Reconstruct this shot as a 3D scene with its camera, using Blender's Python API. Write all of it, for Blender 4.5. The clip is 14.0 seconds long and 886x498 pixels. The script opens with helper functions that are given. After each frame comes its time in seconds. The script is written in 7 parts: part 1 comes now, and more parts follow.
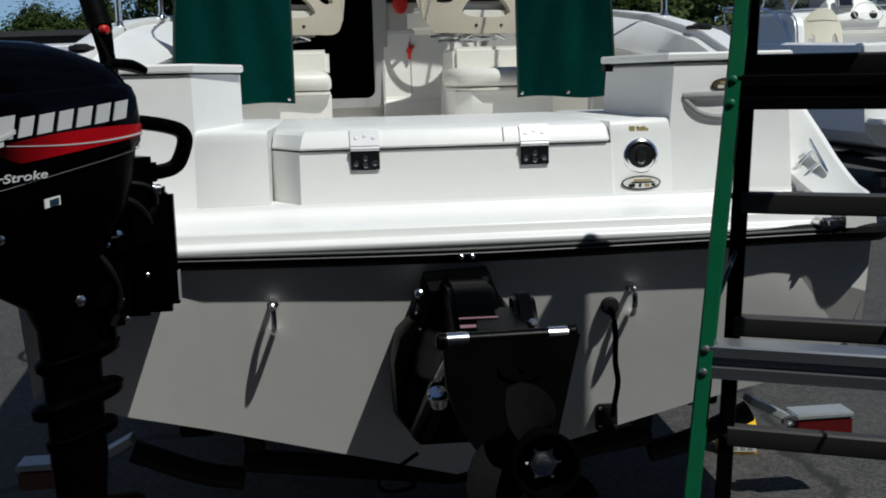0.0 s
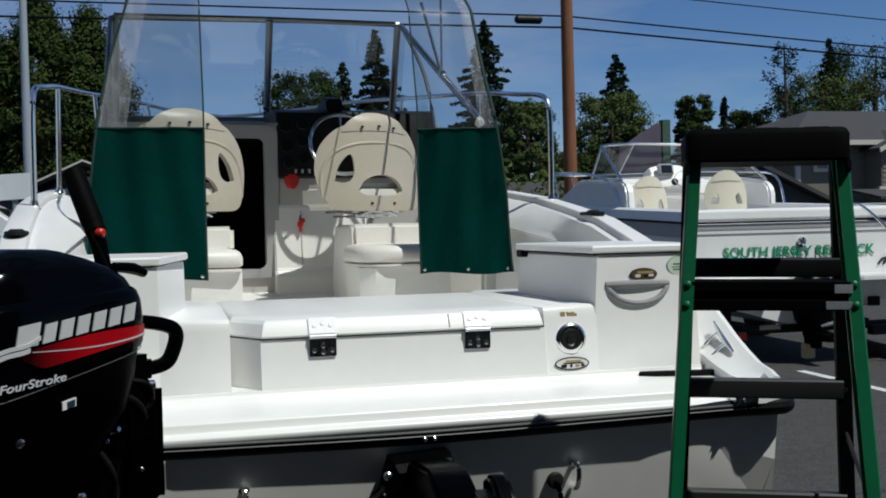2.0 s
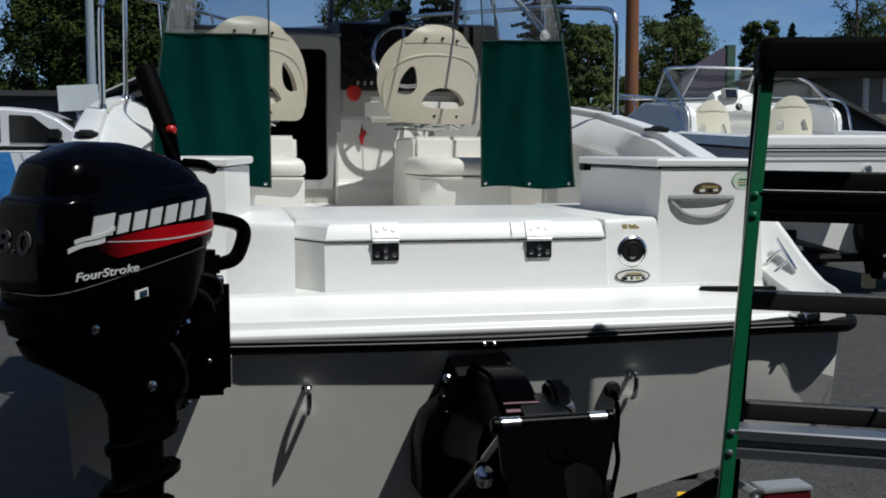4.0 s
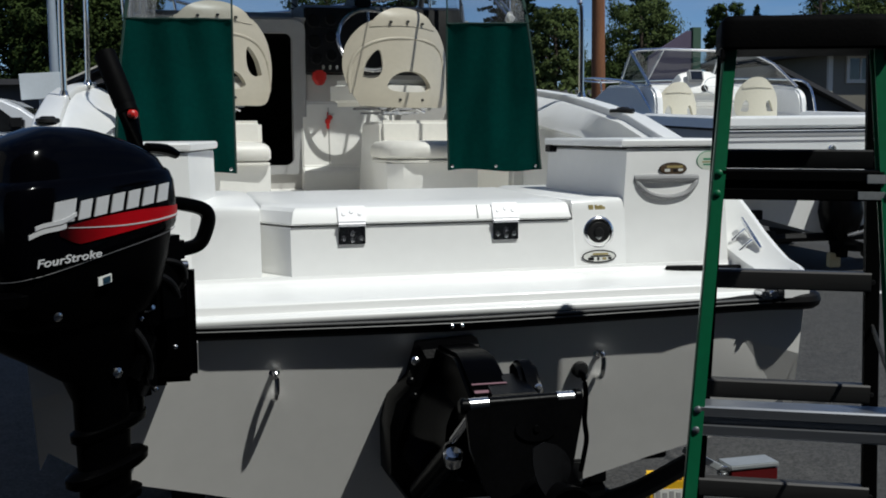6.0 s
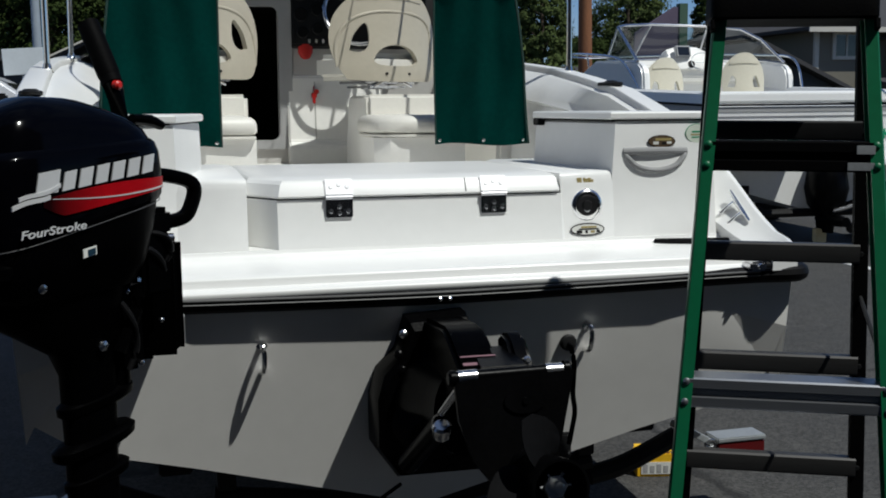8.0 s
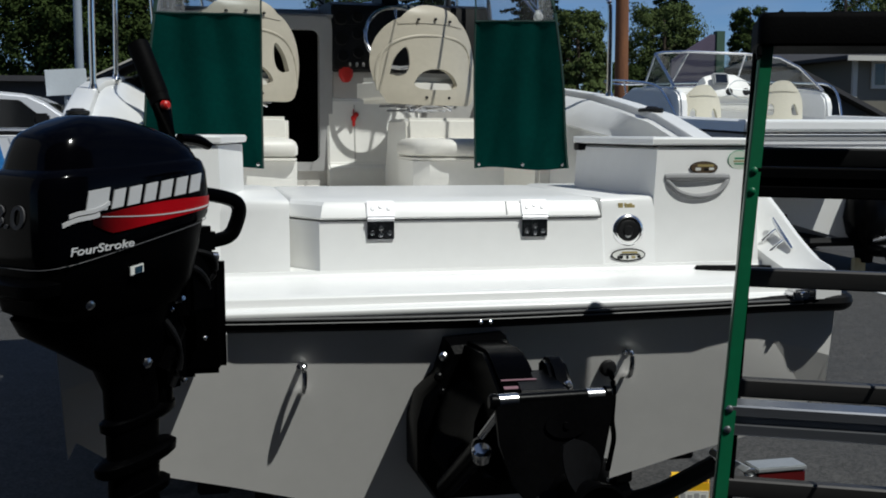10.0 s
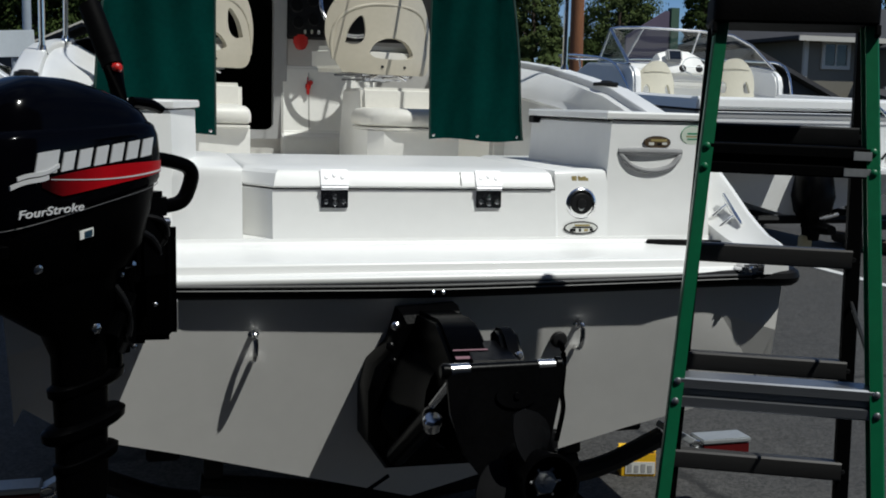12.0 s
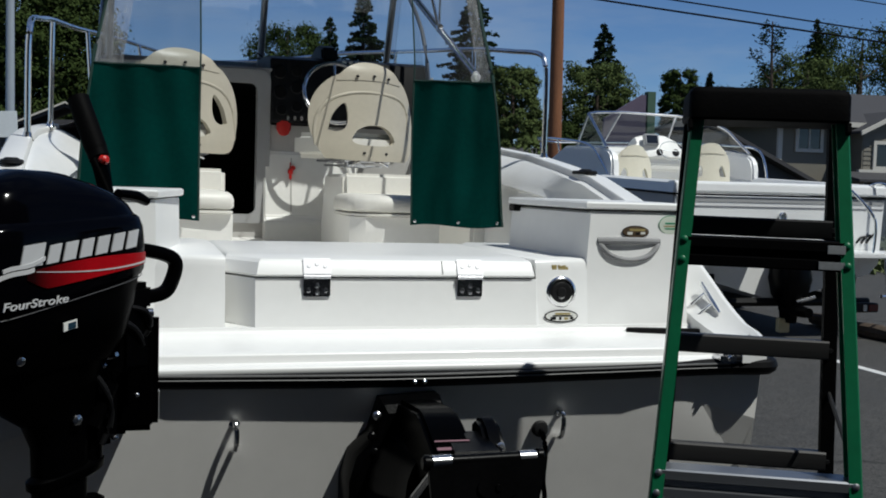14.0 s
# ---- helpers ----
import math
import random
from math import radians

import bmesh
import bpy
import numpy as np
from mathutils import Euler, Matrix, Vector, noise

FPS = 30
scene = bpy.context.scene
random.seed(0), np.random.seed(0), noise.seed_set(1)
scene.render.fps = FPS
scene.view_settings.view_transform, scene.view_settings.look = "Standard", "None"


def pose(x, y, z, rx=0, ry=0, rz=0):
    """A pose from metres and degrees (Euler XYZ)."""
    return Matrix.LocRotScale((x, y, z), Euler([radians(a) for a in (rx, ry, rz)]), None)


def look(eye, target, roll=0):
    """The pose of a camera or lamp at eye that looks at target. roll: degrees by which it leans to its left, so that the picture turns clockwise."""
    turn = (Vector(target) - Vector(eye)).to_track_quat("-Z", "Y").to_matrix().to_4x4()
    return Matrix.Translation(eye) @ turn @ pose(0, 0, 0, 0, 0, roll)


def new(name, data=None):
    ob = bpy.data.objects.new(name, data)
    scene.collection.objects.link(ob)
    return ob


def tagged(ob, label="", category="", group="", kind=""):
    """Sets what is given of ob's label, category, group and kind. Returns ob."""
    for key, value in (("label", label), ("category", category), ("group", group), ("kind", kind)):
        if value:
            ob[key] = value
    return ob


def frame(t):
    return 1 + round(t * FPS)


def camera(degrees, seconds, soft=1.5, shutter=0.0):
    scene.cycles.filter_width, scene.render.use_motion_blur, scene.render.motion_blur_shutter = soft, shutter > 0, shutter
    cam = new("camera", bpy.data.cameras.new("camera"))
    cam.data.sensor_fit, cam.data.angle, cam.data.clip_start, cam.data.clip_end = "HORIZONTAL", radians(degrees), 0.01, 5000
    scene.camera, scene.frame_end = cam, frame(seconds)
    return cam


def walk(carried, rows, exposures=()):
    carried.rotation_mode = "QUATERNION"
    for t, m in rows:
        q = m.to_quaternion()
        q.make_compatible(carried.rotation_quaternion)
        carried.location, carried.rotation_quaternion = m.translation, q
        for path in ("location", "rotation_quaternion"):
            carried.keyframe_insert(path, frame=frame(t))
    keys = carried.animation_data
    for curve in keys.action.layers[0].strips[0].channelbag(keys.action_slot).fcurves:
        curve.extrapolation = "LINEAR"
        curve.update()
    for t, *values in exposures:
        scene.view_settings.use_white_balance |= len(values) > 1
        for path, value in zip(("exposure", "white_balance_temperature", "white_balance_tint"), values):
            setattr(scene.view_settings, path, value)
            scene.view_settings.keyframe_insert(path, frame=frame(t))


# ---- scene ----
cam = camera(43.7, 14.0, soft=1.85)
METRES, EYE, TILT, LEAN, TURN = 0.85, 1.45, -9.0, 1.7, -4.5
ROWS = [
    (0.0, 0.0, 0.0, 0.0, -0.0, 0.0, -0.0),
    (0.2, -0.1026, -0.0298, 0.0005, -1.01, 0.75, -1.35),
    (0.5, -0.2609, -0.1029, -0.0335, -5.61, 0.09, -0.07),
    (0.7, -0.3615, -0.1711, -0.0138, -9.35, -0.45, 2.18),
    (1.0, -0.4512, -0.2218, 0.0423, -11.5, 1.21, 2.01),
    (1.2, -0.4753, -0.2356, 0.0484, -10.66, 2.12, 1.82),
    (1.5, -0.4645, -0.2459, 0.0531, -11.72, 3.39, 2.0),
    (1.7, -0.4893, -0.2418, 0.0897, -11.47, 4.43, 1.26),
    (2.0, -0.5146, -0.2571, 0.1245, -9.47, 7.55, 1.13),
    (2.5, -0.5536, -0.2748, 0.1111, -7.91, 7.47, 0.57),
    (3.0, -0.5711, -0.2763, 0.1026, -6.28, 6.2, 0.62),
    (3.5, -0.5576, -0.2659, 0.0715, -6.39, 4.18, -0.44),
    (6.0, -0.535, -0.2592, 0.0519, -8.32, 2.86, 0.2),
    (6.5, -0.5346, -0.2546, 0.0533, -8.88, 2.66, 0.16),
    (7.0, -0.5377, -0.2509, 0.0485, -8.82, 2.47, 0.51),
    (7.5, -0.5365, -0.24, 0.0393, -9.17, 1.67, 0.39),
    (10.0, -0.5691, -0.2378, 0.0304, -7.38, 2.95, -0.6),
    (10.5, -0.5792, -0.2417, 0.0196, -7.74, 4.52, -0.94),
    (11.0, -0.5753, -0.2363, 0.0158, -8.79, 2.87, -0.9),
    (11.5, -0.5741, -0.2279, 0.0176, -9.37, 1.34, -0.73),
    (12.0, -0.5743, -0.2361, 0.0238, -9.9, 1.54, -1.41),
    (12.5, -0.5866, -0.2432, 0.0178, -9.56, 2.0, -2.77),
    (13.0, -0.5857, -0.2506, 0.0244, -10.1, 2.48, -2.27),
    (13.5, -0.5848, -0.2623, 0.0551, -10.9, 4.81, -1.92),
    (14.0, -0.5898, -0.2718, 0.0593, -10.97, 5.65, -1.49),
]
walk(cam, [(t, pose(0, 0, EYE, TILT, LEAN, TURN) @ pose(METRES * x, METRES * y, METRES * z, 90 + pitch, roll, yaw)) for t, x, y, z, yaw, pitch, roll in ROWS],
     exposures=[(0.0, 0.0, 6250, 5.0), (14.0, 0.0, 6250, 5.0)])
# ---- light ----
SUN_FROM = Vector((0.40, -0.46, 1.0)).normalized()
world = bpy.data.worlds.new("world")
scene.world = world
world.use_nodes = True
wn = world.node_tree.nodes
wl = world.node_tree.links
wn.clear()
sky = wn.new("ShaderNodeTexSky")
sky.sky_type = "NISHITA"
sky.sun_disc = False
sky.sun_elevation = math.asin(SUN_FROM.z)
sky.sun_rotation = math.atan2(SUN_FROM.x, SUN_FROM.y)
sky.air_density = 0.75
sky.dust_density = 0.05
sky.ozone_density = 3.0
bg = wn.new("ShaderNodeBackground")
bg.inputs["Strength"].default_value = 0.060
wout = wn.new("ShaderNodeOutputWorld")
# thin streaks of cloud over the blue
tc = wn.new("ShaderNodeTexCoord")
mp = wn.new("ShaderNodeMapping")
mp.inputs["Scale"].default_value = (1.0, 1.0, 4.5)
cl = wn.new("ShaderNodeTexNoise")
cl.inputs["Scale"].default_value = 2.2
cl.inputs["Detail"].default_value = 7.0
cl.inputs["Roughness"].default_value = 0.6
cr = wn.new("ShaderNodeValToRGB")
cr.color_ramp.elements[0].position = 0.44
cr.color_ramp.elements[1].position = 0.74
cm = wn.new("ShaderNodeMath")
cm.operation = "MULTIPLY"
cm.inputs[1].default_value = 0.5
cx = wn.new("ShaderNodeMix")
cx.data_type = "RGBA"
cx.inputs["B"].default_value = (6.2, 6.8, 7.6, 1)
wl.new(tc.outputs["Generated"], mp.inputs["Vector"])
wl.new(mp.outputs["Vector"], cl.inputs["Vector"])
wl.new(cl.outputs["Fac"], cr.inputs["Fac"])
wl.new(cr.outputs["Color"], cm.inputs[0])
wl.new(cm.outputs["Value"], cx.inputs["Factor"])
tw = wn.new("ShaderNodeMix")
tw.data_type, tw.blend_type = "RGBA", "MULTIPLY"
tw.inputs["Factor"].default_value = 1.0
tw.inputs["B"].default_value = (0.78, 0.95, 1.20, 1)
wl.new(sky.outputs["Color"], tw.inputs["A"])
wl.new(tw.outputs["Result"], cx.inputs["A"])
wl.new(cx.outputs["Result"], bg.inputs["Color"])
wl.new(bg.outputs["Background"], wout.inputs["Surface"])

sun = new("sun", bpy.data.lights.new("sun", "SUN"))
sun.data.energy = 3.7
sun.data.angle = radians(0.55)
sun.data.color = (1.0, 0.965, 0.91)
sun.matrix_world = look(SUN_FROM * 60, (0, 0, 0))


# ---- materials ----
def material(name, color, rough=0.5, metal=0.0, vary=0.08, scale=6.0, bump=0.0, bump_scale=60.0, coat=0.0, spec=0.5, color2=None, stain=0.0, stretch=(1, 1, 1), rand=0.0):
    """A surface with two scales of noise in colour and gloss, and fine relief."""
    m = bpy.data.materials.new(name)
    m.use_nodes = True
    nt = m.node_tree
    b = nt.nodes["Principled BSDF"]
    b.inputs["Metallic"].default_value = metal
    b.inputs["Coat Weight"].default_value = coat
    b.inputs["Coat Roughness"].default_value = 0.08
    b.inputs["Specular IOR Level"].default_value = spec
    co = nt.nodes.new("ShaderNodeTexCoord")
    mpn = nt.nodes.new("ShaderNodeMapping")
    mpn.inputs["Scale"].default_value = stretch
    nt.links.new(co.outputs["Object"], mpn.inputs["Vector"])
    n1 = nt.nodes.new("ShaderNodeTexNoise")
    n1.inputs["Scale"].default_value = scale
    n1.inputs["Detail"].default_value = 6.0
    n2 = nt.nodes.new("ShaderNodeTexNoise")
    n2.inputs["Scale"].default_value = scale * 9
    n2.inputs["Detail"].default_value = 4.0
    for n in (n1, n2):
        nt.links.new(mpn.outputs["Vector"], n.inputs["Vector"])
    add = nt.nodes.new("ShaderNodeMath")
    add.operation = "ADD"
    nt.links.new(n1.outputs["Fac"], add.inputs[0])
    nt.links.new(n2.outputs["Fac"], add.inputs[1])
    ramp = nt.nodes.new("ShaderNodeMapRange")
    ramp.inputs["From Min"].default_value = 0.6
    ramp.inputs["From Max"].default_value = 1.4
    nt.links.new(add.outputs["Value"], ramp.inputs["Value"])
    mix = nt.nodes.new("ShaderNodeMix")
    mix.data_type = "RGBA"
    c1 = [max(0.0, c * (1 - vary)) for c in color]
    c2 = color2 or [min(1.0, c * (1 + vary)) for c in color]
    mix.inputs["A"].default_value = (*c1, 1)
    mix.inputs["B"].default_value = (*c2, 1)
    nt.links.new(ramp.outputs["Result"], mix.inputs["Factor"])
    out = mix.outputs["Result"]
    if stain > 0:
        n3 = nt.nodes.new("ShaderNodeTexNoise")
        n3.inputs["Scale"].default_value = scale * 0.55
        n3.inputs["Detail"].default_value = 9.0
        n3.inputs["Roughness"].default_value = 0.7
        nt.links.new(co.outputs["Object"], n3.inputs["Vector"])
        r3 = nt.nodes.new("ShaderNodeMapRange")
        r3.inputs["From Min"].default_value = 0.52
        r3.inputs["From Max"].default_value = 0.75
        r3.inputs["To Max"].default_value = stain
        nt.links.new(n3.outputs["Fac"], r3.inputs["Value"])
        ms = nt.nodes.new("ShaderNodeMix")
        ms.data_type = "RGBA"
        ms.inputs["B"].default_value = (*[c * 0.45 + 0.02 for c in color], 1)
        nt.links.new(r3.outputs["Result"], ms.inputs["Factor"])
        nt.links.new(out, ms.inputs["A"])
        out = ms.outputs["Result"]
    if rand > 0:
        oi = nt.nodes.new("ShaderNodeObjectInfo")
        hsv = nt.nodes.new("ShaderNodeHueSaturation")
        rr = nt.nodes.new("ShaderNodeMapRange")
        rr.inputs["To Min"].default_value = 1 - rand
        rr.inputs["To Max"].default_value = 1 + rand
        nt.links.new(oi.outputs["Random"], rr.inputs["Value"])
        nt.links.new(rr.outputs["Result"], hsv.inputs["Value"])
        nt.links.new(out, hsv.inputs["Color"])
        out = hsv.outputs["Color"]
    nt.links.new(out, b.inputs["Base Color"])
    rg = nt.nodes.new("ShaderNodeMapRange")
    rg.inputs["To Min"].default_value = max(0.02, rough * 0.8)
    rg.inputs["To Max"].default_value = min(1.0, rough * 1.25)
    nt.links.new(n1.outputs["Fac"], rg.inputs["Value"])
    nt.links.new(rg.outputs["Result"], b.inputs["Roughness"])
    if bump > 0:
        nb = nt.nodes.new("ShaderNodeTexNoise")
        nb.inputs["Scale"].default_value = bump_scale
        nb.inputs["Detail"].default_value = 3.0
        nt.links.new(mpn.outputs["Vector"], nb.inputs["Vector"])
        bp = nt.nodes.new("ShaderNodeBump")
        bp.inputs["Strength"].default_value = bump
        bp.inputs["Distance"].default_value = 0.01
        nt.links.new(nb.outputs["Fac"], bp.inputs["Height"])
        nt.links.new(bp.outputs["Normal"], b.inputs["Normal"])
    return m


def clear(name, tint, gloss_rough=0.03, haze=0.0, wave=0.0, reflect=1.0, grain=(1, 1, 1), least=0.3):
    """See-through sheet: clear with a film of gloss, and a little haze."""
    m = bpy.data.materials.new(name)
    m.use_nodes = True
    nt = m.node_tree
    nt.nodes.clear()
    o = nt.nodes.new("ShaderNodeOutputMaterial")
    tr = nt.nodes.new("ShaderNodeBsdfTransparent")
    tr.inputs["Color"].default_value = (*tint, 1)
    gl = nt.nodes.new("ShaderNodeBsdfGlossy")
    gl.inputs["Roughness"].default_value = gloss_rough
    lw = nt.nodes.new("ShaderNodeLayerWeight")
    lw.inputs["Blend"].default_value = 0.5
    pw = nt.nodes.new("ShaderNodeMath")
    pw.operation = "POWER"
    pw.inputs[1].default_value = 5.0
    nt.links.new(lw.outputs["Facing"], pw.inputs[0])
    fr = nt.nodes.new("ShaderNodeMapRange")
    fr.inputs["To Min"].default_value = 0.06
    nt.links.new(pw.outputs["Value"], fr.inputs["Value"])
    mx = nt.nodes.new("ShaderNodeMixShader")
    fm = nt.nodes.new("ShaderNodeMath")
    fm.operation = "MULTIPLY"
    fm.inputs[1].default_value = reflect
    nt.links.new(fr.outputs["Result"], fm.inputs[0])
    nt.links.new(fm.outputs["Value"], mx.inputs["Fac"])
    nt.links.new(tr.outputs["BSDF"], mx.inputs[1])
    nt.links.new(gl.outputs["BSDF"], mx.inputs[2])
    last = mx.outputs["Shader"]
    if haze > 0:
        df = nt.nodes.new("ShaderNodeBsdfDiffuse")
        df.inputs["Color"].default_value = (0.75, 0.78, 0.8, 1)
        co = nt.nodes.new("ShaderNodeTexCoord")
        nz = nt.nodes.new("ShaderNodeTexNoise")
        nz.inputs["Scale"].default_value = 7.0
        nz.inputs["Detail"].default_value = 5.0
        gm = nt.nodes.new("ShaderNodeMapping")
        gm.inputs["Scale"].default_value = grain
        nt.links.new(co.outputs["Object"], gm.inputs["Vector"])
        nt.links.new(gm.outputs["Vector"], nz.inputs["Vector"])
        mr = nt.nodes.new("ShaderNodeMapRange")
        mr.inputs["From Min"].default_value = 0.4
        mr.inputs["From Max"].default_value = 0.75
        mr.inputs["To Min"].default_value = haze * least
        mr.inputs["To Max"].default_value = haze
        nt.links.new(nz.outputs["Fac"], mr.inputs["Value"])
        m2 = nt.nodes.new("ShaderNodeMixShader")
        nt.links.new(mr.outputs["Result"], m2.inputs["Fac"])
        nt.links.new(last, m2.inputs[1])
        nt.links.new(df.outputs["BSDF"], m2.inputs[2])
        last = m2.outputs["Shader"]
        if wave > 0:
            bp = nt.nodes.new("ShaderNodeBump")
            bp.inputs["Strength"].default_value = wave
            bp.inputs["Distance"].default_value = 0.05
            nt.links.new(nz.outputs["Fac"], bp.inputs["Height"])
            nt.links.new(bp.outputs["Normal"], gl.inputs["Normal"])
    nt.links.new(last, o.inputs["Surface"])
    return m


GEL = material("white_gelcoat", (0.80, 0.80, 0.785), 0.36, vary=0.03, scale=2.0, coat=0.08, stain=0.07)
HULL = material("dulled_hull_gelcoat", (0.80, 0.785, 0.755), 0.42, vary=0.04, scale=1.6, stain=0.10)
GEL_LINER = material("liner_gelcoat", (0.82, 0.81, 0.77), 0.4, vary=0.03, scale=3.0, stain=0.08, bump=0.05, bump_scale=200)
GEL_GRAY = material("grey_gelcoat", (0.36, 0.36, 0.36), 0.4, vary=0.05, scale=3.0, stain=0.1)
STRAKE_GREY = material("dull_strake_insert", (0.10, 0.10, 0.10), 0.4, vary=0.2, scale=9.0)
HANDLE_GREY = material("shade_grey_handle", (0.26, 0.26, 0.262), 0.5, vary=0.06, scale=12.0)
BULK = material("bulkhead_gelcoat", (0.46, 0.45, 0.43), 0.5, vary=0.05, scale=3.0, stain=0.1)
RUBBER = material("black_rubber", (0.006, 0.006, 0.0065), 0.5, vary=0.3, scale=8.0, spec=0.1)
CHROME = material("chrome", (0.86, 0.86, 0.86), 0.17, metal=1.0, vary=0.04, scale=5.0)
STEEL = material("stainless_steel", (0.62, 0.62, 0.63), 0.24, metal=1.0, vary=0.08, scale=9.0)
ALU = material("brushed_aluminium", (0.32, 0.33, 0.35), 0.34, metal=0.85, vary=0.10, scale=4.0, stretch=(0.3, 6, 6), stain=0.15)
ALU_DULL = material("dull_aluminium", (0.055, 0.053, 0.052), 0.45, metal=0.5, vary=0.12, scale=4.0, stretch=(0.3, 6, 6), stain=0.25)
GREEN_FG = material("green_fibreglass", (0.005, 0.125, 0.050), 0.38, vary=0.12, scale=5.0, stain=0.2, bump=0.02, bump_scale=220)
BLACK_FG = material("black_ladder_plastic", (0.002, 0.002, 0.0022), 0.6, vary=0.2, scale=6.0, bump=0.08, bump_scale=120, spec=0.03)
CANVAS = material("green_canvas", (0.002, 0.058, 0.049), 0.9, vary=0.16, scale=5.0, bump=0.25, bump_scale=500, spec=0.05)
CANVAS_EDGE = material("dark_canvas_binding", (0.006, 0.03, 0.024), 0.85, vary=0.2, scale=9.0)
VINYL_CLEAR = clear("clear_vinyl", (0.72, 0.76, 0.79), 0.35, haze=0.035, wave=0.0, reflect=0.12)
VINYL_CREASED = clear("creased_vinyl", (0.62, 0.63, 0.68), 0.35, haze=0.26, wave=0.0, reflect=0.12, grain=(7, 7, 0.22), least=0.45)
WINDOW = clear("windscreen_glass", (0.86, 0.9, 0.92), 0.03, haze=0.02)
TINT = clear("tinted_glass", (0.55, 0.62, 0.62), 0.03)
SEAT = material("cream_seat_plastic", (0.47, 0.43, 0.345), 0.42, vary=0.05, scale=4.0, stain=0.12, bump=0.06, bump_scale=220)
CUSHION = material("white_vinyl", (0.74, 0.72, 0.66), 0.45, vary=0.04, scale=5.0, bump=0.1, bump_scale=300, stain=0.06)
BUCKET = material("cream_bucket_plastic", (0.64, 0.60, 0.48), 0.45, vary=0.05, scale=4.0, stain=0.1)
PAD_PALE = material("pale_yellow_pad", (0.62, 0.52, 0.30), 0.7, vary=0.1, scale=10.0)
DARK = material("near_black", (0.004, 0.004, 0.004), 0.8, vary=0.3, scale=5.0, spec=0.2)
DASH = material("dashboard_plastic", (0.009, 0.009, 0.0095), 0.5, vary=0.25, scale=12.0, spec=0.25)
MOTOR = material("motor_black_paint", (0.0008, 0.0008, 0.0014), 0.10, vary=0.25, scale=5.0, coat=0.0, spec=0.08)
MOTOR_SATIN = material("motor_satin_black", (0.0006, 0.0006, 0.0007), 0.32, vary=0.35, scale=9.0, bump=0.03, bump_scale=150, spec=0.022)
DRIVE = material("drive_black", (0.0014, 0.0014, 0.0016), 0.30, vary=0.4, scale=10.0, bump=0.04, bump_scale=100, spec=0.06)
BLADE = material("propeller_grey_paint", (0.004, 0.004, 0.0045), 0.75, vary=0.2, scale=12.0, stain=0.2, spec=0.05)
# one hinge steel in two copies, its dark and bright reflections put into colour
HINGE_DARK = material("dark_reflection_steel", (0.20, 0.20, 0.21), 0.25, metal=1.0, vary=0.15, scale=20.0)
HINGE = material("satin_steel", (0.74, 0.74, 0.76), 0.34, metal=0.35, vary=0.05, scale=10.0)
DECAL_SILVER = material("silver_decal", (0.62, 0.62, 0.62), 0.35, metal=0.2, vary=0.03)
DECAL_DIM = material("dim_grey_decal", (0.085, 0.085, 0.09), 0.45, vary=0.1, spec=0.2)
DECAL_BLUE = material("blue_decal", (0.008, 0.03, 0.05), 0.4)
DECAL_GREEN = material("green_decal", (0.01, 0.26, 0.12), 0.4, vary=0.08)
DECAL_GOLD = material("gold_decal", (0.36, 0.29, 0.12), 0.4, vary=0.15, scale=30)
DECAL_PALE = material("pale_green_white_decal", (0.62, 0.68, 0.58), 0.4, vary=0.06)
DECAL_BROWN = material("brown_decal", (0.09, 0.06, 0.035), 0.4, vary=0.2, scale=40)
DECAL_WHITE = material("white_decal", (0.7, 0.7, 0.66), 0.4, vary=0.05)
DECAL_PINK = material("faded_red_decal", (0.22, 0.12, 0.14), 0.4, vary=0.1)
RED = material("red_plastic", (0.5, 0.012, 0.008), 0.4, vary=0.1, scale=15)
LAMP_RED = material("red_lens", (0.09, 0.003, 0.004), 0.2, vary=0.15, scale=15)
YELLOW = material("yellow_card", (0.78, 0.45, 0.01), 0.5, vary=0.06, scale=12)
TRAILER = material("trailer_black_paint", (0.007, 0.007, 0.007), 0.55, vary=0.3, scale=7.0, stain=0.3, spec=0.25)
GALV = material("galvanised_steel", (0.42, 0.44, 0.45), 0.5, metal=0.6, vary=0.12, scale=10, stain=0.15)
TYRE = material("tyre_rubber", (0.018, 0.018, 0.019), 0.75, vary=0.2, scale=10, bump=0.2, bump_scale=90)
WIRE = material("black_cable", (0.006, 0.006, 0.007), 0.8, vary=0.1, spec=0.05)
WOOD_POLE = material("creosoted_pole", (0.21, 0.085, 0.035), 0.85, vary=0.4, scale=3.0, bump=0.4, bump_scale=40, stretch=(6, 6, 0.4))
POLE_GREY = material("grey_pole_paint", (0.30, 0.34, 0.38), 0.5, vary=0.06, scale=4)
BARK = material("bark", (0.07, 0.05, 0.035), 0.9, vary=0.4, scale=3, bump=0.5, bump_scale=20)
LEAF_A = material("poplar_leaves", (0.026, 0.042, 0.010), 0.9, vary=0.35, scale=0.5, color2=(0.048, 0.070, 0.018), spec=0.08)
LEAF_B = material("maple_leaves", (0.055, 0.080, 0.024), 0.9, vary=0.35, scale=0.6, color2=(0.10, 0.13, 0.042), spec=0.08)
NEEDLE = material("fir_needles", (0.014, 0.028, 0.013), 0.9, vary=0.35, scale=0.6, color2=(0.028, 0.046, 0.02), spec=0.05)
SIDING = material("taupe_siding", (0.17, 0.155, 0.12), 0.7, vary=0.08, scale=1.5, stain=0.1)
SHINGLE = material("dark_shingles", (0.045, 0.043, 0.045), 0.9, vary=0.25, scale=3.0, bump=0.4, bump_scale=12)
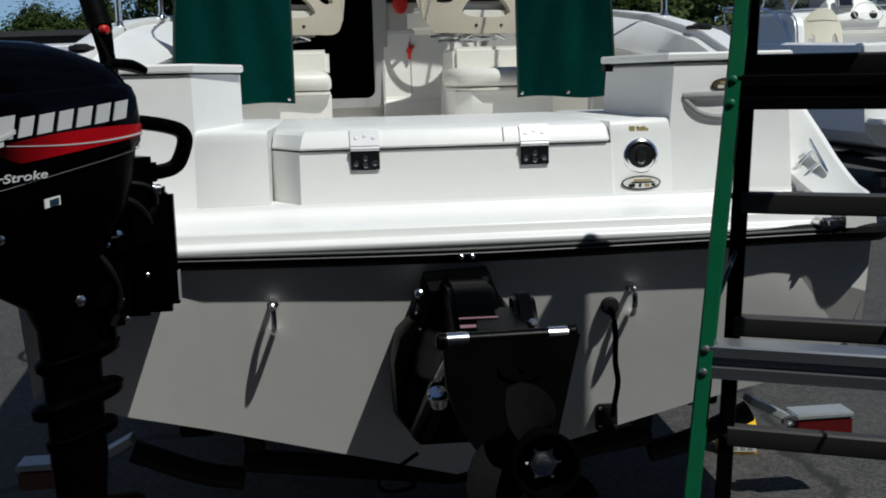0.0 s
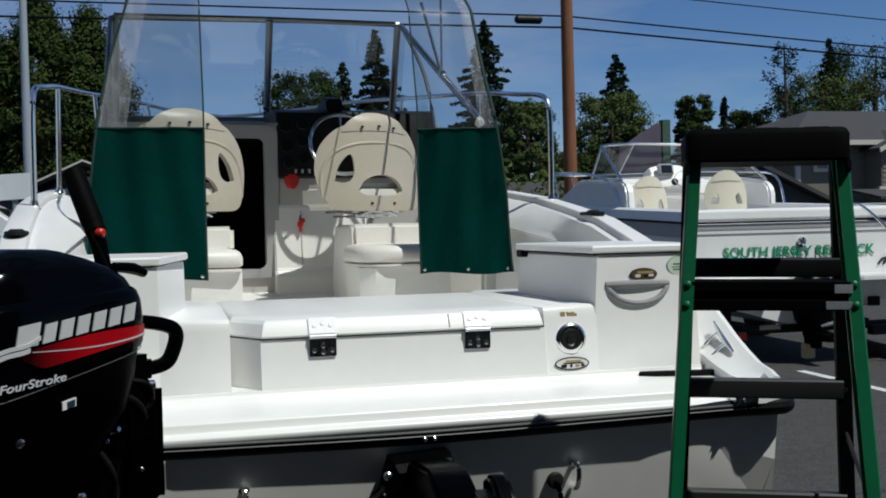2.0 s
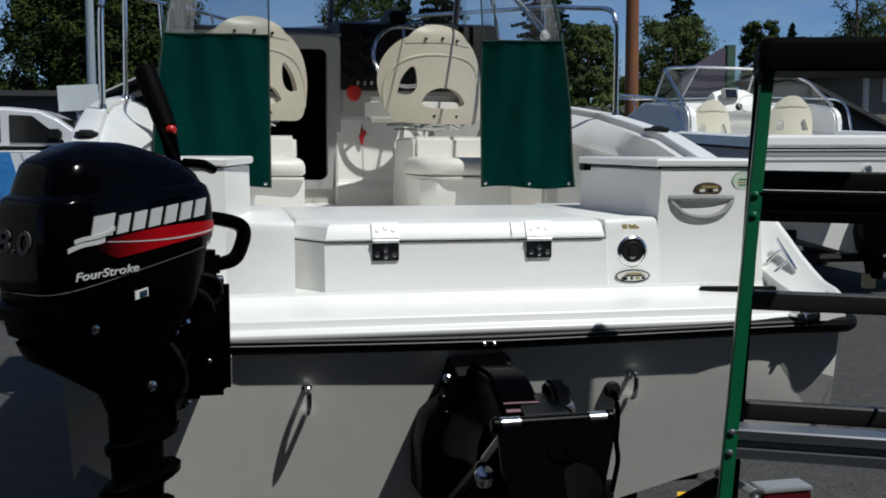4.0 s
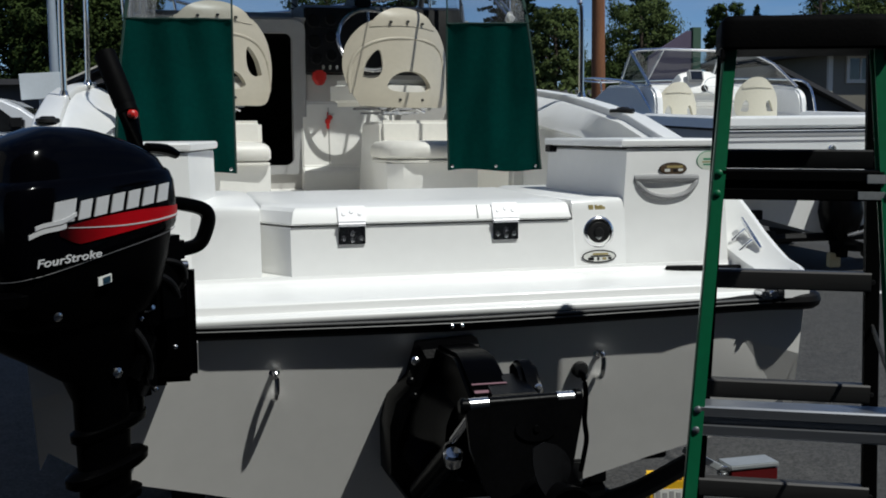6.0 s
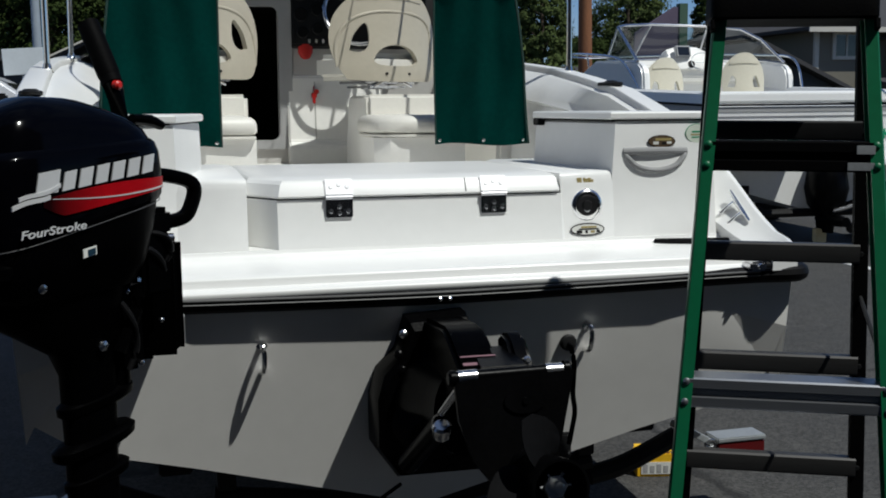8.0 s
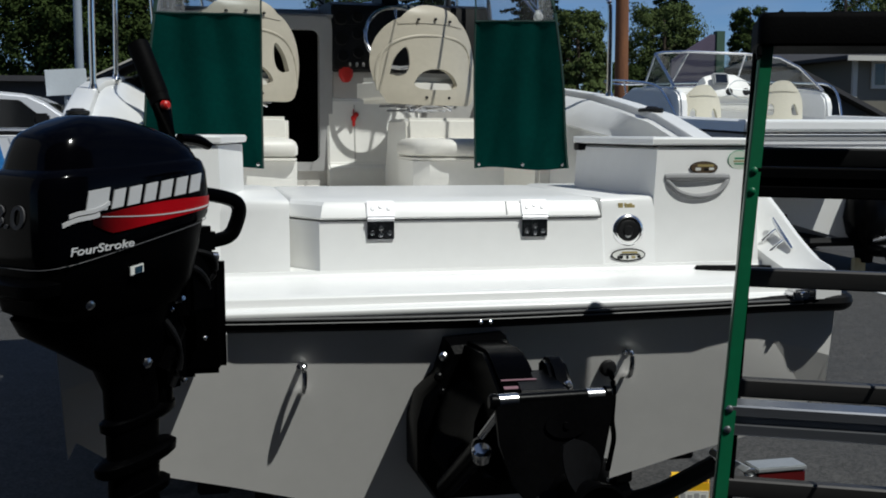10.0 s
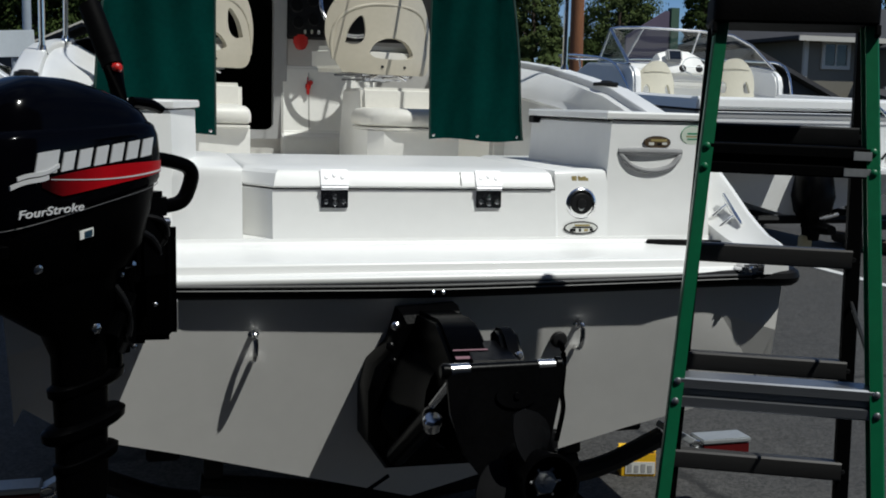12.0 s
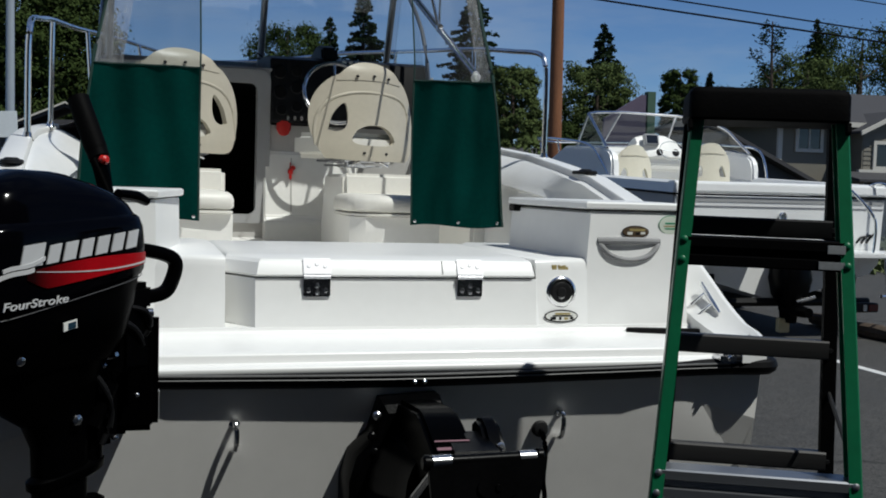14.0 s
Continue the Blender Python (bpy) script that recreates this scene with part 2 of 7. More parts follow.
TRIM = material("pale_trim_paint", (0.55, 0.52, 0.45), 0.6, vary=0.04)
HOUSE_GLASS = material("dark_window_glass", (0.012, 0.013, 0.014), 0.08, vary=0.2, spec=0.7)
SHED = material("grey_shed_wall", (0.06, 0.06, 0.062), 0.8, vary=0.15, scale=1.0)
CAR_WHITE = material("white_car_paint", (0.72, 0.73, 0.75), 0.25, coat=0.6, vary=0.03, scale=2)
CAR_BLUE = material("blue_vinyl_wrap", (0.02, 0.16, 0.52), 0.3, coat=0.4, vary=0.2, scale=2, color2=(0.05, 0.28, 0.65))
CAR_PALE = material("pale_blue_vinyl_wrap", (0.26, 0.36, 0.50), 0.3, coat=0.4, vary=0.2, scale=1.5, color2=(0.46, 0.55, 0.66))
SIGN = material("white_sign_board", (0.62, 0.66, 0.68), 0.5, vary=0.05, scale=3)
STRIPE_GREY = material("grey_hull_stripe", (0.25, 0.25, 0.27), 0.35)
LINE_PAINT = material("worn_line_paint", (0.6, 0.6, 0.58), 0.8, vary=0.2, scale=12, stain=0.5)
GRASS = material("dry_grass", (0.09, 0.11, 0.035), 0.9, vary=0.35, scale=3, bump=0.5, bump_scale=30)
FABRIC_DARK = material("dark_mooring_cover", (0.012, 0.012, 0.014), 0.9, vary=0.25, scale=3, spec=0.15)


WALL_PALE = material("pale_bounce_wall", (0.66, 0.64, 0.60), 0.8, vary=0.06, scale=0.7, stain=0.12)
WALL_DARK = material("dark_unseen_wall", (0.055, 0.052, 0.048), 0.8, vary=0.15, scale=0.8, stain=0.2, bump=0.2, bump_scale=30)


def fading_red():
    """Printed red that fades to black towards its after end."""
    m = material("red_decal", (0.34, 0.002, 0.006), 0.3, vary=0.12, scale=5.0, spec=0.12)
    nt = m.node_tree
    b = nt.nodes["Principled BSDF"]
    src = b.inputs["Base Color"].links[0].from_socket
    co = nt.nodes.new("ShaderNodeTexCoord")
    sx = nt.nodes.new("ShaderNodeSeparateXYZ")
    nt.links.new(co.outputs["Object"], sx.inputs["Vector"])
    r = nt.nodes.new("ShaderNodeMapRange")
    r.inputs["From Min"].default_value = -0.15
    r.inputs["From Max"].default_value = 0.0
    r.inputs["To Min"].default_value = 0.03
    nt.links.new(sx.outputs["Y"], r.inputs["Value"])
    h = nt.nodes.new("ShaderNodeHueSaturation")
    nt.links.new(r.outputs["Result"], h.inputs["Value"])
    nt.links.new(src, h.inputs["Color"])
    nt.links.new(h.outputs["Color"], b.inputs["Base Color"])
    return m


DECAL_RED = fading_red()


def asphalt():
    m = material("asphalt", (0.049, 0.047, 0.044), 0.85, vary=0.26, scale=0.9, bump=0.9, bump_scale=160, stain=0.35)
    nt = m.node_tree
    b = nt.nodes["Principled BSDF"]
    src = b.inputs["Base Color"].links[0].from_socket
    co = nt.nodes.new("ShaderNodeTexCoord")
    vo = nt.nodes.new("ShaderNodeTexVoronoi")
    vo.inputs["Scale"].default_value = 90.0
    nt.links.new(co.outputs["Object"], vo.inputs["Vector"])
    r = nt.nodes.new("ShaderNodeMapRange")
    r.inputs["From Min"].default_value = 0.0
    r.inputs["From Max"].default_value = 1.0
    r.inputs["To Min"].default_value = 0.55
    r.inputs["To Max"].default_value = 1.6
    sep = nt.nodes.new("ShaderNodeSeparateColor")
    nt.links.new(vo.outputs["Color"], sep.inputs["Color"])
    nt.links.new(sep.outputs["Red"], r.inputs["Value"])
    hsv = nt.nodes.new("ShaderNodeHueSaturation")
    nt.links.new(r.outputs["Result"], hsv.inputs["Value"])
    nt.links.new(src, hsv.inputs["Color"])
    # sealed cracks that wander over the lot
    wv = nt.nodes.new("ShaderNodeTexVoronoi")
    wv.feature = "DISTANCE_TO_EDGE"
    wv.inputs["Scale"].default_value = 0.21
    nz = nt.nodes.new("ShaderNodeTexNoise")
    nz.inputs["Scale"].default_value = 1.4
    nz.inputs["Detail"].default_value = 5
    mv = nt.nodes.new("ShaderNodeMix")
    mv.data_type = "VECTOR"
    mv.inputs["Factor"].default_value = 0.42
    nt.links.new(co.outputs["Object"], nz.inputs["Vector"])
    nt.links.new(co.outputs["Object"], mv.inputs["A"])
    nt.links.new(nz.outputs["Color"], mv.inputs["B"])
    nt.links.new(mv.outputs["Result"], wv.inputs["Vector"])
    lt = nt.nodes.new("ShaderNodeMapRange")
    lt.inputs["From Min"].default_value = 0.0015
    lt.inputs["From Max"].default_value = 0.005
    lt.inputs["To Min"].default_value = 0.35
    lt.inputs["To Max"].default_value = 1.0
    nt.links.new(wv.outputs["Distance"], lt.inputs["Value"])
    h2 = nt.nodes.new("ShaderNodeHueSaturation")
    nt.links.new(lt.outputs["Result"], h2.inputs["Value"])
    nt.links.new(hsv.outputs["Color"], h2.inputs["Color"])
    nt.links.new(h2.outputs["Color"], b.inputs["Base Color"])
    return m


ASPHALT = asphalt()

# ---- building helpers ----
OFFSET = {}


def thing(name, m, label, category, group="", kind="", base=(0, 0, 0)):
    """An Empty that carries the parts of one thing; base: the point of the building coordinates that lies at it."""
    e = new(name)
    e.empty_display_size = 0.1
    e.matrix_world = m @ Matrix.Translation(base)
    OFFSET[e.name] = Vector(base)
    return tagged(e, label, category, group, kind)


def finish(bm, mat, angle=35, smooth=True):
    me = bpy.data.meshes.new("mesh")
    bmesh.ops.recalc_face_normals(bm, faces=bm.faces)
    bm.to_mesh(me)
    bm.free()
    for mt in (mat if isinstance(mat, (list, tuple)) else [mat]):
        me.materials.append(mt)
    if smooth:
        me.polygons.foreach_set("use_smooth", [True] * len(me.polygons))
        me.set_sharp_from_angle(angle=radians(angle))
    return me


def part(name, bm, mat, parent, label="", angle=35, smooth=True):
    off = OFFSET.get(parent.name, Vector((0, 0, 0)))
    if off.length > 0:
        bmesh.ops.translate(bm, verts=bm.verts, vec=-off)
    ob = new(name, finish(bm, mat, angle, smooth))
    ob.parent = parent
    OFFSET[ob.name] = off
    if label:
        ob["label"] = label
    return ob


def structure(name, bm, mat, label, category, angle=35, smooth=True):
    return tagged(new(name, finish(bm, mat, angle, smooth)), label, category, "", "structure")


def box(bm, x0, x1, y0, y1, z0, z1, bevel=0.0, seg=2):
    g = bmesh.new()
    vs = [g.verts.new((x, y, z)) for z in (z0, z1) for y in (y0, y1) for x in (x0, x1)]
    for f in ((0, 2, 3, 1), (4, 5, 7, 6), (0, 1, 5, 4), (2, 6, 7, 3), (0, 4, 6, 2), (1, 3, 7, 5)):
        g.faces.new([vs[i] for i in f])
    if bevel > 0:
        bmesh.ops.bevel(g, geom=g.edges[:], offset=bevel, segments=seg, affect="EDGES", clamp_overlap=True)
    merge(bm, g)
    return bm


def merge(bm, g, m=None):
    if m is not None:
        bmesh.ops.transform(g, matrix=m, verts=g.verts)
    tmp = bpy.data.meshes.new("tmp")
    g.to_mesh(tmp)
    g.free()
    bm.from_mesh(tmp)
    bpy.data.meshes.remove(tmp)


def prism(bm, poly, axis, a, b, bevel=0.0, seg=2):
    """Extrude a 2D outline along an axis from a to b. The outline's coordinates are the two others, in order."""
    g = bmesh.new()

    def at(p, v):
        return {"x": (v, p[0], p[1]), "y": (p[0], v, p[1]), "z": (p[0], p[1], v)}[axis]

    lo = [g.verts.new(at(p, a)) for p in poly]
    hi = [g.verts.new(at(p, b)) for p in poly]
    g.faces.new(lo)
    g.faces.new(hi[::-1])
    for i in range(len(poly)):
        j = (i + 1) % len(poly)
        g.faces.new((lo[i], hi[i], hi[j], lo[j]))
    bmesh.ops.recalc_face_normals(g, faces=g.faces)
    if bevel > 0:
        bmesh.ops.bevel(g, geom=g.edges[:], offset=bevel, segments=seg, affect="EDGES", clamp_overlap=True)
    merge(bm, g)
    return bm


def loft(bm, rings, cap=True, closed=True):
    vs = [[bm.verts.new(p) for p in r] for r in rings]
    n = len(vs[0])
    for a, b in zip(vs, vs[1:]):
        for i in range(n if closed else n - 1):
            j = (i + 1) % n
            bm.faces.new((a[i], a[j], b[j], b[i]))
    if cap and closed:
        bm.faces.new(vs[0][::-1])
        bm.faces.new(vs[-1])
    return bm


def smooth_path(pts, n=6):
    """A Catmull-Rom curve through the points."""
    pts = [Vector(p) for p in pts]
    out = []
    for i in range(len(pts) - 1):
        p0, p1, p2, p3 = pts[max(i - 1, 0)], pts[i], pts[i + 1], pts[min(i + 2, len(pts) - 1)]
        for k in range(n):
            t = k / n
            out.append(0.5 * ((2 * p1) + (p2 - p0) * t + (2 * p0 - 5 * p1 + 4 * p2 - p3) * t * t + (3 * p1 - p0 - 3 * p2 + p3) * t ** 3))
    out.append(pts[-1])
    return out


def tube(bm, pts, r, seg=10, curve=0, flat=1.0):
    pts = smooth_path(pts, curve) if curve else [Vector(p) for p in pts]
    rings = []
    up = Vector((0, 0, 1))
    if isinstance(r, (list, tuple)):
        r = [float(v) for v in np.interp(np.linspace(0, 1, len(pts)), np.linspace(0, 1, len(r)), r)]
    for i, p in enumerate(pts):
        d = (pts[min(i + 1, len(pts) - 1)] - pts[max(i - 1, 0)]).normalized()
        ref = up if abs(d.z) < 0.95 else Vector((0, 1, 0))
        a = d.cross(ref).normalized()
        b = a.cross(d).normalized()
        rr = r[i] if isinstance(r, (list, tuple)) else r
        rings.append([p + (a * math.cos(q) + b * math.sin(q) * flat) * rr for q in (2 * math.pi * k / seg for k in range(seg))])
    return loft(bm, rings)


def turned(bm, p, axis, profile, seg=24):
    """A turned piece: profile of (distance along the axis, radius) from p."""
    axis = Vector(axis).normalized()
    ref = Vector((0, 0, 1)) if abs(axis.z) < 0.9 else Vector((1, 0, 0))
    a = axis.cross(ref).normalized()
    b = axis.cross(a).normalized()
    p = Vector(p)
    rings = [[p + axis * d + (a * math.cos(q) + b * math.sin(q)) * max(r, 0.0004) for q in (2 * math.pi * k / seg for k in range(seg))] for d, r in profile]
    return loft(bm, rings)


def superellipse(cx, cy, hx, hy, z, e=3.2, n=36, tilt=0.0):
    out = []
    for k in range(n):
        q = 2 * math.pi * k / n
        c, s = math.cos(q), math.sin(q)
        x = cx + hx * math.copysign(abs(c) ** (2 / e), c)
        y = cy + hy * math.copysign(abs(s) ** (2 / e), s)
        out.append((x, y, z + tilt * y))
    return out


def outline_plate(bm, pts, origin, u, v, thick):
    """A flat plate whose outline lies in the plane of u and v at origin, thickened along their normal."""
    o, u, v = Vector(origin), Vector(u).normalized(), Vector(v).normalized()
    n = u.cross(v).normalized() * thick
    lo = [bm.verts.new(o + u * a + v * b) for a, b in pts]
    hi = [bm.verts.new(o + u * a + v * b + n) for a, b in pts]
    bm.faces.new(lo[::-1])
    bm.faces.new(hi)
    for i in range(len(pts)):
        j = (i + 1) % len(pts)
        bm.faces.new((lo[i], lo[j], hi[j], hi[i]))
    return bm


def ellipse(a, b, n=28, cx=0, cy=0):
    return [(cx + a * math.cos(2 * math.pi * k / n), cy + b * math.sin(2 * math.pi * k / n)) for k in range(n)]


def lettering(name, body, size, m, mat, parent=None, label="", extrude=0.001, shear=0.0, width=None):
    cu = bpy.data.curves.new("letters", "FONT")
    cu.body, cu.size, cu.extrude, cu.shear, cu.offset = body, size, extrude, shear, size * 0.012
    tmp = bpy.data.objects.new("letters", cu)
    scene.collection.objects.link(tmp)
    bpy.context.view_layer.update()
    me = bpy.data.meshes.new_from_object(tmp.evaluated_get(bpy.context.evaluated_depsgraph_get()))
    bpy.data.objects.remove(tmp)
    if width:
        xs = [v.co.x for v in me.vertices]
        k = width / (max(xs) - min(xs))
        for v in me.vertices:
            v.co.x = (v.co.x - min(xs)) * k
    me.transform(m)
    off = OFFSET.get(parent.name, Vector((0, 0, 0))) if parent else Vector((0, 0, 0))
    me.transform(Matrix.Translation(-off))
    me.materials.clear()
    me.materials.append(mat)
    ob = new(name, me)
    ob.parent = parent
    if label:
        ob["label"] = label
    return ob

# ---- ground ----
bm = bmesh.new()
vs = [bm.verts.new(p) for p in ((-250, -150, 0), (250, -150, 0), (250, 350, 0), (-250, 350, 0))]
bm.faces.new(vs)
structure("ground", bm, ASPHALT, "dark worn asphalt of the boat lot", "ground")

# unseen dark wall added behind the camera to cut sky light on the stern
bm = bmesh.new()
box(bm, -16, 16, -4.3, -4.0, 0, 13.5)
structure("unseen_wall_south", bm, WALL_DARK, "unseen dark wall added to cut the sky light from behind", "wall", smooth=False)

# unseen pale wall added at the left as a sunlight reflector
bm = bmesh.new()
box(bm, -6.0, -5.7, 2.4, 7.0, 0, 5.0)
structure("bounce_wall_west", bm, WALL_PALE, "unseen pale wall added to bounce sunlight onto left-facing sides", "wall", smooth=False)

# ---- the boat on its trailer ----
BOAT = pose(0.266, 3.2, 1.142, 0, 0.3, 2.0) @ Matrix.Translation((0, -3.2, -1.15))
boat = thing("power_boat", BOAT, "white fibreglass cuddy-cabin power boat on a trailer", "boat", base=(0, 3.2, 0.25))


def transom_y(z):
    return 3.03 + (0.96 - z) * 0.26


def gunwale_z(y):
    return float(np.interp(y, [2.94, 3.14, 3.27, 3.37, 3.48, 3.6, 3.7, 4.3, 5.0, 5.8, 7.0, 8.3, 9.5], [1.084, 1.110, 1.180, 1.244, 1.31, 1.39, 1.45, 1.60, 1.70, 1.77, 1.86, 1.92, 1.96]))


def half_beam(y):
    return float(np.interp(y, [3.0, 4.0, 5.5, 6.5, 7.5, 8.4, 9.0, 9.5], [1.215, 1.26, 1.295, 1.21, 0.98, 0.64, 0.33, 0.05]))


# hull below the rubbing strake
bm = bmesh.new()
rings = []
for y in (3.25, 4.0, 5.0, 6.0, 7.0, 8.0, 8.8, 9.4):
    b = half_beam(y)
    lift = max(0.0, (y - 6.0) / 3.4) ** 2
    top = 0.955 + (y - 3.1) * 0.075
    chine = 0.62 + lift * 0.55
    keel = 0.25 + lift * 0.9
    k = 1 - 0.35 * lift
    rings.append([(s * px, y, pz) for s, px, pz in ((1, b, top), (1, b * 0.975 * k, chine), (1, b * 0.86 * k, chine - 0.08), (1, 0.0, keel), (-1, b * 0.86 * k, chine - 0.08), (-1, b * 0.975 * k, chine), (-1, b, top), (-1, b * 0.5, top), (1, b * 0.5, top))])
loft(bm, rings)
part("hull", bm, HULL, boat, angle=25)

# raked transom with its upright corner facets
bm = bmesh.new()
for s in (1, -1):
    inner = [bm.verts.new((0, transom_y(z), z)) for z in (0.965, 0.86, 0.64, 0.25)]
    mid = [bm.verts.new((s * 0.72, transom_y(z), z)) for z in (0.965, 0.86, 0.64, 0.451)]
    edge = [bm.verts.new((s * x, y, z)) for x, y, z in ((0.911, 3.029, 0.965), (0.992, 3.038, 0.86), (1.161, 3.078, 0.64), (1.02, 3.116, 0.535))]
    c = [bm.verts.new((s * x, y, z)) for x, y, z in ((1.205, 3.024, 0.967), (1.194, 3.030, 0.801), (1.182, 3.046, 0.60))]
    back = [bm.verts.new((s * x, 3.26, z)) for x, z in ((0, 0.965), (1.2, 0.965), (1.17, 0.62), (1.02, 0.535), (0, 0.25))]
    for a, b in ((inner, mid), (mid, edge)):
        for k in range(3):
            bm.faces.new((a[k], b[k], b[k + 1], a[k + 1]))
    bm.faces.new((edge[0], c[0], c[1], edge[1]))
    bm.faces.new((edge[1], c[1], c[2], edge[2]))
    bm.faces.new((c[0], back[1], back[2], c[2], c[1]))
    bm.faces.new((edge[2], c[2], back[2], back[3], edge[3]))
    bm.faces.new((edge[3], back[3], back[4], inner[3], mid[3]))
bmesh.ops.remove_doubles(bm, verts=bm.verts, dist=0.0005)
part("transom", bm, HULL, boat, "white raked transom", angle=9)

# rubbing strake of black rubber with a bright insert
bm = bmesh.new()
rail = [(-1.240, 3.9, 1.02), (-1.243, 3.2, 1.0), (-1.236, 3.04, 0.990), (-1.208, 2.962, 0.988), (-1.16, 2.952, 0.986), (-1.06, 3.005, 0.983), (-0.92, 3.028, 0.979), (-0.6, 3.031, 0.972), (0, 3.029, 0.965), (0.6, 3.026, 0.972), (0.92, 3.020, 0.979), (1.06, 3.006, 0.983), (1.16, 2.976, 0.986), (1.208, 2.984, 0.988), (1.236, 3.05, 0.990), (1.243, 3.2, 1.0), (1.240, 3.9, 1.02)]
tube(bm, rail, 0.028, 10, 4)
part("rubbing_strake", bm, RUBBER, boat, "black rubber rubbing strake")
bm = bmesh.new()
tube(bm, [(x, y - 0.027, z + 0.013) for x, y, z in rail[5:12]], 0.0045, 8, 6)
part("strake_insert", bm, STRAKE_GREY, boat, "dull grey strip along the strake")
bm = bmesh.new()
tube(bm, [(x, y - 0.0285, z + 0.001) for x, y, z in rail[5:12]], 0.0025, 6, 6)
part("strake_bead", bm, STRAKE_GREY, boat)
for x in (0.0, 0.03):
    bm = bmesh.new()
    turned(bm, (x, 3.003, 0.958), (0, -1, 0), ((0, 0.008), (0.006, 0.007), (0.009, 0.003)), 12)
    part("strake_screw", bm, CHROME, boat)

# swim platform: rounded lip and gently rising tread
bm = bmesh.new()
prof = [(3.03, 0.965), (3.009, 0.988), (3.006, 1.000), (3.009, 1.007), (3.018, 1.010), (3.030, 1.013), (3.034, 1.018), (3.036, 1.036), (3.040, 1.043), (3.050, 1.047), (3.075, 1.049), (3.250, 1.054), (3.275, 1.057), (3.289, 1.061), (3.298, 1.067), (3.303, 1.074), (3.306, 1.083), (3.45, 1.083), (3.45, 0.96)]
prism(bm, prof, "x", -1.10, 1.10)
part("swim_platform", bm, GEL, boat, angle=60)
for s in (1, -1):
    bm = bmesh.new()
    flat = prof[:12] + [(3.45, 1.056), (3.45, 0.96)]
    prism(bm, flat, "x", s * 1.145 - 0.045, s * 1.145 + 0.045)
    part("platform_end", bm, GEL, boat, angle=60)

# engine box with splayed corners
bm = bmesh.new()
rings = []
for z, f, g in ((1.045, 3.300, 0.0), (1.07, 3.308, 0.0), (1.237, 3.33, 0.0)):
    rings.append([(-0.525, f + 0.15, z), (-0.437, f, z), (0.512, f, z), (0.521, f + 0.004, z), (0.525, 4.16, z), (-0.525, 4.16, z)])
loft(bm, rings)
part("engine_box", bm, GEL, boat, angle=20)
bm = bmesh.new()
rings = []
for z, f, e in ((1.243, 3.326, 0.0), (1.249, 3.320, 0.0), (1.286, 3.337, 0.006), (1.297, 3.348, 0.012), (1.304, 3.372, 0.02), (1.308, 3.43, 0.03)):
    rings.append([(-0.522 + e, f + 0.15, z), (-0.434 + e * 1.4, f, z), (0.500 - e * 0.8, f, z), (0.509 - e, f + 0.014, z), (0.515 - e, 4.17 - e, z), (-0.528 + e, 4.17 - e, z)])
loft(bm, rings)
hatch = part("engine_hatch", bm, GEL, boat, "white engine hatch lid with two hinges", angle=24)
bm = bmesh.new()
g = bmesh.new()
box(g, -0.002, 0.002, -0.003, 0.0025, 0.004, 0.050, 0.0008)
merge(bm, g, Matrix.Translation((0.178, 3.320, 1.249)) @ pose(0, 0, 0, -25))
part("hatch_seam", bm, GEL_GRAY, hatch)
for hx in (-0.242, 0.272):
    bm = bmesh.new()
    # upper leaf lies on the sloping lid, lower leaf on the box face
    g = bmesh.new()
    box(g, -0.045, 0.045, -0.0045, 0.0015, 0, 0.056, 0.0018)
    merge(bm, g, Matrix.Translation((hx, 3.319, 1.249)) @ pose(0, 0, 0, -25))
    turned(bm, (hx - 0.043, 3.317, 1.243), (1, 0, 0), ((0, 0.007), (0.086, 0.007)), 12)
    for dx in (-0.026, 0, 0.026):
        p = Matrix.Translation((hx, 3.319, 1.249)) @ pose(0, 0, 0, -25) @ Vector((dx, -0.004, 0.034 - abs(dx) * 0.25))
        turned(bm, p, (0, -0.9, 0.42), ((0, 0.007), (0.003, 0.005)), 10)
    hinge = part("hinge", bm, HINGE, hatch, "bright steel hinge")
    bm = bmesh.new()
    box(bm, hx - 0.043, hx + 0.043, 3.314, 3.323, 1.180, 1.238, 0.002)
    leaf = part("lower_leaf", bm, HINGE_DARK, hinge)
    for dx, dz in ((-0.028, 1.200), (0, 1.194), (0.028, 1.200), (0, 1.215)):
        bm = bmesh.new()
        turned(bm, (hx + dx, 3.315, dz), (0, -1, 0), ((0, 0.009), (0.003, 0.008), (0.004, 0.004)), 10)
        part("hinge_screw", bm, STEEL, hinge)

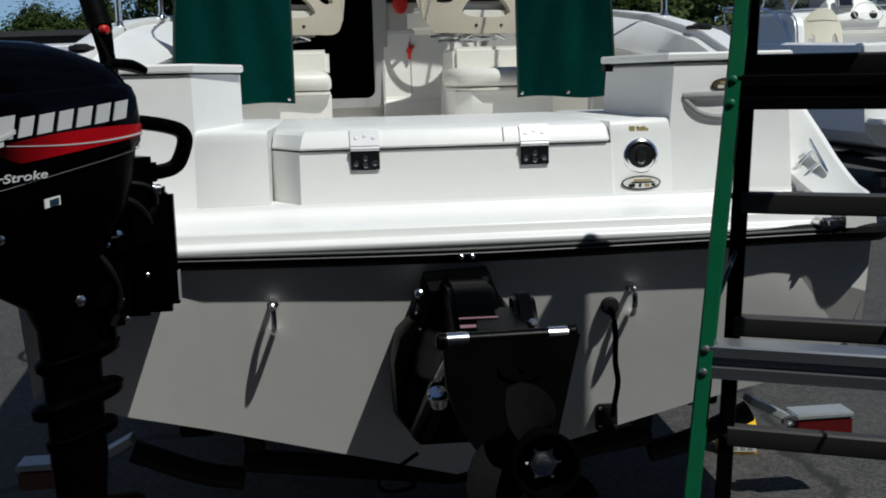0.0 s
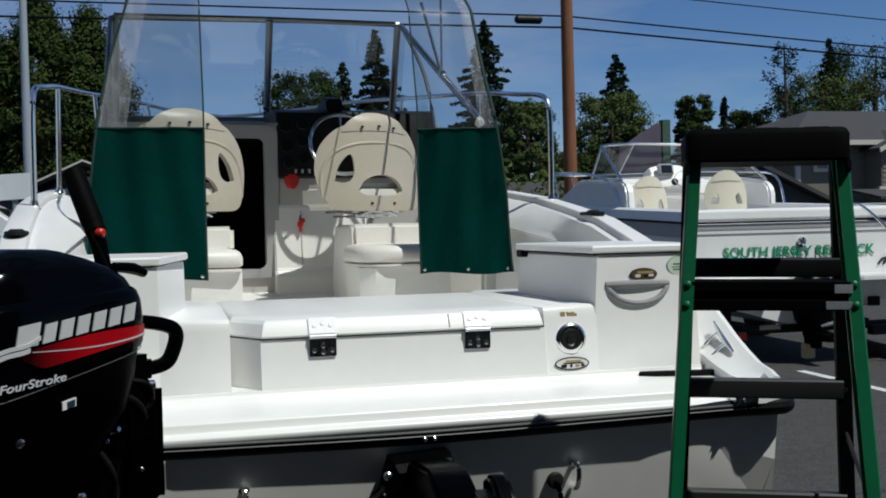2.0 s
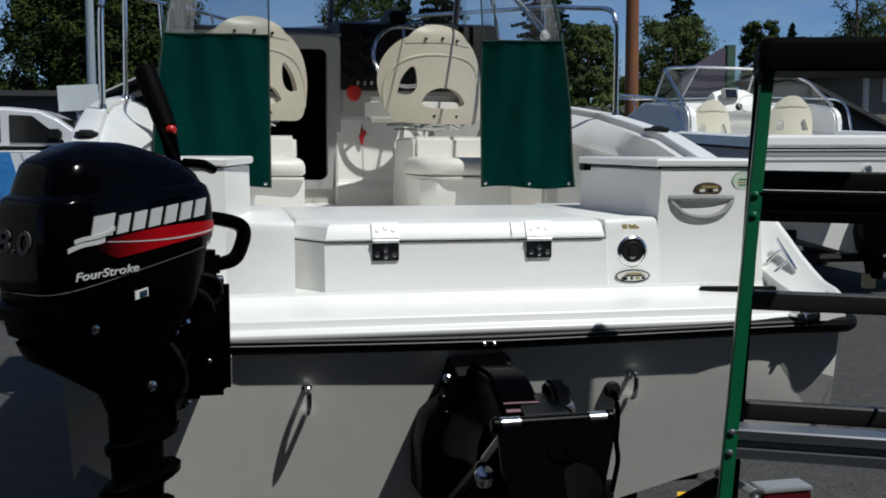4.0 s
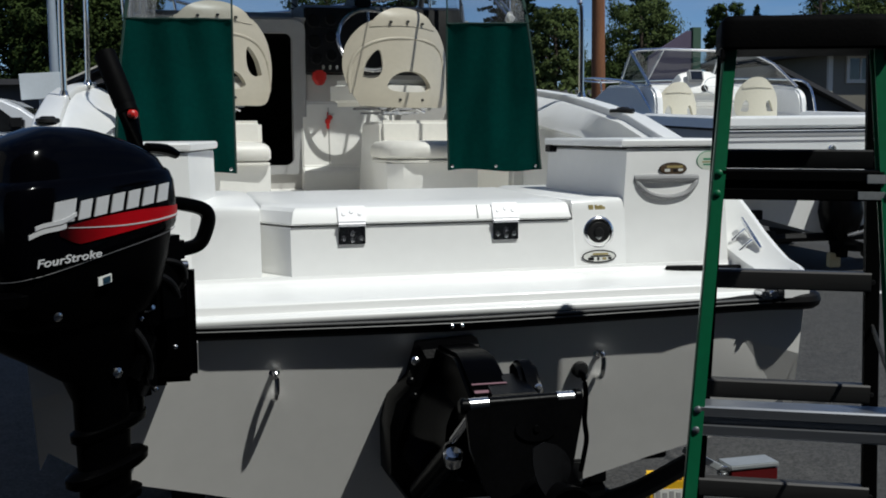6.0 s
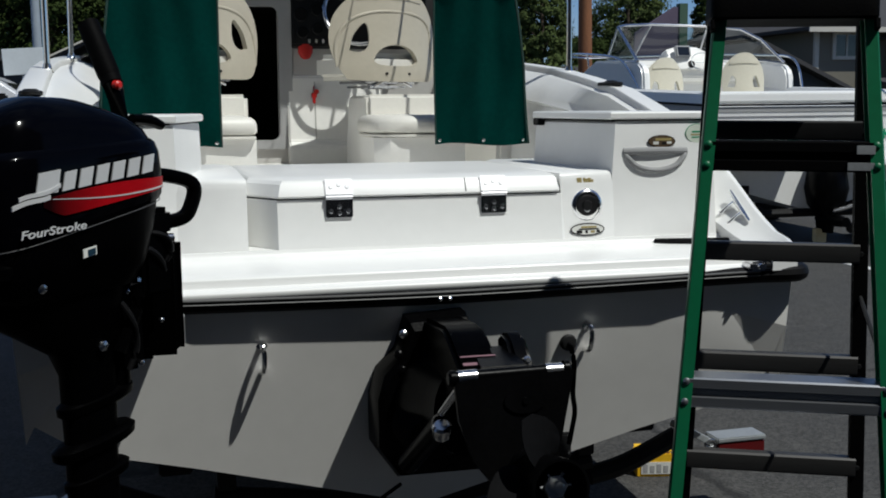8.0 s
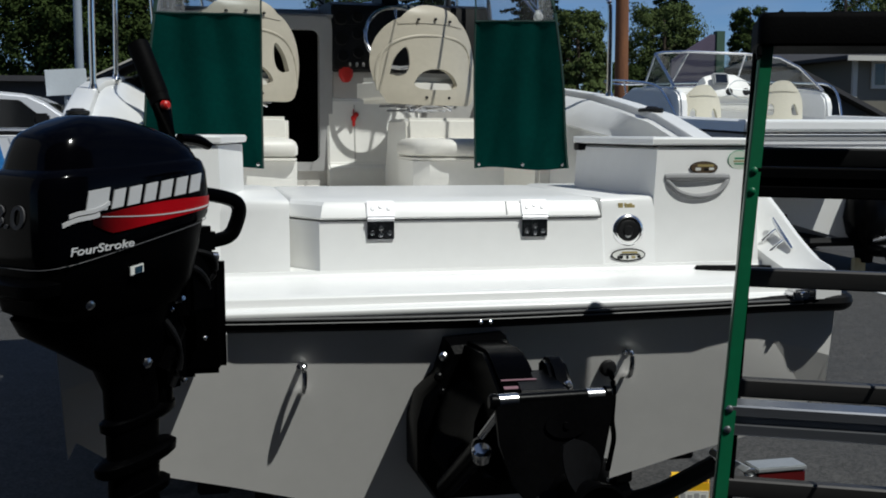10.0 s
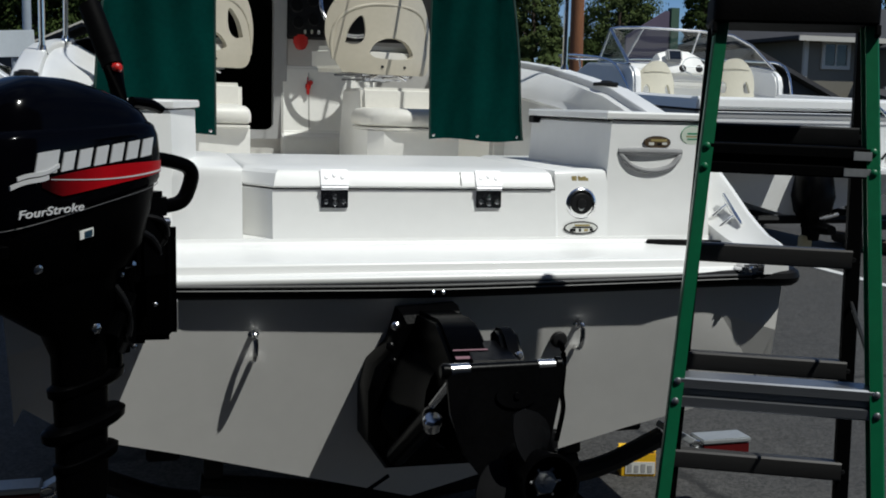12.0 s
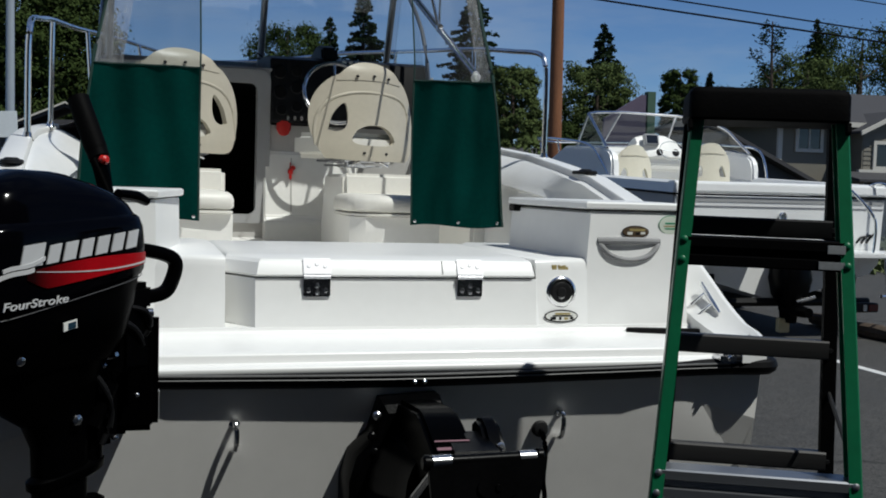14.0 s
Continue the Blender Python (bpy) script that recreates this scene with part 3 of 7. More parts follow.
# quarter blocks and the taller stern boxes with their lids
def quarter(s, kink, corner, back):
    bm = bmesh.new()
    lo = [(0.512, 3.337), (kink + 0.002, 3.337), (1.13, 3.6), (1.15, 4.25), (0.56, 4.25), (0.50, 4.16)]
    hi = [(0.535, 3.36), (kink + 0.002, 3.36), (1.13, 3.6), (1.15, 4.25), (0.56, 4.25), (0.52, 4.16)]
    if s < 0:
        lo[0], hi[0] = (0.53, 3.337), (0.535, 3.36)
    rings = [[(s * x, y + (d if y < 3.4 else 0), z) for x, y in pl] for pl, z, d in ((lo, 1.04, -0.0345), (lo, 1.06, -0.0245), (lo, 1.27, -0.0025), (lo, 1.292, 0.004), (lo, 1.302, 0.010), (hi, 1.308, 0.0))]
    loft(bm, rings)
    part("quarter_block", bm, GEL, boat, angle=50)
    bm = bmesh.new()
    plan = [(kink, 3.325), (1.085, 3.32), (1.13, 3.6), (1.15, back), (corner, back)]
    rings = []
    for z, e in ((1.04, -0.022), (1.06, -0.012), (1.29, 0.012), (1.465, 0.030), (1.474, 0.040)):
        rings.append([(s * (x + (max(0, e - 0.012) * (1.0 if s > 0 else 0.2) if i in (0, 4) else -max(e, 0) * 0.3)), y + e, z) for i, (x, y) in enumerate(plan)])
    loft(bm, rings)
    b = part("stern_box", bm, GEL, boat, "white stern locker", angle=24)
    bm = bmesh.new()
    lid = [(kink - 0.004, 3.345), (1.092, 3.340), (1.145, 3.6), (1.165, back), (corner - 0.010, back)]
    rings = []
    for z, e in ((1.480, 0.006), (1.485, 0.0), (1.500, 0.0), (1.506, 0.006)):
        rings.append([(s * (x + (e if i in (0, 4) else -e)), y + e, z) for i, (x, y) in enumerate(lid)])
    loft(bm, rings)
    part("locker_lid", bm, GEL, b, angle=24)
    # black strip put in for the dark gap under the lid
    bm = bmesh.new()
    g = [(s * (x + (0.016 if i in (0, 4) else -0.03)), y + 0.03) for i, (x, y) in enumerate(lid)]
    prism(bm, g, "z", 1.472, 1.4805)
    part("lid_gap", bm, RUBBER, b)
    return b


box_r = quarter(1, 0.70, 0.665, 4.0)
quarter(-1, 0.74, 0.634, 3.88)
# black block put in for the dark gap at the lid's corner
bm = bmesh.new()
box(bm, 0.658, 0.690, 3.95, 4.005, 1.452, 1.480, 0.003)
part("lid_gap_end", bm, RUBBER, box_r, "black block in the gap below the lid corner")

# grab handle moulded on the starboard locker
bm = bmesh.new()
pts = [(0.751, 3.352, 1.370), (0.760, 3.342, 1.350), (0.790, 3.337, 1.322), (0.838, 3.335, 1.308), (0.888, 3.335, 1.308), (0.936, 3.337, 1.322), (0.966, 3.342, 1.350), (0.976, 3.352, 1.370)]
tube(bm, pts, 0.013, 10, 4, 0.75)
tube(bm, [(0.745, 3.35, 1.370), (0.80, 3.340, 1.372), (0.90, 3.340, 1.372), (0.980, 3.35, 1.370)], 0.014, 10, 4)
# the handle's grey holds the shade on it
part("grab_handle", bm, HANDLE_GREY, box_r, "moulded grab handle, coloured grey for the shade on it")

# fins where the gunwale sweeps down to the corners
for s in (1, -1):
    bm = bmesh.new()
    rings = []
    for y in (2.962, 3.04, 3.13, 3.20, 3.27, 3.37, 3.48, 3.58):
        z = gunwale_z(y)
        o = float(np.interp(y, [2.962, 3.05, 3.13], [1.185, 1.214, 1.225]))
        rings.append([(s * o, y, 1.0), (s * (o - 0.002), y, z - 0.03), (s * (o - 0.012), y, z - 0.005), (s * (o - 0.03), y, z), (s * (o - 0.045), y, z - 0.012), (s * 1.15, y, 1.058 + (z - 1.08) * 0.76), (s * 1.095, y, 1.055 + (z - 1.08) * 0.48), (s * 1.095, y, 1.0)])
    loft(bm, rings)
    part("quarter_fin", bm, GEL, boat, angle=30)
# cleat on the starboard fin
bm = bmesh.new()
tube(bm, [(1.160, 3.353, 1.226), (1.158, 3.323, 1.202), (1.158, 3.253, 1.154), (1.158, 3.218, 1.132)], [0.005, 0.009, 0.009, 0.005], 10, 4)
for y, z in ((3.313, 1.195), (3.263, 1.161)):
    tube(bm, [(1.158, y, z), (1.140, y + 0.015, z - 0.020), (1.118, y + 0.030, z - 0.048)], [0.0065, 0.006, 0.009], 10, 3)
part("mooring_cleat", bm, CHROME, boat, "bright chrome mooring cleat")
# black gap line where the locker door of the quarter meets the platform, and a folded ladder bracket
bm = bmesh.new()
prism(bm, [(0.835, 3.285), (1.10, 3.235), (1.105, 3.262), (0.850, 3.312)], "z", 1.052, 1.074, 0.003)
part("ladder_slot", bm, RUBBER, boat, "black rubber strip")
bm = bmesh.new()
box(bm, 1.02, 1.10, 2.965, 3.03, 0.998, 1.03, 0.008)
lb = part("ladder_bracket", bm, STEEL, boat, "stainless boarding-ladder bracket")
bm = bmesh.new()
turned(bm, (1.075, 2.98, 1.014), (1, 0, 0), ((0, 0.016), (0.06, 0.016), (0.064, 0.012)), 16)
part("bracket_roller", bm, RUBBER, lb)
turned_b = bmesh.new()
turned(turned_b, (1.05, 2.963, 1.016), (0, -1, 0), ((0, 0.010), (0.006, 0.007)), 12)
part("bracket_bolt", turned_b, CHROME, lb)

# chrome-ringed inlet with its sticker below and gold letters above
bm = bmesh.new()
GX, GZ = 0.606, 1.193
prof = [(0.0, 0.056), (0.010, 0.056), (0.016, 0.051), (0.018, 0.045), (0.012, 0.042), (0.004, 0.040)]
turned(bm, (GX, 3.337, GZ), (0, -1, 0), prof, 32)
gauge = part("deck_inlet", bm, CHROME, boat, "round chrome-ringed deck inlet")
bm = bmesh.new()
turned(bm, (GX, 3.335, GZ), (0, -1, 0), ((0, 0.043), (0.009, 0.042), (0.013, 0.034), (0.010, 0.018), (0.014, 0.016), (0.016, 0.008)), 28)
part("inlet_cap", bm, DASH, gauge, "black inlet cap")


def sticker(parent, cx, y, z, a, b, label, rim, fill, bars, rim_w=0.0045):
    bm = bmesh.new()
    outline_plate(bm, ellipse(a, b), (cx, y, z), (1, 0, 0), (0, 0, 1), 0.0015)
    st = part("oval_sticker", bm, rim, parent, label)
    bm = bmesh.new()
    outline_plate(bm, ellipse(a - rim_w, b - rim_w), (cx, y - 0.0017, z), (1, 0, 0), (0, 0, 1), 0.0008)
    part("sticker_face", bm, fill, st)
    for bx, bz, bw, bh, mt in bars:
        bm = bmesh.new()
        outline_plate(bm, [(bx - bw, bz - bh), (bx + bw, bz - bh), (bx + bw, bz + bh), (bx - bw, bz + bh)], (cx, y - 0.0027, z), (1, 0, 0), (0, 0, 1), 0.0006)
        part("print_bar", bm, mt, st)
    return st


sticker(boat, 0.603, 3.3145, 1.113, 0.062, 0.022, "oval black and gold builder's sticker", DASH, DECAL_WHITE, ((0.004, 0.008, 0.028, 0.003, DECAL_GOLD), (0.004, 0.001, 0.036, 0.002, DASH), (-0.030, -0.008, 0.010, 0.005, DASH), (-0.004, -0.008, 0.004, 0.005, DASH), (0.018, -0.008, 0.007, 0.004, DECAL_GOLD), (0.038, -0.007, 0.006, 0.004, DASH)))
sticker(boat, 0.885, 3.343, 1.404, 0.052, 0.022, "oval dark and gold sticker", DASH, DECAL_BROWN, ((0.006, 0.007, 0.03, 0.004, DECAL_GOLD), (-0.022, -0.005, 0.010, 0.005, DECAL_WHITE), (0.008, -0.006, 0.008, 0.004, DASH), (0.028, -0.004, 0.009, 0.004, DECAL_WHITE)), 0.003)
sticker(boat, 1.020, 3.346, 1.430, 0.044, 0.034, "pale oval sticker with faint green print", DECAL_GREEN, DECAL_PALE, ((0, 0.006, 0.020, 0.0025, DECAL_GREEN), (0, -0.004, 0.024, 0.002, DECAL_GOLD), (0, -0.013, 0.020, 0.002, DECAL_GREEN)), 0.002)
for k, (dx, w, h) in enumerate(((0, 0.004, 0.014), (0.009, 0.005, 0.014), (0.026, 0.003, 0.014), (0.036, 0.004, 0.011), (0.048, 0.005, 0.013), (0.06, 0.004, 0.008))):
    bm = bmesh.new()
    box(bm, 0.576 + dx * 0.85 - w, 0.576 + dx * 0.85 + w, 3.3345, 3.341, 1.275 - h, 1.275 + h - 0.003)
    part("gold_letter_bar", bm, DECAL_GOLD, boat, smooth=False)

# towing eyes, plug and cable on the transom
for ex in (-0.524, 0.498):
    bm = bmesh.new()
    y0 = transom_y(0.82)
    turned(bm, (ex, y0 + 0.002, 0.842), (0, -1, 0), ((0, 0.020), (0.006, 0.018), (0.008, 0.012)), 16)
    tube(bm, [(ex, y0, 0.846), (ex, y0 - 0.034, 0.842), (ex + 0.003, y0 - 0.042, 0.812), (ex + 0.002, y0 - 0.034, 0.775), (ex, y0 - 0.015, 0.758), (ex, y0 + 0.012, 0.756)], 0.0085, 10, 5)
    part("towing_eye", bm, CHROME, boat, "bright steel towing eye")
bm = bmesh.new()
y0 = transom_y(0.80)
turned(bm, (0.438, y0 + 0.004, 0.785), (0, -1, 0), ((0, 0.027), (0.012, 0.027), (0.018, 0.022), (0.020, 0.010)), 24)
plug = part("plug_socket", bm, DASH, boat, "round black plug on the transom")
bm = bmesh.new()
tube(bm, [(0.438, y0 - 0.015, 0.785), (0.440, y0 - 0.04, 0.75), (0.448, y0 - 0.03, 0.70), (0.452, y0 - 0.012, 0.62), (0.462, y0 - 0.005, 0.56), (0.455, y0 + 0.0, 0.50), (0.450, y0 + 0.01, 0.45)], 0.0085, 8, 5)
part("plug_cable", bm, WIRE, plug, "black cable")
bm = bmesh.new()
y1 = transom_y(0.43)
box(bm, 0.418, 0.482, y1 - 0.03, y1 + 0.002, 0.38, 0.465, 0.006)
tr = part("transducer", bm, DASH, boat, "small black transducer")
for dx, dz in ((-0.022, 0.455), (0.022, 0.455), (-0.022, 0.40), (0.022, 0.40)):
    bm = bmesh.new()
    turned(bm, (0.45 + dx, y1 - 0.03, dz), (0, -1, 0), ((0, 0.006), (0.003, 0.005)), 8)
    part("transducer_screw", bm, CHROME, tr)

# side decks, coamings and gunwales
for s in (1, -1):
    bm = bmesh.new()
    rings = []
    for y in (3.56, 3.7, 4.0, 4.3, 4.7, 5.1, 5.6, 6.1, 6.36):
        b, z = half_beam(y) + (0.045 if s < 0 else 0.0), gunwale_z(y)
        low = 0.955 + (y - 3.1) * 0.075
        inner = float(np.interp(y, [3.56, 4.2, 4.7, 5.2, 6.4], [1.12, 1.10, 1.05, 0.98, 0.93]))
        rings.append([(s * b, y, low - 0.02), (s * (b - 0.02), y, z - 0.06), (s * (b - 0.034), y, z - 0.008), (s * (b - 0.045), y, z), (s * (b - 0.128), y, z + 0.002), (s * (b - 0.134), y, z - 0.006), (s * (b - 0.136), y, z - 0.026), (s * (b - 0.162), y, z - 0.034), (s * (inner + 0.035), y, z - 0.115), (s * (inner + 0.012), y, z - 0.145), (s * (inner + 0.03), y, z - 0.16), (s * inner, y, z - 0.26), (s * (inner - 0.02), y, 0.80), (s * (b - 0.05), y, 0.80)])
    loft(bm, rings)
    part("side_deck", bm, GEL, boat, angle=48)
    bm = bmesh.new()
    prism(bm, [(5.23, 1.10), (5.20, 1.565), (5.23, 1.60), (6.30, 1.66), (6.33, 1.10)], "x", s * 1.0 - 0.09, s * 1.0 + 0.09, 0.02)
    part("side_ledge", bm, GEL_LINER, boat)
    bm = bmesh.new()
    y = 4.42 if s > 0 else 4.22
    z = gunwale_z(y)
    hx = half_beam(y) - (0.10 if s > 0 else 0.045)
    rings = []
    for dz, e in ((-0.004, 0.0), (0.008, 0.0), (0.012, 0.006)):
        rings.append([(x, yy, z + dz) for x, yy, _ in superellipse(s * hx, y, 0.042 - e, 0.085 - e, 0, 2.6, 24)])
    loft(bm, rings)
    turned(bm, (s * hx, y - 0.01, z + 0.008), (0, 0, 1), ((0, 0.030), (0.007, 0.028), (0.011, 0.02)), 18)
    part("rod_holder", bm, DASH, boat, "black flush rod holder")

# foredeck and cabin trunk
bm = bmesh.new()
rings = []
for y in (6.34, 7.0, 7.6, 8.2, 8.8, 9.25, 9.5):
    b, z = half_beam(y), gunwale_z(y)
    low = 0.955 + (y - 3.1) * 0.075
    crown = float(np.interp(y, [6.3, 7.0, 8.4, 9.5], [0.30, 0.30, 0.10, 0.02]))
    rings.append([(b, y, low - 0.02), (b - 0.03, y, z - 0.03), (b * 0.9, y, z), (b * 0.72, y, z + crown * 0.3), (b * 0.6, y, z + crown), (0, y, z + crown * 1.1), (-b * 0.6, y, z + crown), (-b * 0.72, y, z + crown * 0.3), (-b * 0.9, y, z), (-b + 0.03, y, z - 0.03), (-b, y, low - 0.02)])
loft(bm, rings, cap=False, closed=False)
part("foredeck", bm, GEL, boat, angle=30)

# cockpit sole and liner
bm = bmesh.new()
box(bm, -1.0, 1.0, 4.12, 6.36, 0.76, 0.80)
part("cockpit_sole", bm, GEL_LINER, boat)
bm = bmesh.new()
box(bm, -1.02, -0.50, 4.2, 4.5, 0.8, 1.28, 0.02)
part("cockpit_step", bm, GEL_LINER, boat)
bm = bmesh.new()
box(bm, 0.50, 1.02, 4.2, 4.5, 0.8, 1.28, 0.02)
part("cockpit_step", bm, GEL_LINER, boat)

# cabin bulkhead with its doorway; the shade on it is put into the grey
DX0, DX1, DZ0, DZ1 = -0.50, -0.045, 1.335, 2.10
bm = bmesh.new()
for x0, x1, z0, z1 in ((-0.95, DX0, 0.8, 2.19), (DX1, 1.02, 0.8, 2.19), (DX0, DX1, 0.8, DZ0), (DX0, DX1, DZ1, 2.19)):
    box(bm, x0, x1, 6.36, 6.41, z0, z1)
bulk = part("cabin_bulkhead", bm, BULK, boat, "cabin bulkhead, coloured grey for the shade on it", smooth=False)


def round_rect(x0, x1, z0, z1, r, n=6):
    out = []
    for cx, cz, a0 in ((x1 - r, z1 - r, 0), (x0 + r, z1 - r, 90), (x0 + r, z0 + r, 180), (x1 - r, z0 + r, 270)):
        for k in range(n + 1):
            a = radians(a0 + 90 * k / n)
            out.append((cx + r * math.cos(a), cz + r * math.sin(a)))
    return out


def ring_frame(bm, outer, inner, y0, y1):
    n = len(outer)
    rows = [[bm.verts.new((x, y, z)) for x, z in pl] for pl, y in ((outer, y1), (outer, y0), (inner, y0), (inner, y1))]
    for a, b in zip(rows, rows[1:] + rows[:1]):
        for i in range(n):
            j = (i + 1) % n
            bm.faces.new((a[i], a[j], b[j], b[i]))
    return bm


bm = bmesh.new()
ring_frame(bm, round_rect(DX0 - 0.05, DX1 + 0.075, DZ0 - 0.05, DZ1 + 0.075, 0.06), round_rect(DX0, DX1, DZ0, DZ1, 0.05), 6.335, 6.37)
part("doorway_frame", bm, GEL_GRAY, bulk, "grey moulded doorway frame")
# the unlit cabin's shade is put into the box's near-black colour
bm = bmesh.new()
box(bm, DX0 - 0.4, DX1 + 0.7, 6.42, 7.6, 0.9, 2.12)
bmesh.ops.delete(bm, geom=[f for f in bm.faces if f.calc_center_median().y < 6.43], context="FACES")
part("cabin_interior", bm, DARK, boat, "cabin behind the doorway, its shade coloured near-black", smooth=False)
# moulding below the helm, with its footrest; the sunlit part put into pale colour
bm = bmesh.new()
prism(bm, [(6.365, 0.8), (6.365, 1.72), (6.345, 1.70), (6.30, 1.33), (6.25, 1.30), (6.24, 1.26), (6.24, 0.8)], "x", -0.0, 0.55, 0.008)
part("helm_console", bm, GEL_LINER, boat, "helm console moulding, coloured pale for the sunlit part of the bulkhead")
bm = bmesh.new()
prism(bm, [(6.342, 1.66), (6.338, 1.672), (6.300, 1.34), (6.304, 1.33)], "x", 0.155, 0.162)
part("console_groove", bm, BULK, boat)

# dashboard with instruments
bm = bmesh.new()
prism(bm, [(6.36, 1.86), (6.30, 1.88), (6.30, 1.95), (6.37, 2.25), (6.50, 2.28), (6.95, 2.30), (6.95, 1.86)], "x", 0.03, 1.0, 0.008)
dash = part("dashboard", bm, DASH, boat, "black dashboard")
for gx, gz, r in ((0.085, 2.17, 0.042), (0.085, 2.05, 0.042), (0.09, 1.95, 0.034), (0.185, 2.18, 0.036), (0.18, 2.08, 0.036), (0.18, 1.97, 0.034)):
    bm = bmesh.new()
    gy = 6.30 + max(0, gz - 1.95) * 0.233
    turned(bm, (gx, gy + 0.004, gz), (0, -1, 0.23), ((0, r), (0.010, r), (0.013, r * 0.9), (0.008, r * 0.85)), 22)
    ins = part("instrument", bm, DASH, dash)
    bm = bmesh.new()
    turned(bm, (gx, gy + 0.0, gz), (0, -1, 0.23), ((0, r * 0.84), (0.0105, r * 0.84)), 22)
    part("instrument_glass", bm, DARK, ins)
bm = bmesh.new()
prism(bm, [(6.40, 2.26), (6.44, 2.34), (6.60, 2.37), (6.78, 2.33), (6.85, 2.27)], "x", 0.34, 0.44, 0.012)
part("instrument_hood", bm, DASH, dash)
for k, cx in enumerate((0.47, 0.51, 0.55)):
    bm = bmesh.new()
    box(bm, cx - 0.012, cx + 0.012, 6.37, 6.395, 2.19, 2.26, 0.003)
    part("switch", bm, DECAL_WHITE, dash)
bm = bmesh.new()
box(bm, 0.04, 0.22, 6.355, 6.362, 1.70, 1.86)
part("switch_panel", bm, BULK, dash)
for k in range(3):
    bm = bmesh.new()
    box(bm, 0.12 + 0.04 * k, 0.135 + 0.04 * k, 6.29, 6.305, 1.89, 1.915, 0.003)
    part("switch", bm, CHROME, dash)
bm = bmesh.new()
loft(bm, [superellipse(0.108, 6.325, hx, 0.02, z, 2.5, 18) for z, hx in ((1.80, 0.012), (1.81, 0.028), (1.84, 0.043), (1.87, 0.042), (1.895, 0.03), (1.91, 0.012))])
part("kill_switch_tag", bm, RED, boat, "red kill-switch float")

# steering wheel
bm = bmesh.new()
WC, WR = Vector((0.375, 6.13, 2.05)), 0.185
ax = Vector((0, -0.94, 0.34)).normalized()
e1 = Vector((1, 0, 0))
e2 = ax.cross(e1).normalized()
tube(bm, [WC + (e1 * math.cos(q) + e2 * math.sin(q)) * WR for q in (2 * math.pi * k / 40 for k in range(41))], 0.012, 10)
wheel = part("steering_wheel", bm, STEEL, boat, "stainless three-spoke steering wheel")
for a in (90, 210, 330):
    bm = bmesh.new()
    q = radians(a)
    tube(bm, [WC - ax * 0.04, WC + (e1 * math.cos(q) + e2 * math.sin(q)) * (WR - 0.005)], 0.008, 8)
    part("spoke", bm, STEEL, wheel)
bm = bmesh.new()
turned(bm, WC + ax * 0.0, ax, ((-0.14, 0.02), (-0.05, 0.03), (-0.04, 0.045), (-0.02, 0.045), (-0.01, 0.03)), 20)
part("hub", bm, DASH, wheel)

# windscreen
WB, WT = 6.98, 6.72


def screen_y(z):
    return WB + (WT - WB) * (z - 2.27) / 0.58


bm = bmesh.new()
tube(bm, [(0.05, screen_y(2.26), 2.26), (0.05, screen_y(2.85), 2.85)], 0.022, 8)
wf = part("windscreen", bm, ALU, boat, "aluminium-framed windscreen")
for x in (0.87, -0.87):
    bm = bmesh.new()
    tube(bm, [(x, screen_y(2.26), 2.26), (x * 0.99, screen_y(2.85), 2.85)], 0.022, 8)
    part("frame_post", bm, ALU, wf)
for z in (2.265, 2.85):
    bm = bmesh.new()
    tube(bm, [(-0.87, screen_y(z), z), (0, screen_y(z) + 0.02, z + (0.01 if z > 2.5 else 0)), (0.87, screen_y(z), z)], 0.017, 8)
    part("frame_rail", bm, ALU, wf)
for x0, x1 in ((-0.86, 0.04), (0.06, 0.86)):
    bm = bmesh.new()
    vs = [bm.verts.new((x, screen_y(z), z)) for x, z in ((x0, 2.27), (x1, 2.27), (x1, 2.85), (x0, 2.85))]
    bm.faces.new(vs)
    ob = part("pane", bm, WINDOW, wf, "clear windscreen pane")
    ob.visible_shadow = False
for s in (1, -1):
    bm = bmesh.new()
    vs = [bm.verts.new(p) for p in ((s * 0.89, 6.97, 2.27), (s * 0.93, 6.2, 2.12), (s * 0.90, 6.28, 2.45), (s * 0.88, 6.73, 2.84))]
    bm.faces.new(vs)
    ob = part("pane", bm, WINDOW, wf, "clear side pane")
    ob.visible_shadow = False
    bm = bmesh.new()
    tube(bm, [(s * 0.89, 6.73, 2.84), (s * 0.91, 6.26, 2.46), (s * 0.94, 6.16, 2.10)], 0.013, 8, 4)
    tube(bm, [(s * 0.89, 6.97, 2.26), (s * 0.94, 6.16, 2.10)], 0.012, 8)
    part("side_frame", bm, ALU, wf)
# wiper
bm = bmesh.new()
tube(bm, [(0.02, 6.90, 2.30), (0.10, 6.91, 2.28), (0.02, 6.88, 2.33)], 0.006, 6)
part("wiper", bm, DASH, wf)

# canvas top, and curtains with clear upper panels
bm = bmesh.new()
rings = []
for x in np.linspace(-0.95, 0.95, 9):
    d = 0.10 * (x / 0.95) ** 2
    rings.append([(x, 5.55, 3.24 - d), (x, 6.2, 3.27 - d), (x, 6.8, 3.22 - d), (x, 6.8, 3.212 - d), (x, 6.2, 3.262 - d), (x, 5.55, 3.232 - d)])
loft(bm, rings)
part("canvas_top", bm, CANVAS, boat, "green canvas top", angle=60)


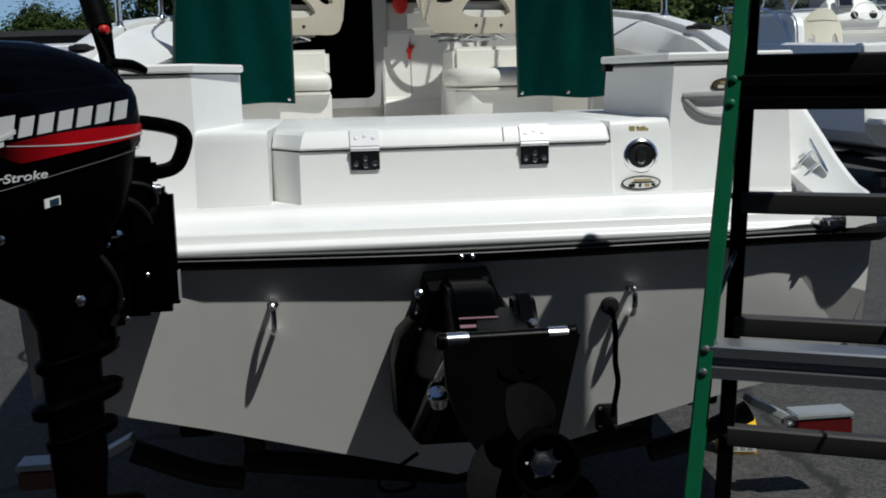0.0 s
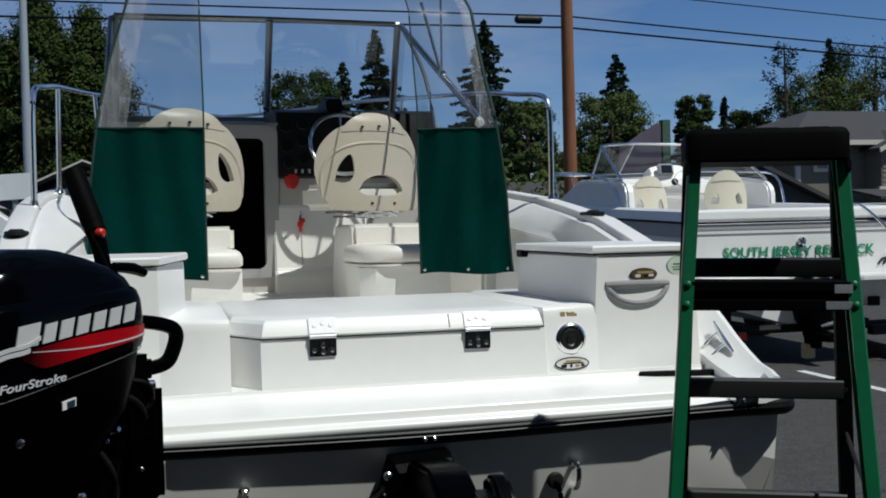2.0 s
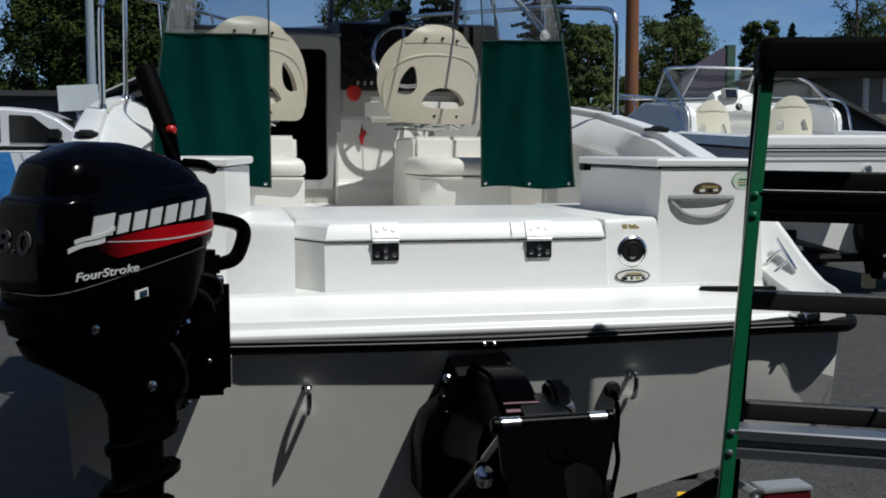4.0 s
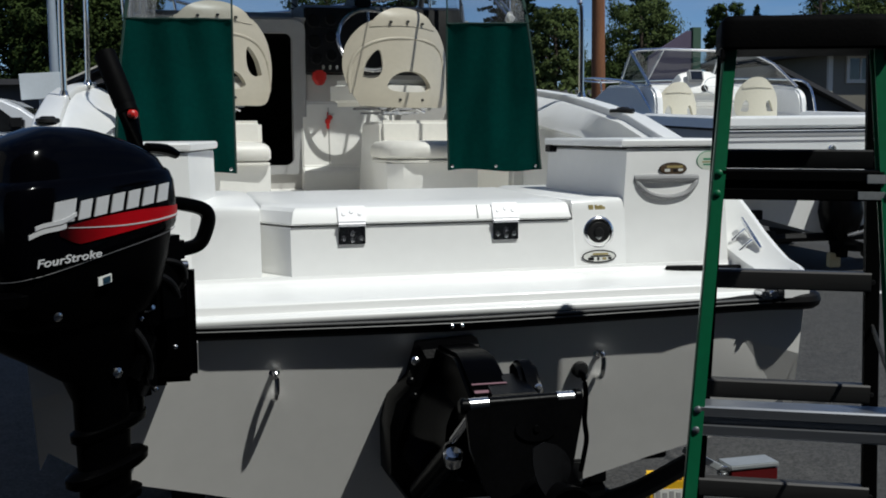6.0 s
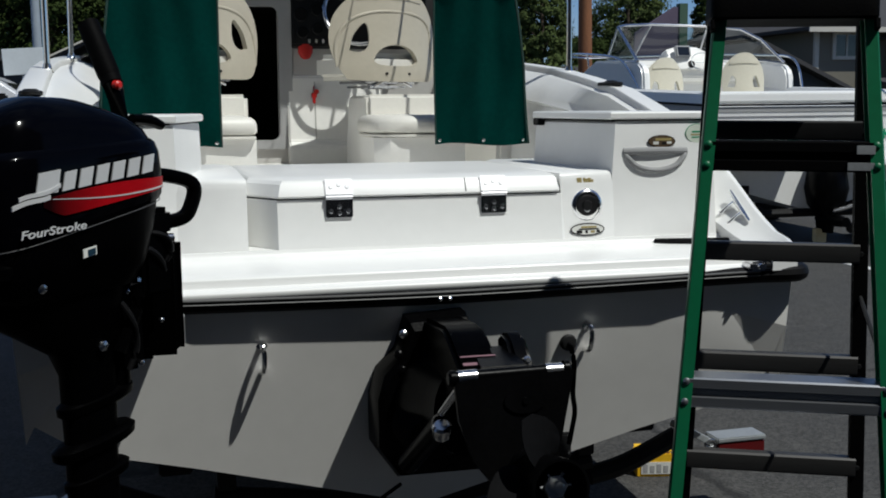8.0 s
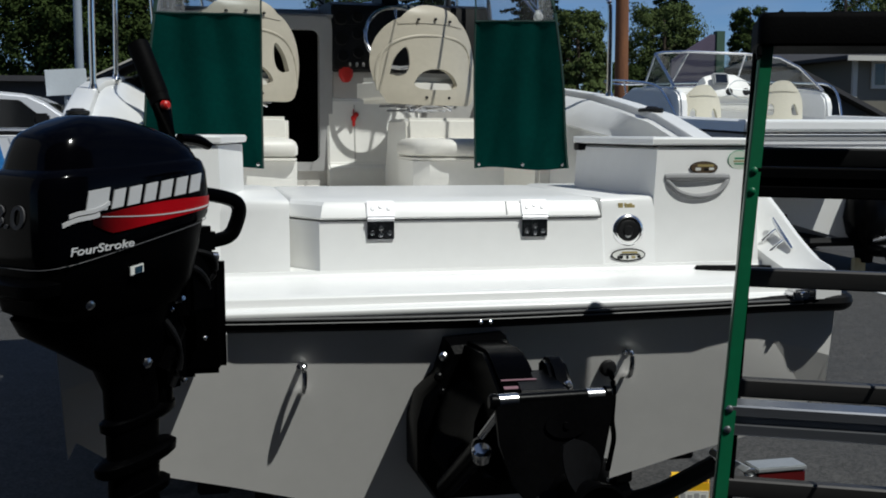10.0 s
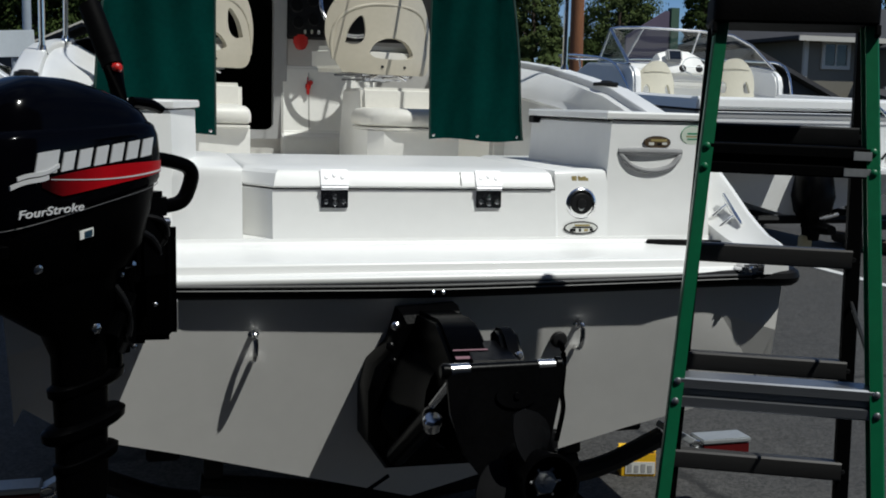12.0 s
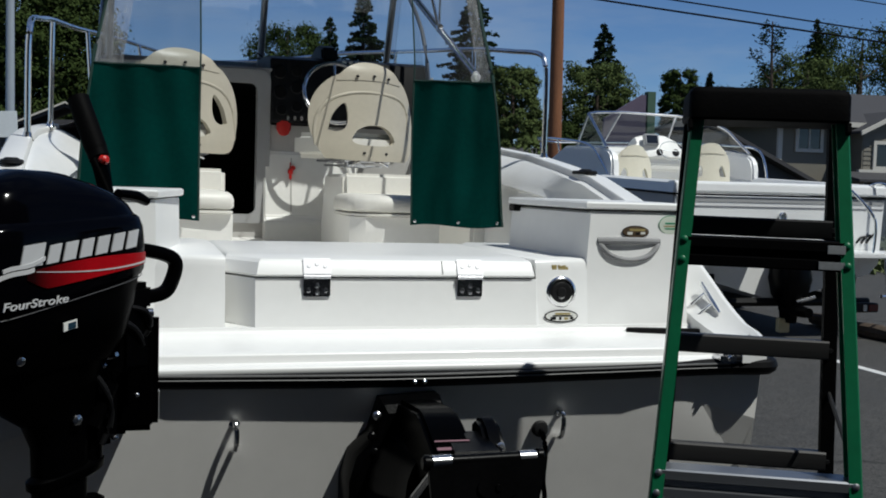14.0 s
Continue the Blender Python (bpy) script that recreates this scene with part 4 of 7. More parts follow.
def curtain(s, xi, edge, label, lean=0.0):
    """A hanging drop curtain: green below, clear above, with dark binding and snaps."""
    zb, zm, zt = 1.345, 2.045, 3.16
    nx, nz = 22, 26

    def surf(u, v, z0, z1):
        z = z0 + (z1 - z0) * v
        f = (z - zb) / (zt - zb)
        out_x = float(np.interp(f, (0.0, 0.2, 0.4, 0.55, 0.7, 1.0), edge))
        x = xi + (out_x - xi) * u
        calm = 1.0 if z < zm else max(0.15, 1 - (z - zm) * 3)
        y = 5.03 + 0.495 * max(0, f - 0.43) + 1.6 * max(0, f - 0.72) + 0.05 * u + 0.014 * math.sin(u * 9 + f * 4) * (1 - f) + 0.010 * calm * math.sin(u * 17 - z * 6)
        y += 0.009 * calm * math.sin(z * 7 + u * 4) * u
        z += 0.006 * math.sin(u * 7) if z0 == zb and v == 0 else 0
        y -= lean * (1 - f) * u
        return (s * x, y, z)

    bm = bmesh.new()
    rows = [[surf(i / nx, j / nz, zb, zm) for i in range(nx + 1)] for j in range(nz + 1)]
    front = [[bm.verts.new(p) for p in r] for r in rows]
    for a, b in zip(front, front[1:]):
        for i in range(nx):
            bm.faces.new((a[i], a[i + 1], b[i + 1], b[i]))
    bmesh.ops.solidify(bm, geom=bm.faces[:], thickness=0.003)
    cu = part("drop_curtain", bm, CANVAS, boat, label, angle=60)
    split = 0.72 if s < 0 else 0.82
    for u0, u1, mt, nm, lb in ((0.0, split, VINYL_CLEAR, "clear_panel", "clear vinyl panel"), (split, 1.0, VINYL_CREASED, "creased_edge", "creased smoky vinyl along the edge")):
        bm = bmesh.new()
        rows = [[bm.verts.new(surf(u0 + (u1 - u0) * i / nx, j / nz, zm, zt)) for i in range(nx + 1)] for j in range(nz + 1)]
        for a, b in zip(rows, rows[1:]):
            for i in range(nx):
                bm.faces.new((a[i], a[i + 1], b[i + 1], b[i]))
        ob = part(nm, bm, mt, cu, lb, angle=80)
        ob.visible_shadow = False
    for u, r, top in ((0.0, 0.005, zm), (1.0, 0.006, zm), (0.0, 0.004, zt), (1.0, 0.009, zt)):
        bm = bmesh.new()
        tube(bm, [surf(u, j / 30, zb if top == zm else zm, top) for j in range(31)], r, 6, 0, 0.5)
        part("binding", bm, CANVAS_EDGE, cu)
    bm = bmesh.new()
    tube(bm, [surf(i / 12, 0.0, zm, zt) for i in range(13)], 0.008, 6, 0, 0.5)
    part("binding", bm, CANVAS_EDGE, cu)
    for u in (0.04, 0.5, 0.95):
        p = Vector(surf(u, 0.02, zb, zm))
        bm = bmesh.new()
        turned(bm, p + Vector((0, -0.001, 0.006)), (0, -1, 0), ((0, 0.009), (0.004, 0.008), (0.006, 0.004)), 12)
        part("snap", bm, CHROME, cu)
    return cu


curtain(1, 0.535, (0.955, 0.938, 0.897, 0.870, 0.855, 0.825), "green canvas drop curtain with clear vinyl above", 0.22)
curtain(-1, 0.478, (1.015, 0.99, 0.945, 0.89, 0.81, 0.665), "green canvas drop curtain with clear vinyl above")
# canvas bows seen through the clear panels
bm = bmesh.new()
tube(bm, [(0.875, 6.70, 2.84), (0.905, 5.9, 2.43), (0.935, 5.30, 2.12)], 0.018, 10)
bows = part("canvas_bow", bm, STEEL, boat, "aluminium canvas bow")
for top, r in (((0.783, 5.85, 2.82), 0.010), ((0.90, 5.86, 2.86), 0.008)):
    bm = bmesh.new()
    tube(bm, [top, (0.905, 5.88, 2.42)], r, 8)
    part("bow_strut", bm, STEEL, bows)
bm = bmesh.new()
box(bm, 0.888, 0.920, 5.85, 5.90, 2.405, 2.445, 0.006)
part("bow_joint", bm, STEEL, bows)
bm = bmesh.new()
turned(bm, (0.935, 5.29, 2.10), (0, -1, 0), ((-0.02, 0.022), (0.01, 0.022), (0.018, 0.015)), 14)
part("bow_clamp", bm, DECAL_WHITE, bows)

# bow rail of bright tube, with stanchions
for s in (1, -1):
    bm = bmesh.new()
    path = [(s * 1.215, 5.02, 1.69), (s * 1.215, 5.02, 2.05), (s * 1.21, 5.035, 2.165), (s * 1.205, 5.11, 2.222), (s * 1.185, 5.4, 2.262), (s * 1.156, 6.0, 2.335), (s * 1.05, 7.0, 2.42), (s * 0.8, 8.0, 2.49), (s * 0.4, 9.1, 2.52), (s * 0.0, 9.5, 2.52)]
    tube(bm, path, 0.0135, 10, 6)
    br = part("bow_rail", bm, CHROME, boat, "bright chrome bow rail")
    for y in (6.0, 7.2, 8.4):
        b = half_beam(y)
        zt = float(np.interp(y, [5.4, 6.0, 7.0, 8.0, 9.1], [2.262, 2.335, 2.42, 2.49, 2.52]))
        xt = float(np.interp(y, [5.4, 6.0, 7.0, 8.0, 9.1], [1.185, 1.156, 1.05, 0.80, 0.40]))
        bm = bmesh.new()
        tube(bm, [(s * (b - 0.09), y, gunwale_z(y) - 0.02), (s * xt, y, zt)], 0.0125, 10)
        turned(bm, (s * (b - 0.09), y, gunwale_z(y) - 0.005), (0, 0, 1), ((0, 0.028), (0.012, 0.02), (0.03, 0.016)), 14)
        part("stanchion", bm, CHROME, br)
    bm = bmesh.new()
    turned(bm, (s * 1.215, 5.02, 1.68), (0, 0, 1), ((0, 0.03), (0.012, 0.022), (0.04, 0.016)), 14)
    part("rail_foot", bm, CHROME, br)


# ---- seats ----
def pierced_panel(outline, holes, thick, bend, cuts=0.05):
    """A moulded sheet with openings, bent by a function of x and z, and thickened."""
    bm = bmesh.new()
    edges = []
    for loop in [outline] + holes:
        vs = [bm.verts.new((x, 0, z)) for x, z in loop]
        edges += [bm.edges.new((vs[i], vs[(i + 1) % len(vs)])) for i in range(len(vs))]
    bmesh.ops.triangle_fill(bm, use_beauty=True, use_dissolve=False, edges=edges)
    for _ in range(3):
        es = [e for e in bm.edges if e.calc_length() > cuts and not e.is_boundary]
        if not es:
            break
        bmesh.ops.subdivide_edges(bm, edges=es, cuts=1, use_grid_fill=False)
        bmesh.ops.triangulate(bm, faces=bm.faces[:])
    for v in bm.verts:
        v.co.y = bend(v.co.x, v.co.z)
    bmesh.ops.recalc_face_normals(bm, faces=bm.faces)
    bmesh.ops.solidify(bm, geom=bm.faces[:], thickness=thick)
    return bm


def helm_seat(m, label, open_side):
    """Moulded bucket seat seen from behind; origin at the swivel's foot."""
    st = thing("helm_seat", m, label, "seat", group="helm seats")
    out = smooth_path([(x, 0, z) for x, z in ((-0.225, 0.05), (-0.265, 0.14), (-0.285, 0.26), (-0.272, 0.38), (-0.232, 0.47), (-0.17, 0.532), (-0.08, 0.555), (0.0, 0.56), (0.08, 0.555), (0.17, 0.532), (0.232, 0.47), (0.272, 0.38), (0.285, 0.26), (0.265, 0.14), (0.225, 0.05), (0.10, 0.04), (-0.10, 0.04), (-0.225, 0.05))], 4)[:-1]
    low = [(p.x, p.z) for p in smooth_path([(x, 0, z) for x, z in ((-0.118, 0.160), (-0.09, 0.215), (-0.04, 0.245), (0.0, 0.25), (0.04, 0.245), (0.09, 0.215), (0.118, 0.160), (0.09, 0.135), (0, 0.128), (-0.09, 0.135), (-0.118, 0.160))], 3)[:-1]]
    side = [(p.x, p.z) for p in smooth_path([(x, 0, z) for x, z in ((-0.215, 0.215), (-0.195, 0.30), (-0.155, 0.365), (-0.135, 0.36), (-0.13, 0.28), (-0.145, 0.225), (-0.18, 0.205), (-0.215, 0.215))], 3)[:-1]]
    other = [(-x, z) for x, z in side]

    def bend(x, z):
        return 0.02 + 1.5 * x * x + 1.1 * max(0, 0.14 - z) ** 2 + 0.10 * (z - 0.05)

    part("shell", pierced_panel([(p.x, p.z) for p in out], [low, side if open_side < 0 else other], 0.022, bend, 0.06), SEAT, st, "cream moulded seat shell", angle=50)
    bm = bmesh.new()
    k = open_side
    ridge = [(k * x, bend(x, z) + 0.004, z) for x, z in ((0.262, 0.12), (0.262, 0.22), (0.245, 0.31), (0.20, 0.385), (0.12, 0.428), (0.02, 0.440), (-0.10, 0.432), (-0.18, 0.405), (-0.225, 0.35), (-0.235, 0.26), (-0.225, 0.13))]
    tube(bm, ridge, [0.004] + [0.010] * 9 + [0.004], 10, 4)
    part("moulded_ridge", bm, SEAT, st)
    # the padded squab on the far side and the head bolster
    bm = bmesh.new()
    box(bm, -0.20, 0.20, 0.075, 0.48, 0.05, 0.205, 0.035, 3)
    part("seat_pad", bm, CUSHION, st, "white vinyl squab")
    bm = bmesh.new()
    head = [(p.x, p.z) for p in smooth_path([(x, 0, z) for x, z in ((-0.172, 0.500), (-0.168, 0.525), (-0.125, 0.578), (-0.06, 0.612), (0.0, 0.62), (0.06, 0.612), (0.125, 0.578), (0.168, 0.525), (0.172, 0.500), (0.09, 0.508), (0, 0.511), (-0.09, 0.508), (-0.172, 0.500))], 3)[:-1]]
    merge(bm, pierced_panel(head, [], 0.05, lambda x, z: bend(x, z) - 0.004 + 2.2 * max(0, z - 0.555) ** 2 * 4, 0.04))
    part("head_bolster", bm, SEAT, st)
    for x, z in ((-0.085, 0.53), (0.0, 0.537), (0.085, 0.53), (-0.06, 0.085), (0.06, 0.085)):
        bm = bmesh.new()
        turned(bm, (x, bend(x, z) - (0.012 if z > 0.4 else 0), z), (0, -1, 0.1), ((-0.002, 0.008), (0.004, 0.007), (0.006, 0.004)), 10)
        part("bolt", bm, DASH, st)
    bm = bmesh.new()
    box(bm, -0.13, 0.13, 0.10, 0.36, 0.030, 0.045, 0.004)
    box(bm, -0.10, 0.10, 0.12, 0.34, 0.005, 0.016, 0.003)
    for x in (-0.10, 0.10):
        tube(bm, [(x, 0.08, 0.012), (x * 0.6, 0.08, 0.036), (x, 0.30, 0.03)], 0.007, 6)
    turned(bm, (0, 0.22, 0), (0, 0, 1), ((0, 0.08), (0.008, 0.08), (0.012, 0.05), (0.035, 0.05)), 20)
    part("swivel", bm, STEEL, st, "steel seat swivel")
    return st


helm_seat(BOAT @ pose(0.522, 5.66, 1.622, 0, 0, 24) @ Matrix.Diagonal((1.24, 1, 0.92, 1)), "cream moulded helm seat on a steel swivel", -1)
helm_seat(BOAT @ pose(-0.485, 5.60, 1.632, 0, 0, 20) @ Matrix.Diagonal((1.22, 1, 0.92, 1)), "cream moulded passenger seat on a steel swivel", 1)


def seat_box(x0, x1, y0, label):
    sb = thing("seat_box", BOAT, label, "seat base", group="seat boxes", base=((x0 + x1) / 2, y0 + 0.3, 0.8))
    bm = bmesh.new()
    rings = []
    for z, e in ((0.80, 0.0), (1.30, 0.0), (1.57, 0.015), (1.585, 0.03)):
        rings.append([(x0 + e, y0 + 0.40 + e * 0.5, z), (x1 - e, y0 + 0.40 + e * 0.5, z), (x1 - e, y0 + 0.95 - e, z), (x0 + e, y0 + 0.95 - e, z)])
    loft(bm, rings)
    part("body", bm, GEL_LINER, sb)
    bm = bmesh.new()
    rings = []
    for z, e in ((0.80, 0.03), (1.28, 0.0), (1.375, 0.0)):
        rings.append([(x0 - 0.03 + e, y0 + 0.06, z), (x0 + 0.04 + e, y0 + e, z), (x1, y0 + e, z), (x1, y0 + 0.41, z), (x0 - 0.03 + e, y0 + 0.41, z)])
    loft(bm, rings)
    part("jump_seat_base", bm, GEL_LINER, sb)
    bm = bmesh.new()
    plan = [(x0 - 0.045, y0 + 0.14), (x0 - 0.036, y0 + 0.075), (x0 - 0.008, y0 + 0.022), (x0 + 0.04, y0 - 0.012), (x0 + 0.11, y0 - 0.032), (x1 - 0.02, y0 - 0.045), (x1, y0 - 0.03), (x1, y0 + 0.40), (x0 - 0.045, y0 + 0.40)]
    for prof in (((1.377, 0.012), (1.381, 0.004), (1.390, 0.004), (1.393, 0.012)), ((1.394, 0.030), (1.398, 0.012), (1.410, 0.0), (1.445, 0.0), (1.466, 0.008), (1.479, 0.024), (1.486, 0.055))):
        g = bmesh.new()
        rings = []
        for z, e in prof:
            rings.append([(x + (e if x < (x0 + x1) / 2 else -e), y + (e if y < y0 + 0.2 else -e), z) for x, y in plan])
        loft(g, rings)
        merge(bm, g)
    part("cushion", bm, CUSHION, sb, "white vinyl jump-seat cushion", angle=50)
    bm = bmesh.new()
    g = bmesh.new()
    box(g, x0 + 0.0, x1, -0.03, 0.03, 0, 0.13, 0.02, 3)
    merge(bm, g, Matrix.Translation((0, y0 + 0.385, 1.46)) @ pose(0, 0, 0, -8))
    part("backrest_pad", bm, CUSHION, sb)
    return sb


seat_box(0.30, 0.72, 5.15, "cream seat box with a white aft-facing cushion")
seat_box(-0.80, -0.31, 5.12, "cream seat box with a white aft-facing cushion")

# keys hanging at the helm
bm = bmesh.new()
tube(bm, [(0.153, 6.33, 1.645), (0.15, 6.318, 1.62), (0.152, 6.312, 1.60)], 0.003, 6)
keys = thing("ignition_keys", BOAT, "red float and keys hanging at the helm", "keys", base=(0.155, 6.33, 1.60))
part("cord", bm, RED, keys)
bm = bmesh.new()
box(bm, 0.135, 0.165, 6.295, 6.315, 1.575, 1.61, 0.006)
box(bm, 0.15, 0.178, 6.295, 6.315, 1.60, 1.628, 0.006)
box(bm, 0.142, 0.158, 6.296, 6.314, 1.545, 1.585, 0.005)
part("float", bm, RED, keys, "red plastic float")


# ---- step ladder ----
def ladder():
    base = pose(0.985, 2.2995, 0.002, -0.53, 0.73, -23.6)
    ld = thing("step_ladder", base, "green fibreglass step ladder standing behind the boat", "ladder")

    def fy(z):
        return -0.17 + 0.1288 * z

    def ry(z):
        return 0.318 - 0.0216 * z

    def fx(z):
        return 0.2946 - 0.0662 * z

    def rx(z):
        return 0.2506 - 0.0329 * z

    rear_x = 0.014
    for s in (-1, 1):
        # front rail: a channel section with its web outside, leaning forward and inwards
        bm = bmesh.new()
        rings = []
        for z in np.linspace(0.0, 1.75, 10):
            x, y = s * fx(z), fy(z)
            rings.append([(x + s * dx, y + dy, z) for dx, dy in ((-0.0165, -0.002), (0.0125, -0.002), (0.0165, 0.002), (0.0165, 0.056), (0.0125, 0.060), (-0.0165, 0.060), (-0.0165, 0.0555), (0.0115, 0.0545), (0.0115, 0.0045), (-0.0165, 0.0035))])
        loft(bm, rings)
        part("front_rail", bm, GREEN_FG, ld, "green fibreglass rail")
        bm = bmesh.new()
        rings = []
        for z in np.linspace(0.0, 1.75, 10):
            x, y = rear_x + s * rx(z), ry(z)
            rings.append([(x - s * 0.019, y - 0.014, z), (x + s * 0.016, y - 0.014, z), (x + s * 0.0195, y - 0.010, z), (x + s * 0.0195, y + 0.02, z), (x - s * 0.019, y + 0.02, z)])
        loft(bm, rings)
        part("rear_rail", bm, BLACK_FG, ld, "black rear rail")
        bm = bmesh.new()
        box(bm, s * fx(0) - 0.024, s * fx(0) + 0.024, fy(0) - 0.010, fy(0) + 0.07, 0, 0.035, 0.006)
        part("foot", bm, RUBBER, ld)
        bm = bmesh.new()
        box(bm, rear_x + s * rx(0) - 0.026, rear_x + s * rx(0) + 0.026, ry(0) - 0.022, ry(0) + 0.028, 0, 0.035, 0.006)
        part("foot", bm, RUBBER, ld)
        # folding spreader
        bm = bmesh.new()
        tube(bm, [(s * (fx(0.86) + 0.008), fy(0.86) + 0.07, 0.86), (rear_x + s * rx(1.0), ry(1.0), 1.0)], 0.006, 6)
        part("spreader", bm, DASH, ld)
    for zs in (0.205, 0.797, 1.389):
        # step: folded tread with front and back flanges
        w = fx(zs) - 0.004
        y = fy(zs)
        # the shade on the top step is put into a black colour
        black = zs > 1.3
        bm = bmesh.new()
        prof = [(y + 0.012, zs - 0.040), (y + 0.002, zs - 0.040), (y - 0.001, zs - 0.036), (y - 0.001, zs - 0.014), (y + 0.014, zs - 0.010), (y + 0.014, zs + 0.006), (y + 0.001, zs + 0.010), (y + 0.001, zs + 0.032), (y + 0.006, zs + 0.036), (y + 0.082, zs + 0.036), (y + 0.085, zs + 0.032), (y + 0.085, zs - 0.03), (y + 0.081, zs - 0.03), (y + 0.081, zs + 0.028), (y + 0.018, zs + 0.028), (y + 0.018, zs - 0.040)]
        prism(bm, prof, "x", -w, w)
        tread = part("step", bm, BLACK_FG if black else ALU, ld, "top step, coloured black for the shade on it" if black else "ribbed aluminium step", angle=25)
        if black:
            for z0, z1, x0 in ((0.004, 0.026, 0.046), (-0.036, -0.016, 0.066)):
                bm = bmesh.new()
                box(bm, w - x0, w - 0.002, y - 0.006, y - 0.002, zs + z0, zs + z1, 0.001)
                part("end_plate", bm, GALV, tread, "bright plate at the step's right end")
        for s in (-1, 1):
            for dz in (-0.025, 0.026):
                bm = bmesh.new()
                turned(bm, (s * fx(zs + dz), fy(zs + dz) - 0.002, zs + dz), (0, -1, 0.1), ((0, 0.0095), (0.003, 0.0088), (0.006, 0.004)), 12)
                part("rivet", bm, GREEN_FG if black else ALU, tread)
    for zr in (0.195, 0.512, 0.802, 1.114, 1.447):
        bm = bmesh.new()
        y = ry(zr)
        w = rx(zr) - 0.004
        prism(bm, [(y - 0.018, zr - 0.026), (y - 0.020, zr - 0.02), (y - 0.020, zr + 0.021), (y - 0.014, zr + 0.026), (y + 0.016, zr + 0.026), (y + 0.016, zr + 0.02), (y - 0.010, zr + 0.02), (y - 0.010, zr - 0.026)], "x", rear_x - w, rear_x + w)
        # black on the top bar replaces the shade that falls there
        bar = part("rear_bar", bm, DASH if zr > 1.3 else ALU_DULL, ld, "top rear bar, coloured black for the shade on it" if zr > 1.3 else "dull aluminium rear bar", angle=25)
        for s in (-1, 1):
            bm = bmesh.new()
            turned(bm, (rear_x + s * rx(zr), y - 0.016, zr), (0, -1, 0), ((0, 0.007), (0.004, 0.006)), 10)
            part("rivet", bm, DASH, bar)
    # moulded cap
    bm = bmesh.new()
    rings = []
    for z, e in ((1.724, 0.002), (1.730, -0.003), (1.792, -0.002), (1.804, 0.004), (1.808, 0.010)):
        rings.append([(x, y, z) for x, y, _ in superellipse(-0.003, 0.166, 0.200 - e, 0.136 - e, 0, 14, 44)])
    loft(bm, rings)
    cap = part("cap", bm, BLACK_FG, ld, "black moulded ladder cap", angle=40)
    for x in (-0.12, 0, 0.12):
        bm = bmesh.new()
        box(bm, x - 0.03, x + 0.03, 0.06, 0.12, 1.807, 1.811, 0.001)
        part("cap_recess", bm, DASH, cap)
    for s in (-1, 1):
        bm = bmesh.new()
        prism(bm, [(0.034, 1.726), (0.028, 1.700), (0.060, 1.690), (0.10, 1.726)], "x", -0.003 + s * 0.196 - 0.006, -0.003 + s * 0.196 + 0.006, 0.002)
        part("cap_ear", bm, BLACK_FG, cap)
    return ld


ladder()


# ---- small outboard motor on the port quarter ----
KICK = pose(-0.74, 2.624, 0, 0, 0, -47)
kick = thing("outboard_motor", KICK, "black four-stroke outboard motor with silver and red markings", "outboard motor", base=(0, 0, 0.5))


def ovals(sections, e=4.4):
    """Level or tilted rounded rings; a sixth number gives a ring its own squareness."""
    return [superellipse(0, (q[1] + q[2]) / 2, q[3], (q[2] - q[1]) / 2, q[0] - q[4] * (q[1] + q[2]) / 2, q[5] if len(q) > 5 else e, 44, q[4]) for q in sections]


# two tiers: a broad band with a narrow shelf round its top, and a flat-faced dome on it
bm = bmesh.new()
loft(bm, ovals(((1.262, -0.272, 0.215, 0.143, 0.19), (1.275, -0.276, 0.22, 0.147, 0.18), (1.33, -0.276, 0.222, 0.148, 0.12), (1.40, -0.273, 0.216, 0.146, 0.08), (1.426, -0.268, 0.209, 0.143, 0.07, 4.6), (1.435, -0.260, 0.204, 0.138, 0.06, 4.4), (1.441, -0.244, 0.200, 0.132, 0.05, 4.2), (1.468, -0.236, 0.190, 0.125, 0.02, 3.9), (1.493, -0.226, 0.170, 0.115, -0.02, 3.6), (1.507, -0.212, 0.148, 0.106, -0.03, 3.4), (1.528, -0.170, 0.095, 0.086, -0.04, 3.2), (1.546, -0.128, 0.030, 0.056, -0.04, 3.0), (1.551, -0.105, 0.0, 0.035, -0.04, 3.0)), 5.0))
cowl = part("upper_cowling", bm, MOTOR, kick, "glossy black cowling", angle=30)
bm = bmesh.new()
loft(bm, ovals(((1.09, -0.22, 0.15, 0.10, 0.05), (1.13, -0.262, 0.18, 0.125, 0.12), (1.20, -0.272, 0.20, 0.140, 0.18), (1.258, -0.270, 0.212, 0.141, 0.19))))
part("lower_cowling", bm, MOTOR_SATIN, kick, angle=50)
# thin bright seam
bm = bmesh.new()
ring = superellipse(0, -0.0285, 0.1462, 0.2472, 1.257 - 0.19 * -0.0285, 4.4, 60, 0.19)
tube(bm, [(x, y, z) for x, y, z in ring] + [ring[0]], 0.0011, 5)
part("cowling_seam", bm, DECAL_DIM, kick, "thin grey seam line")
# rear lip and trim step
bm = bmesh.new()
loft(bm, ovals(((1.150, -0.285, -0.05, 0.11, 0.06), (1.160, -0.305, -0.04, 0.122, 0.06), (1.185, -0.305, -0.04, 0.122, 0.06), (1.195, -0.285, -0.05, 0.11, 0.06))))
part("rear_lip", bm, MOTOR_SATIN, kick, angle=50)
# front latch knob
bm = bmesh.new()
tube(bm, [(0.055, 0.17, 1.498), (0.058, 0.225, 1.492), (0.06, 0.262, 1.478)], [0.016, 0.019, 0.014], 10, 3, 0.8)
part("cowling_latch", bm, MOTOR_SATIN, cowl)


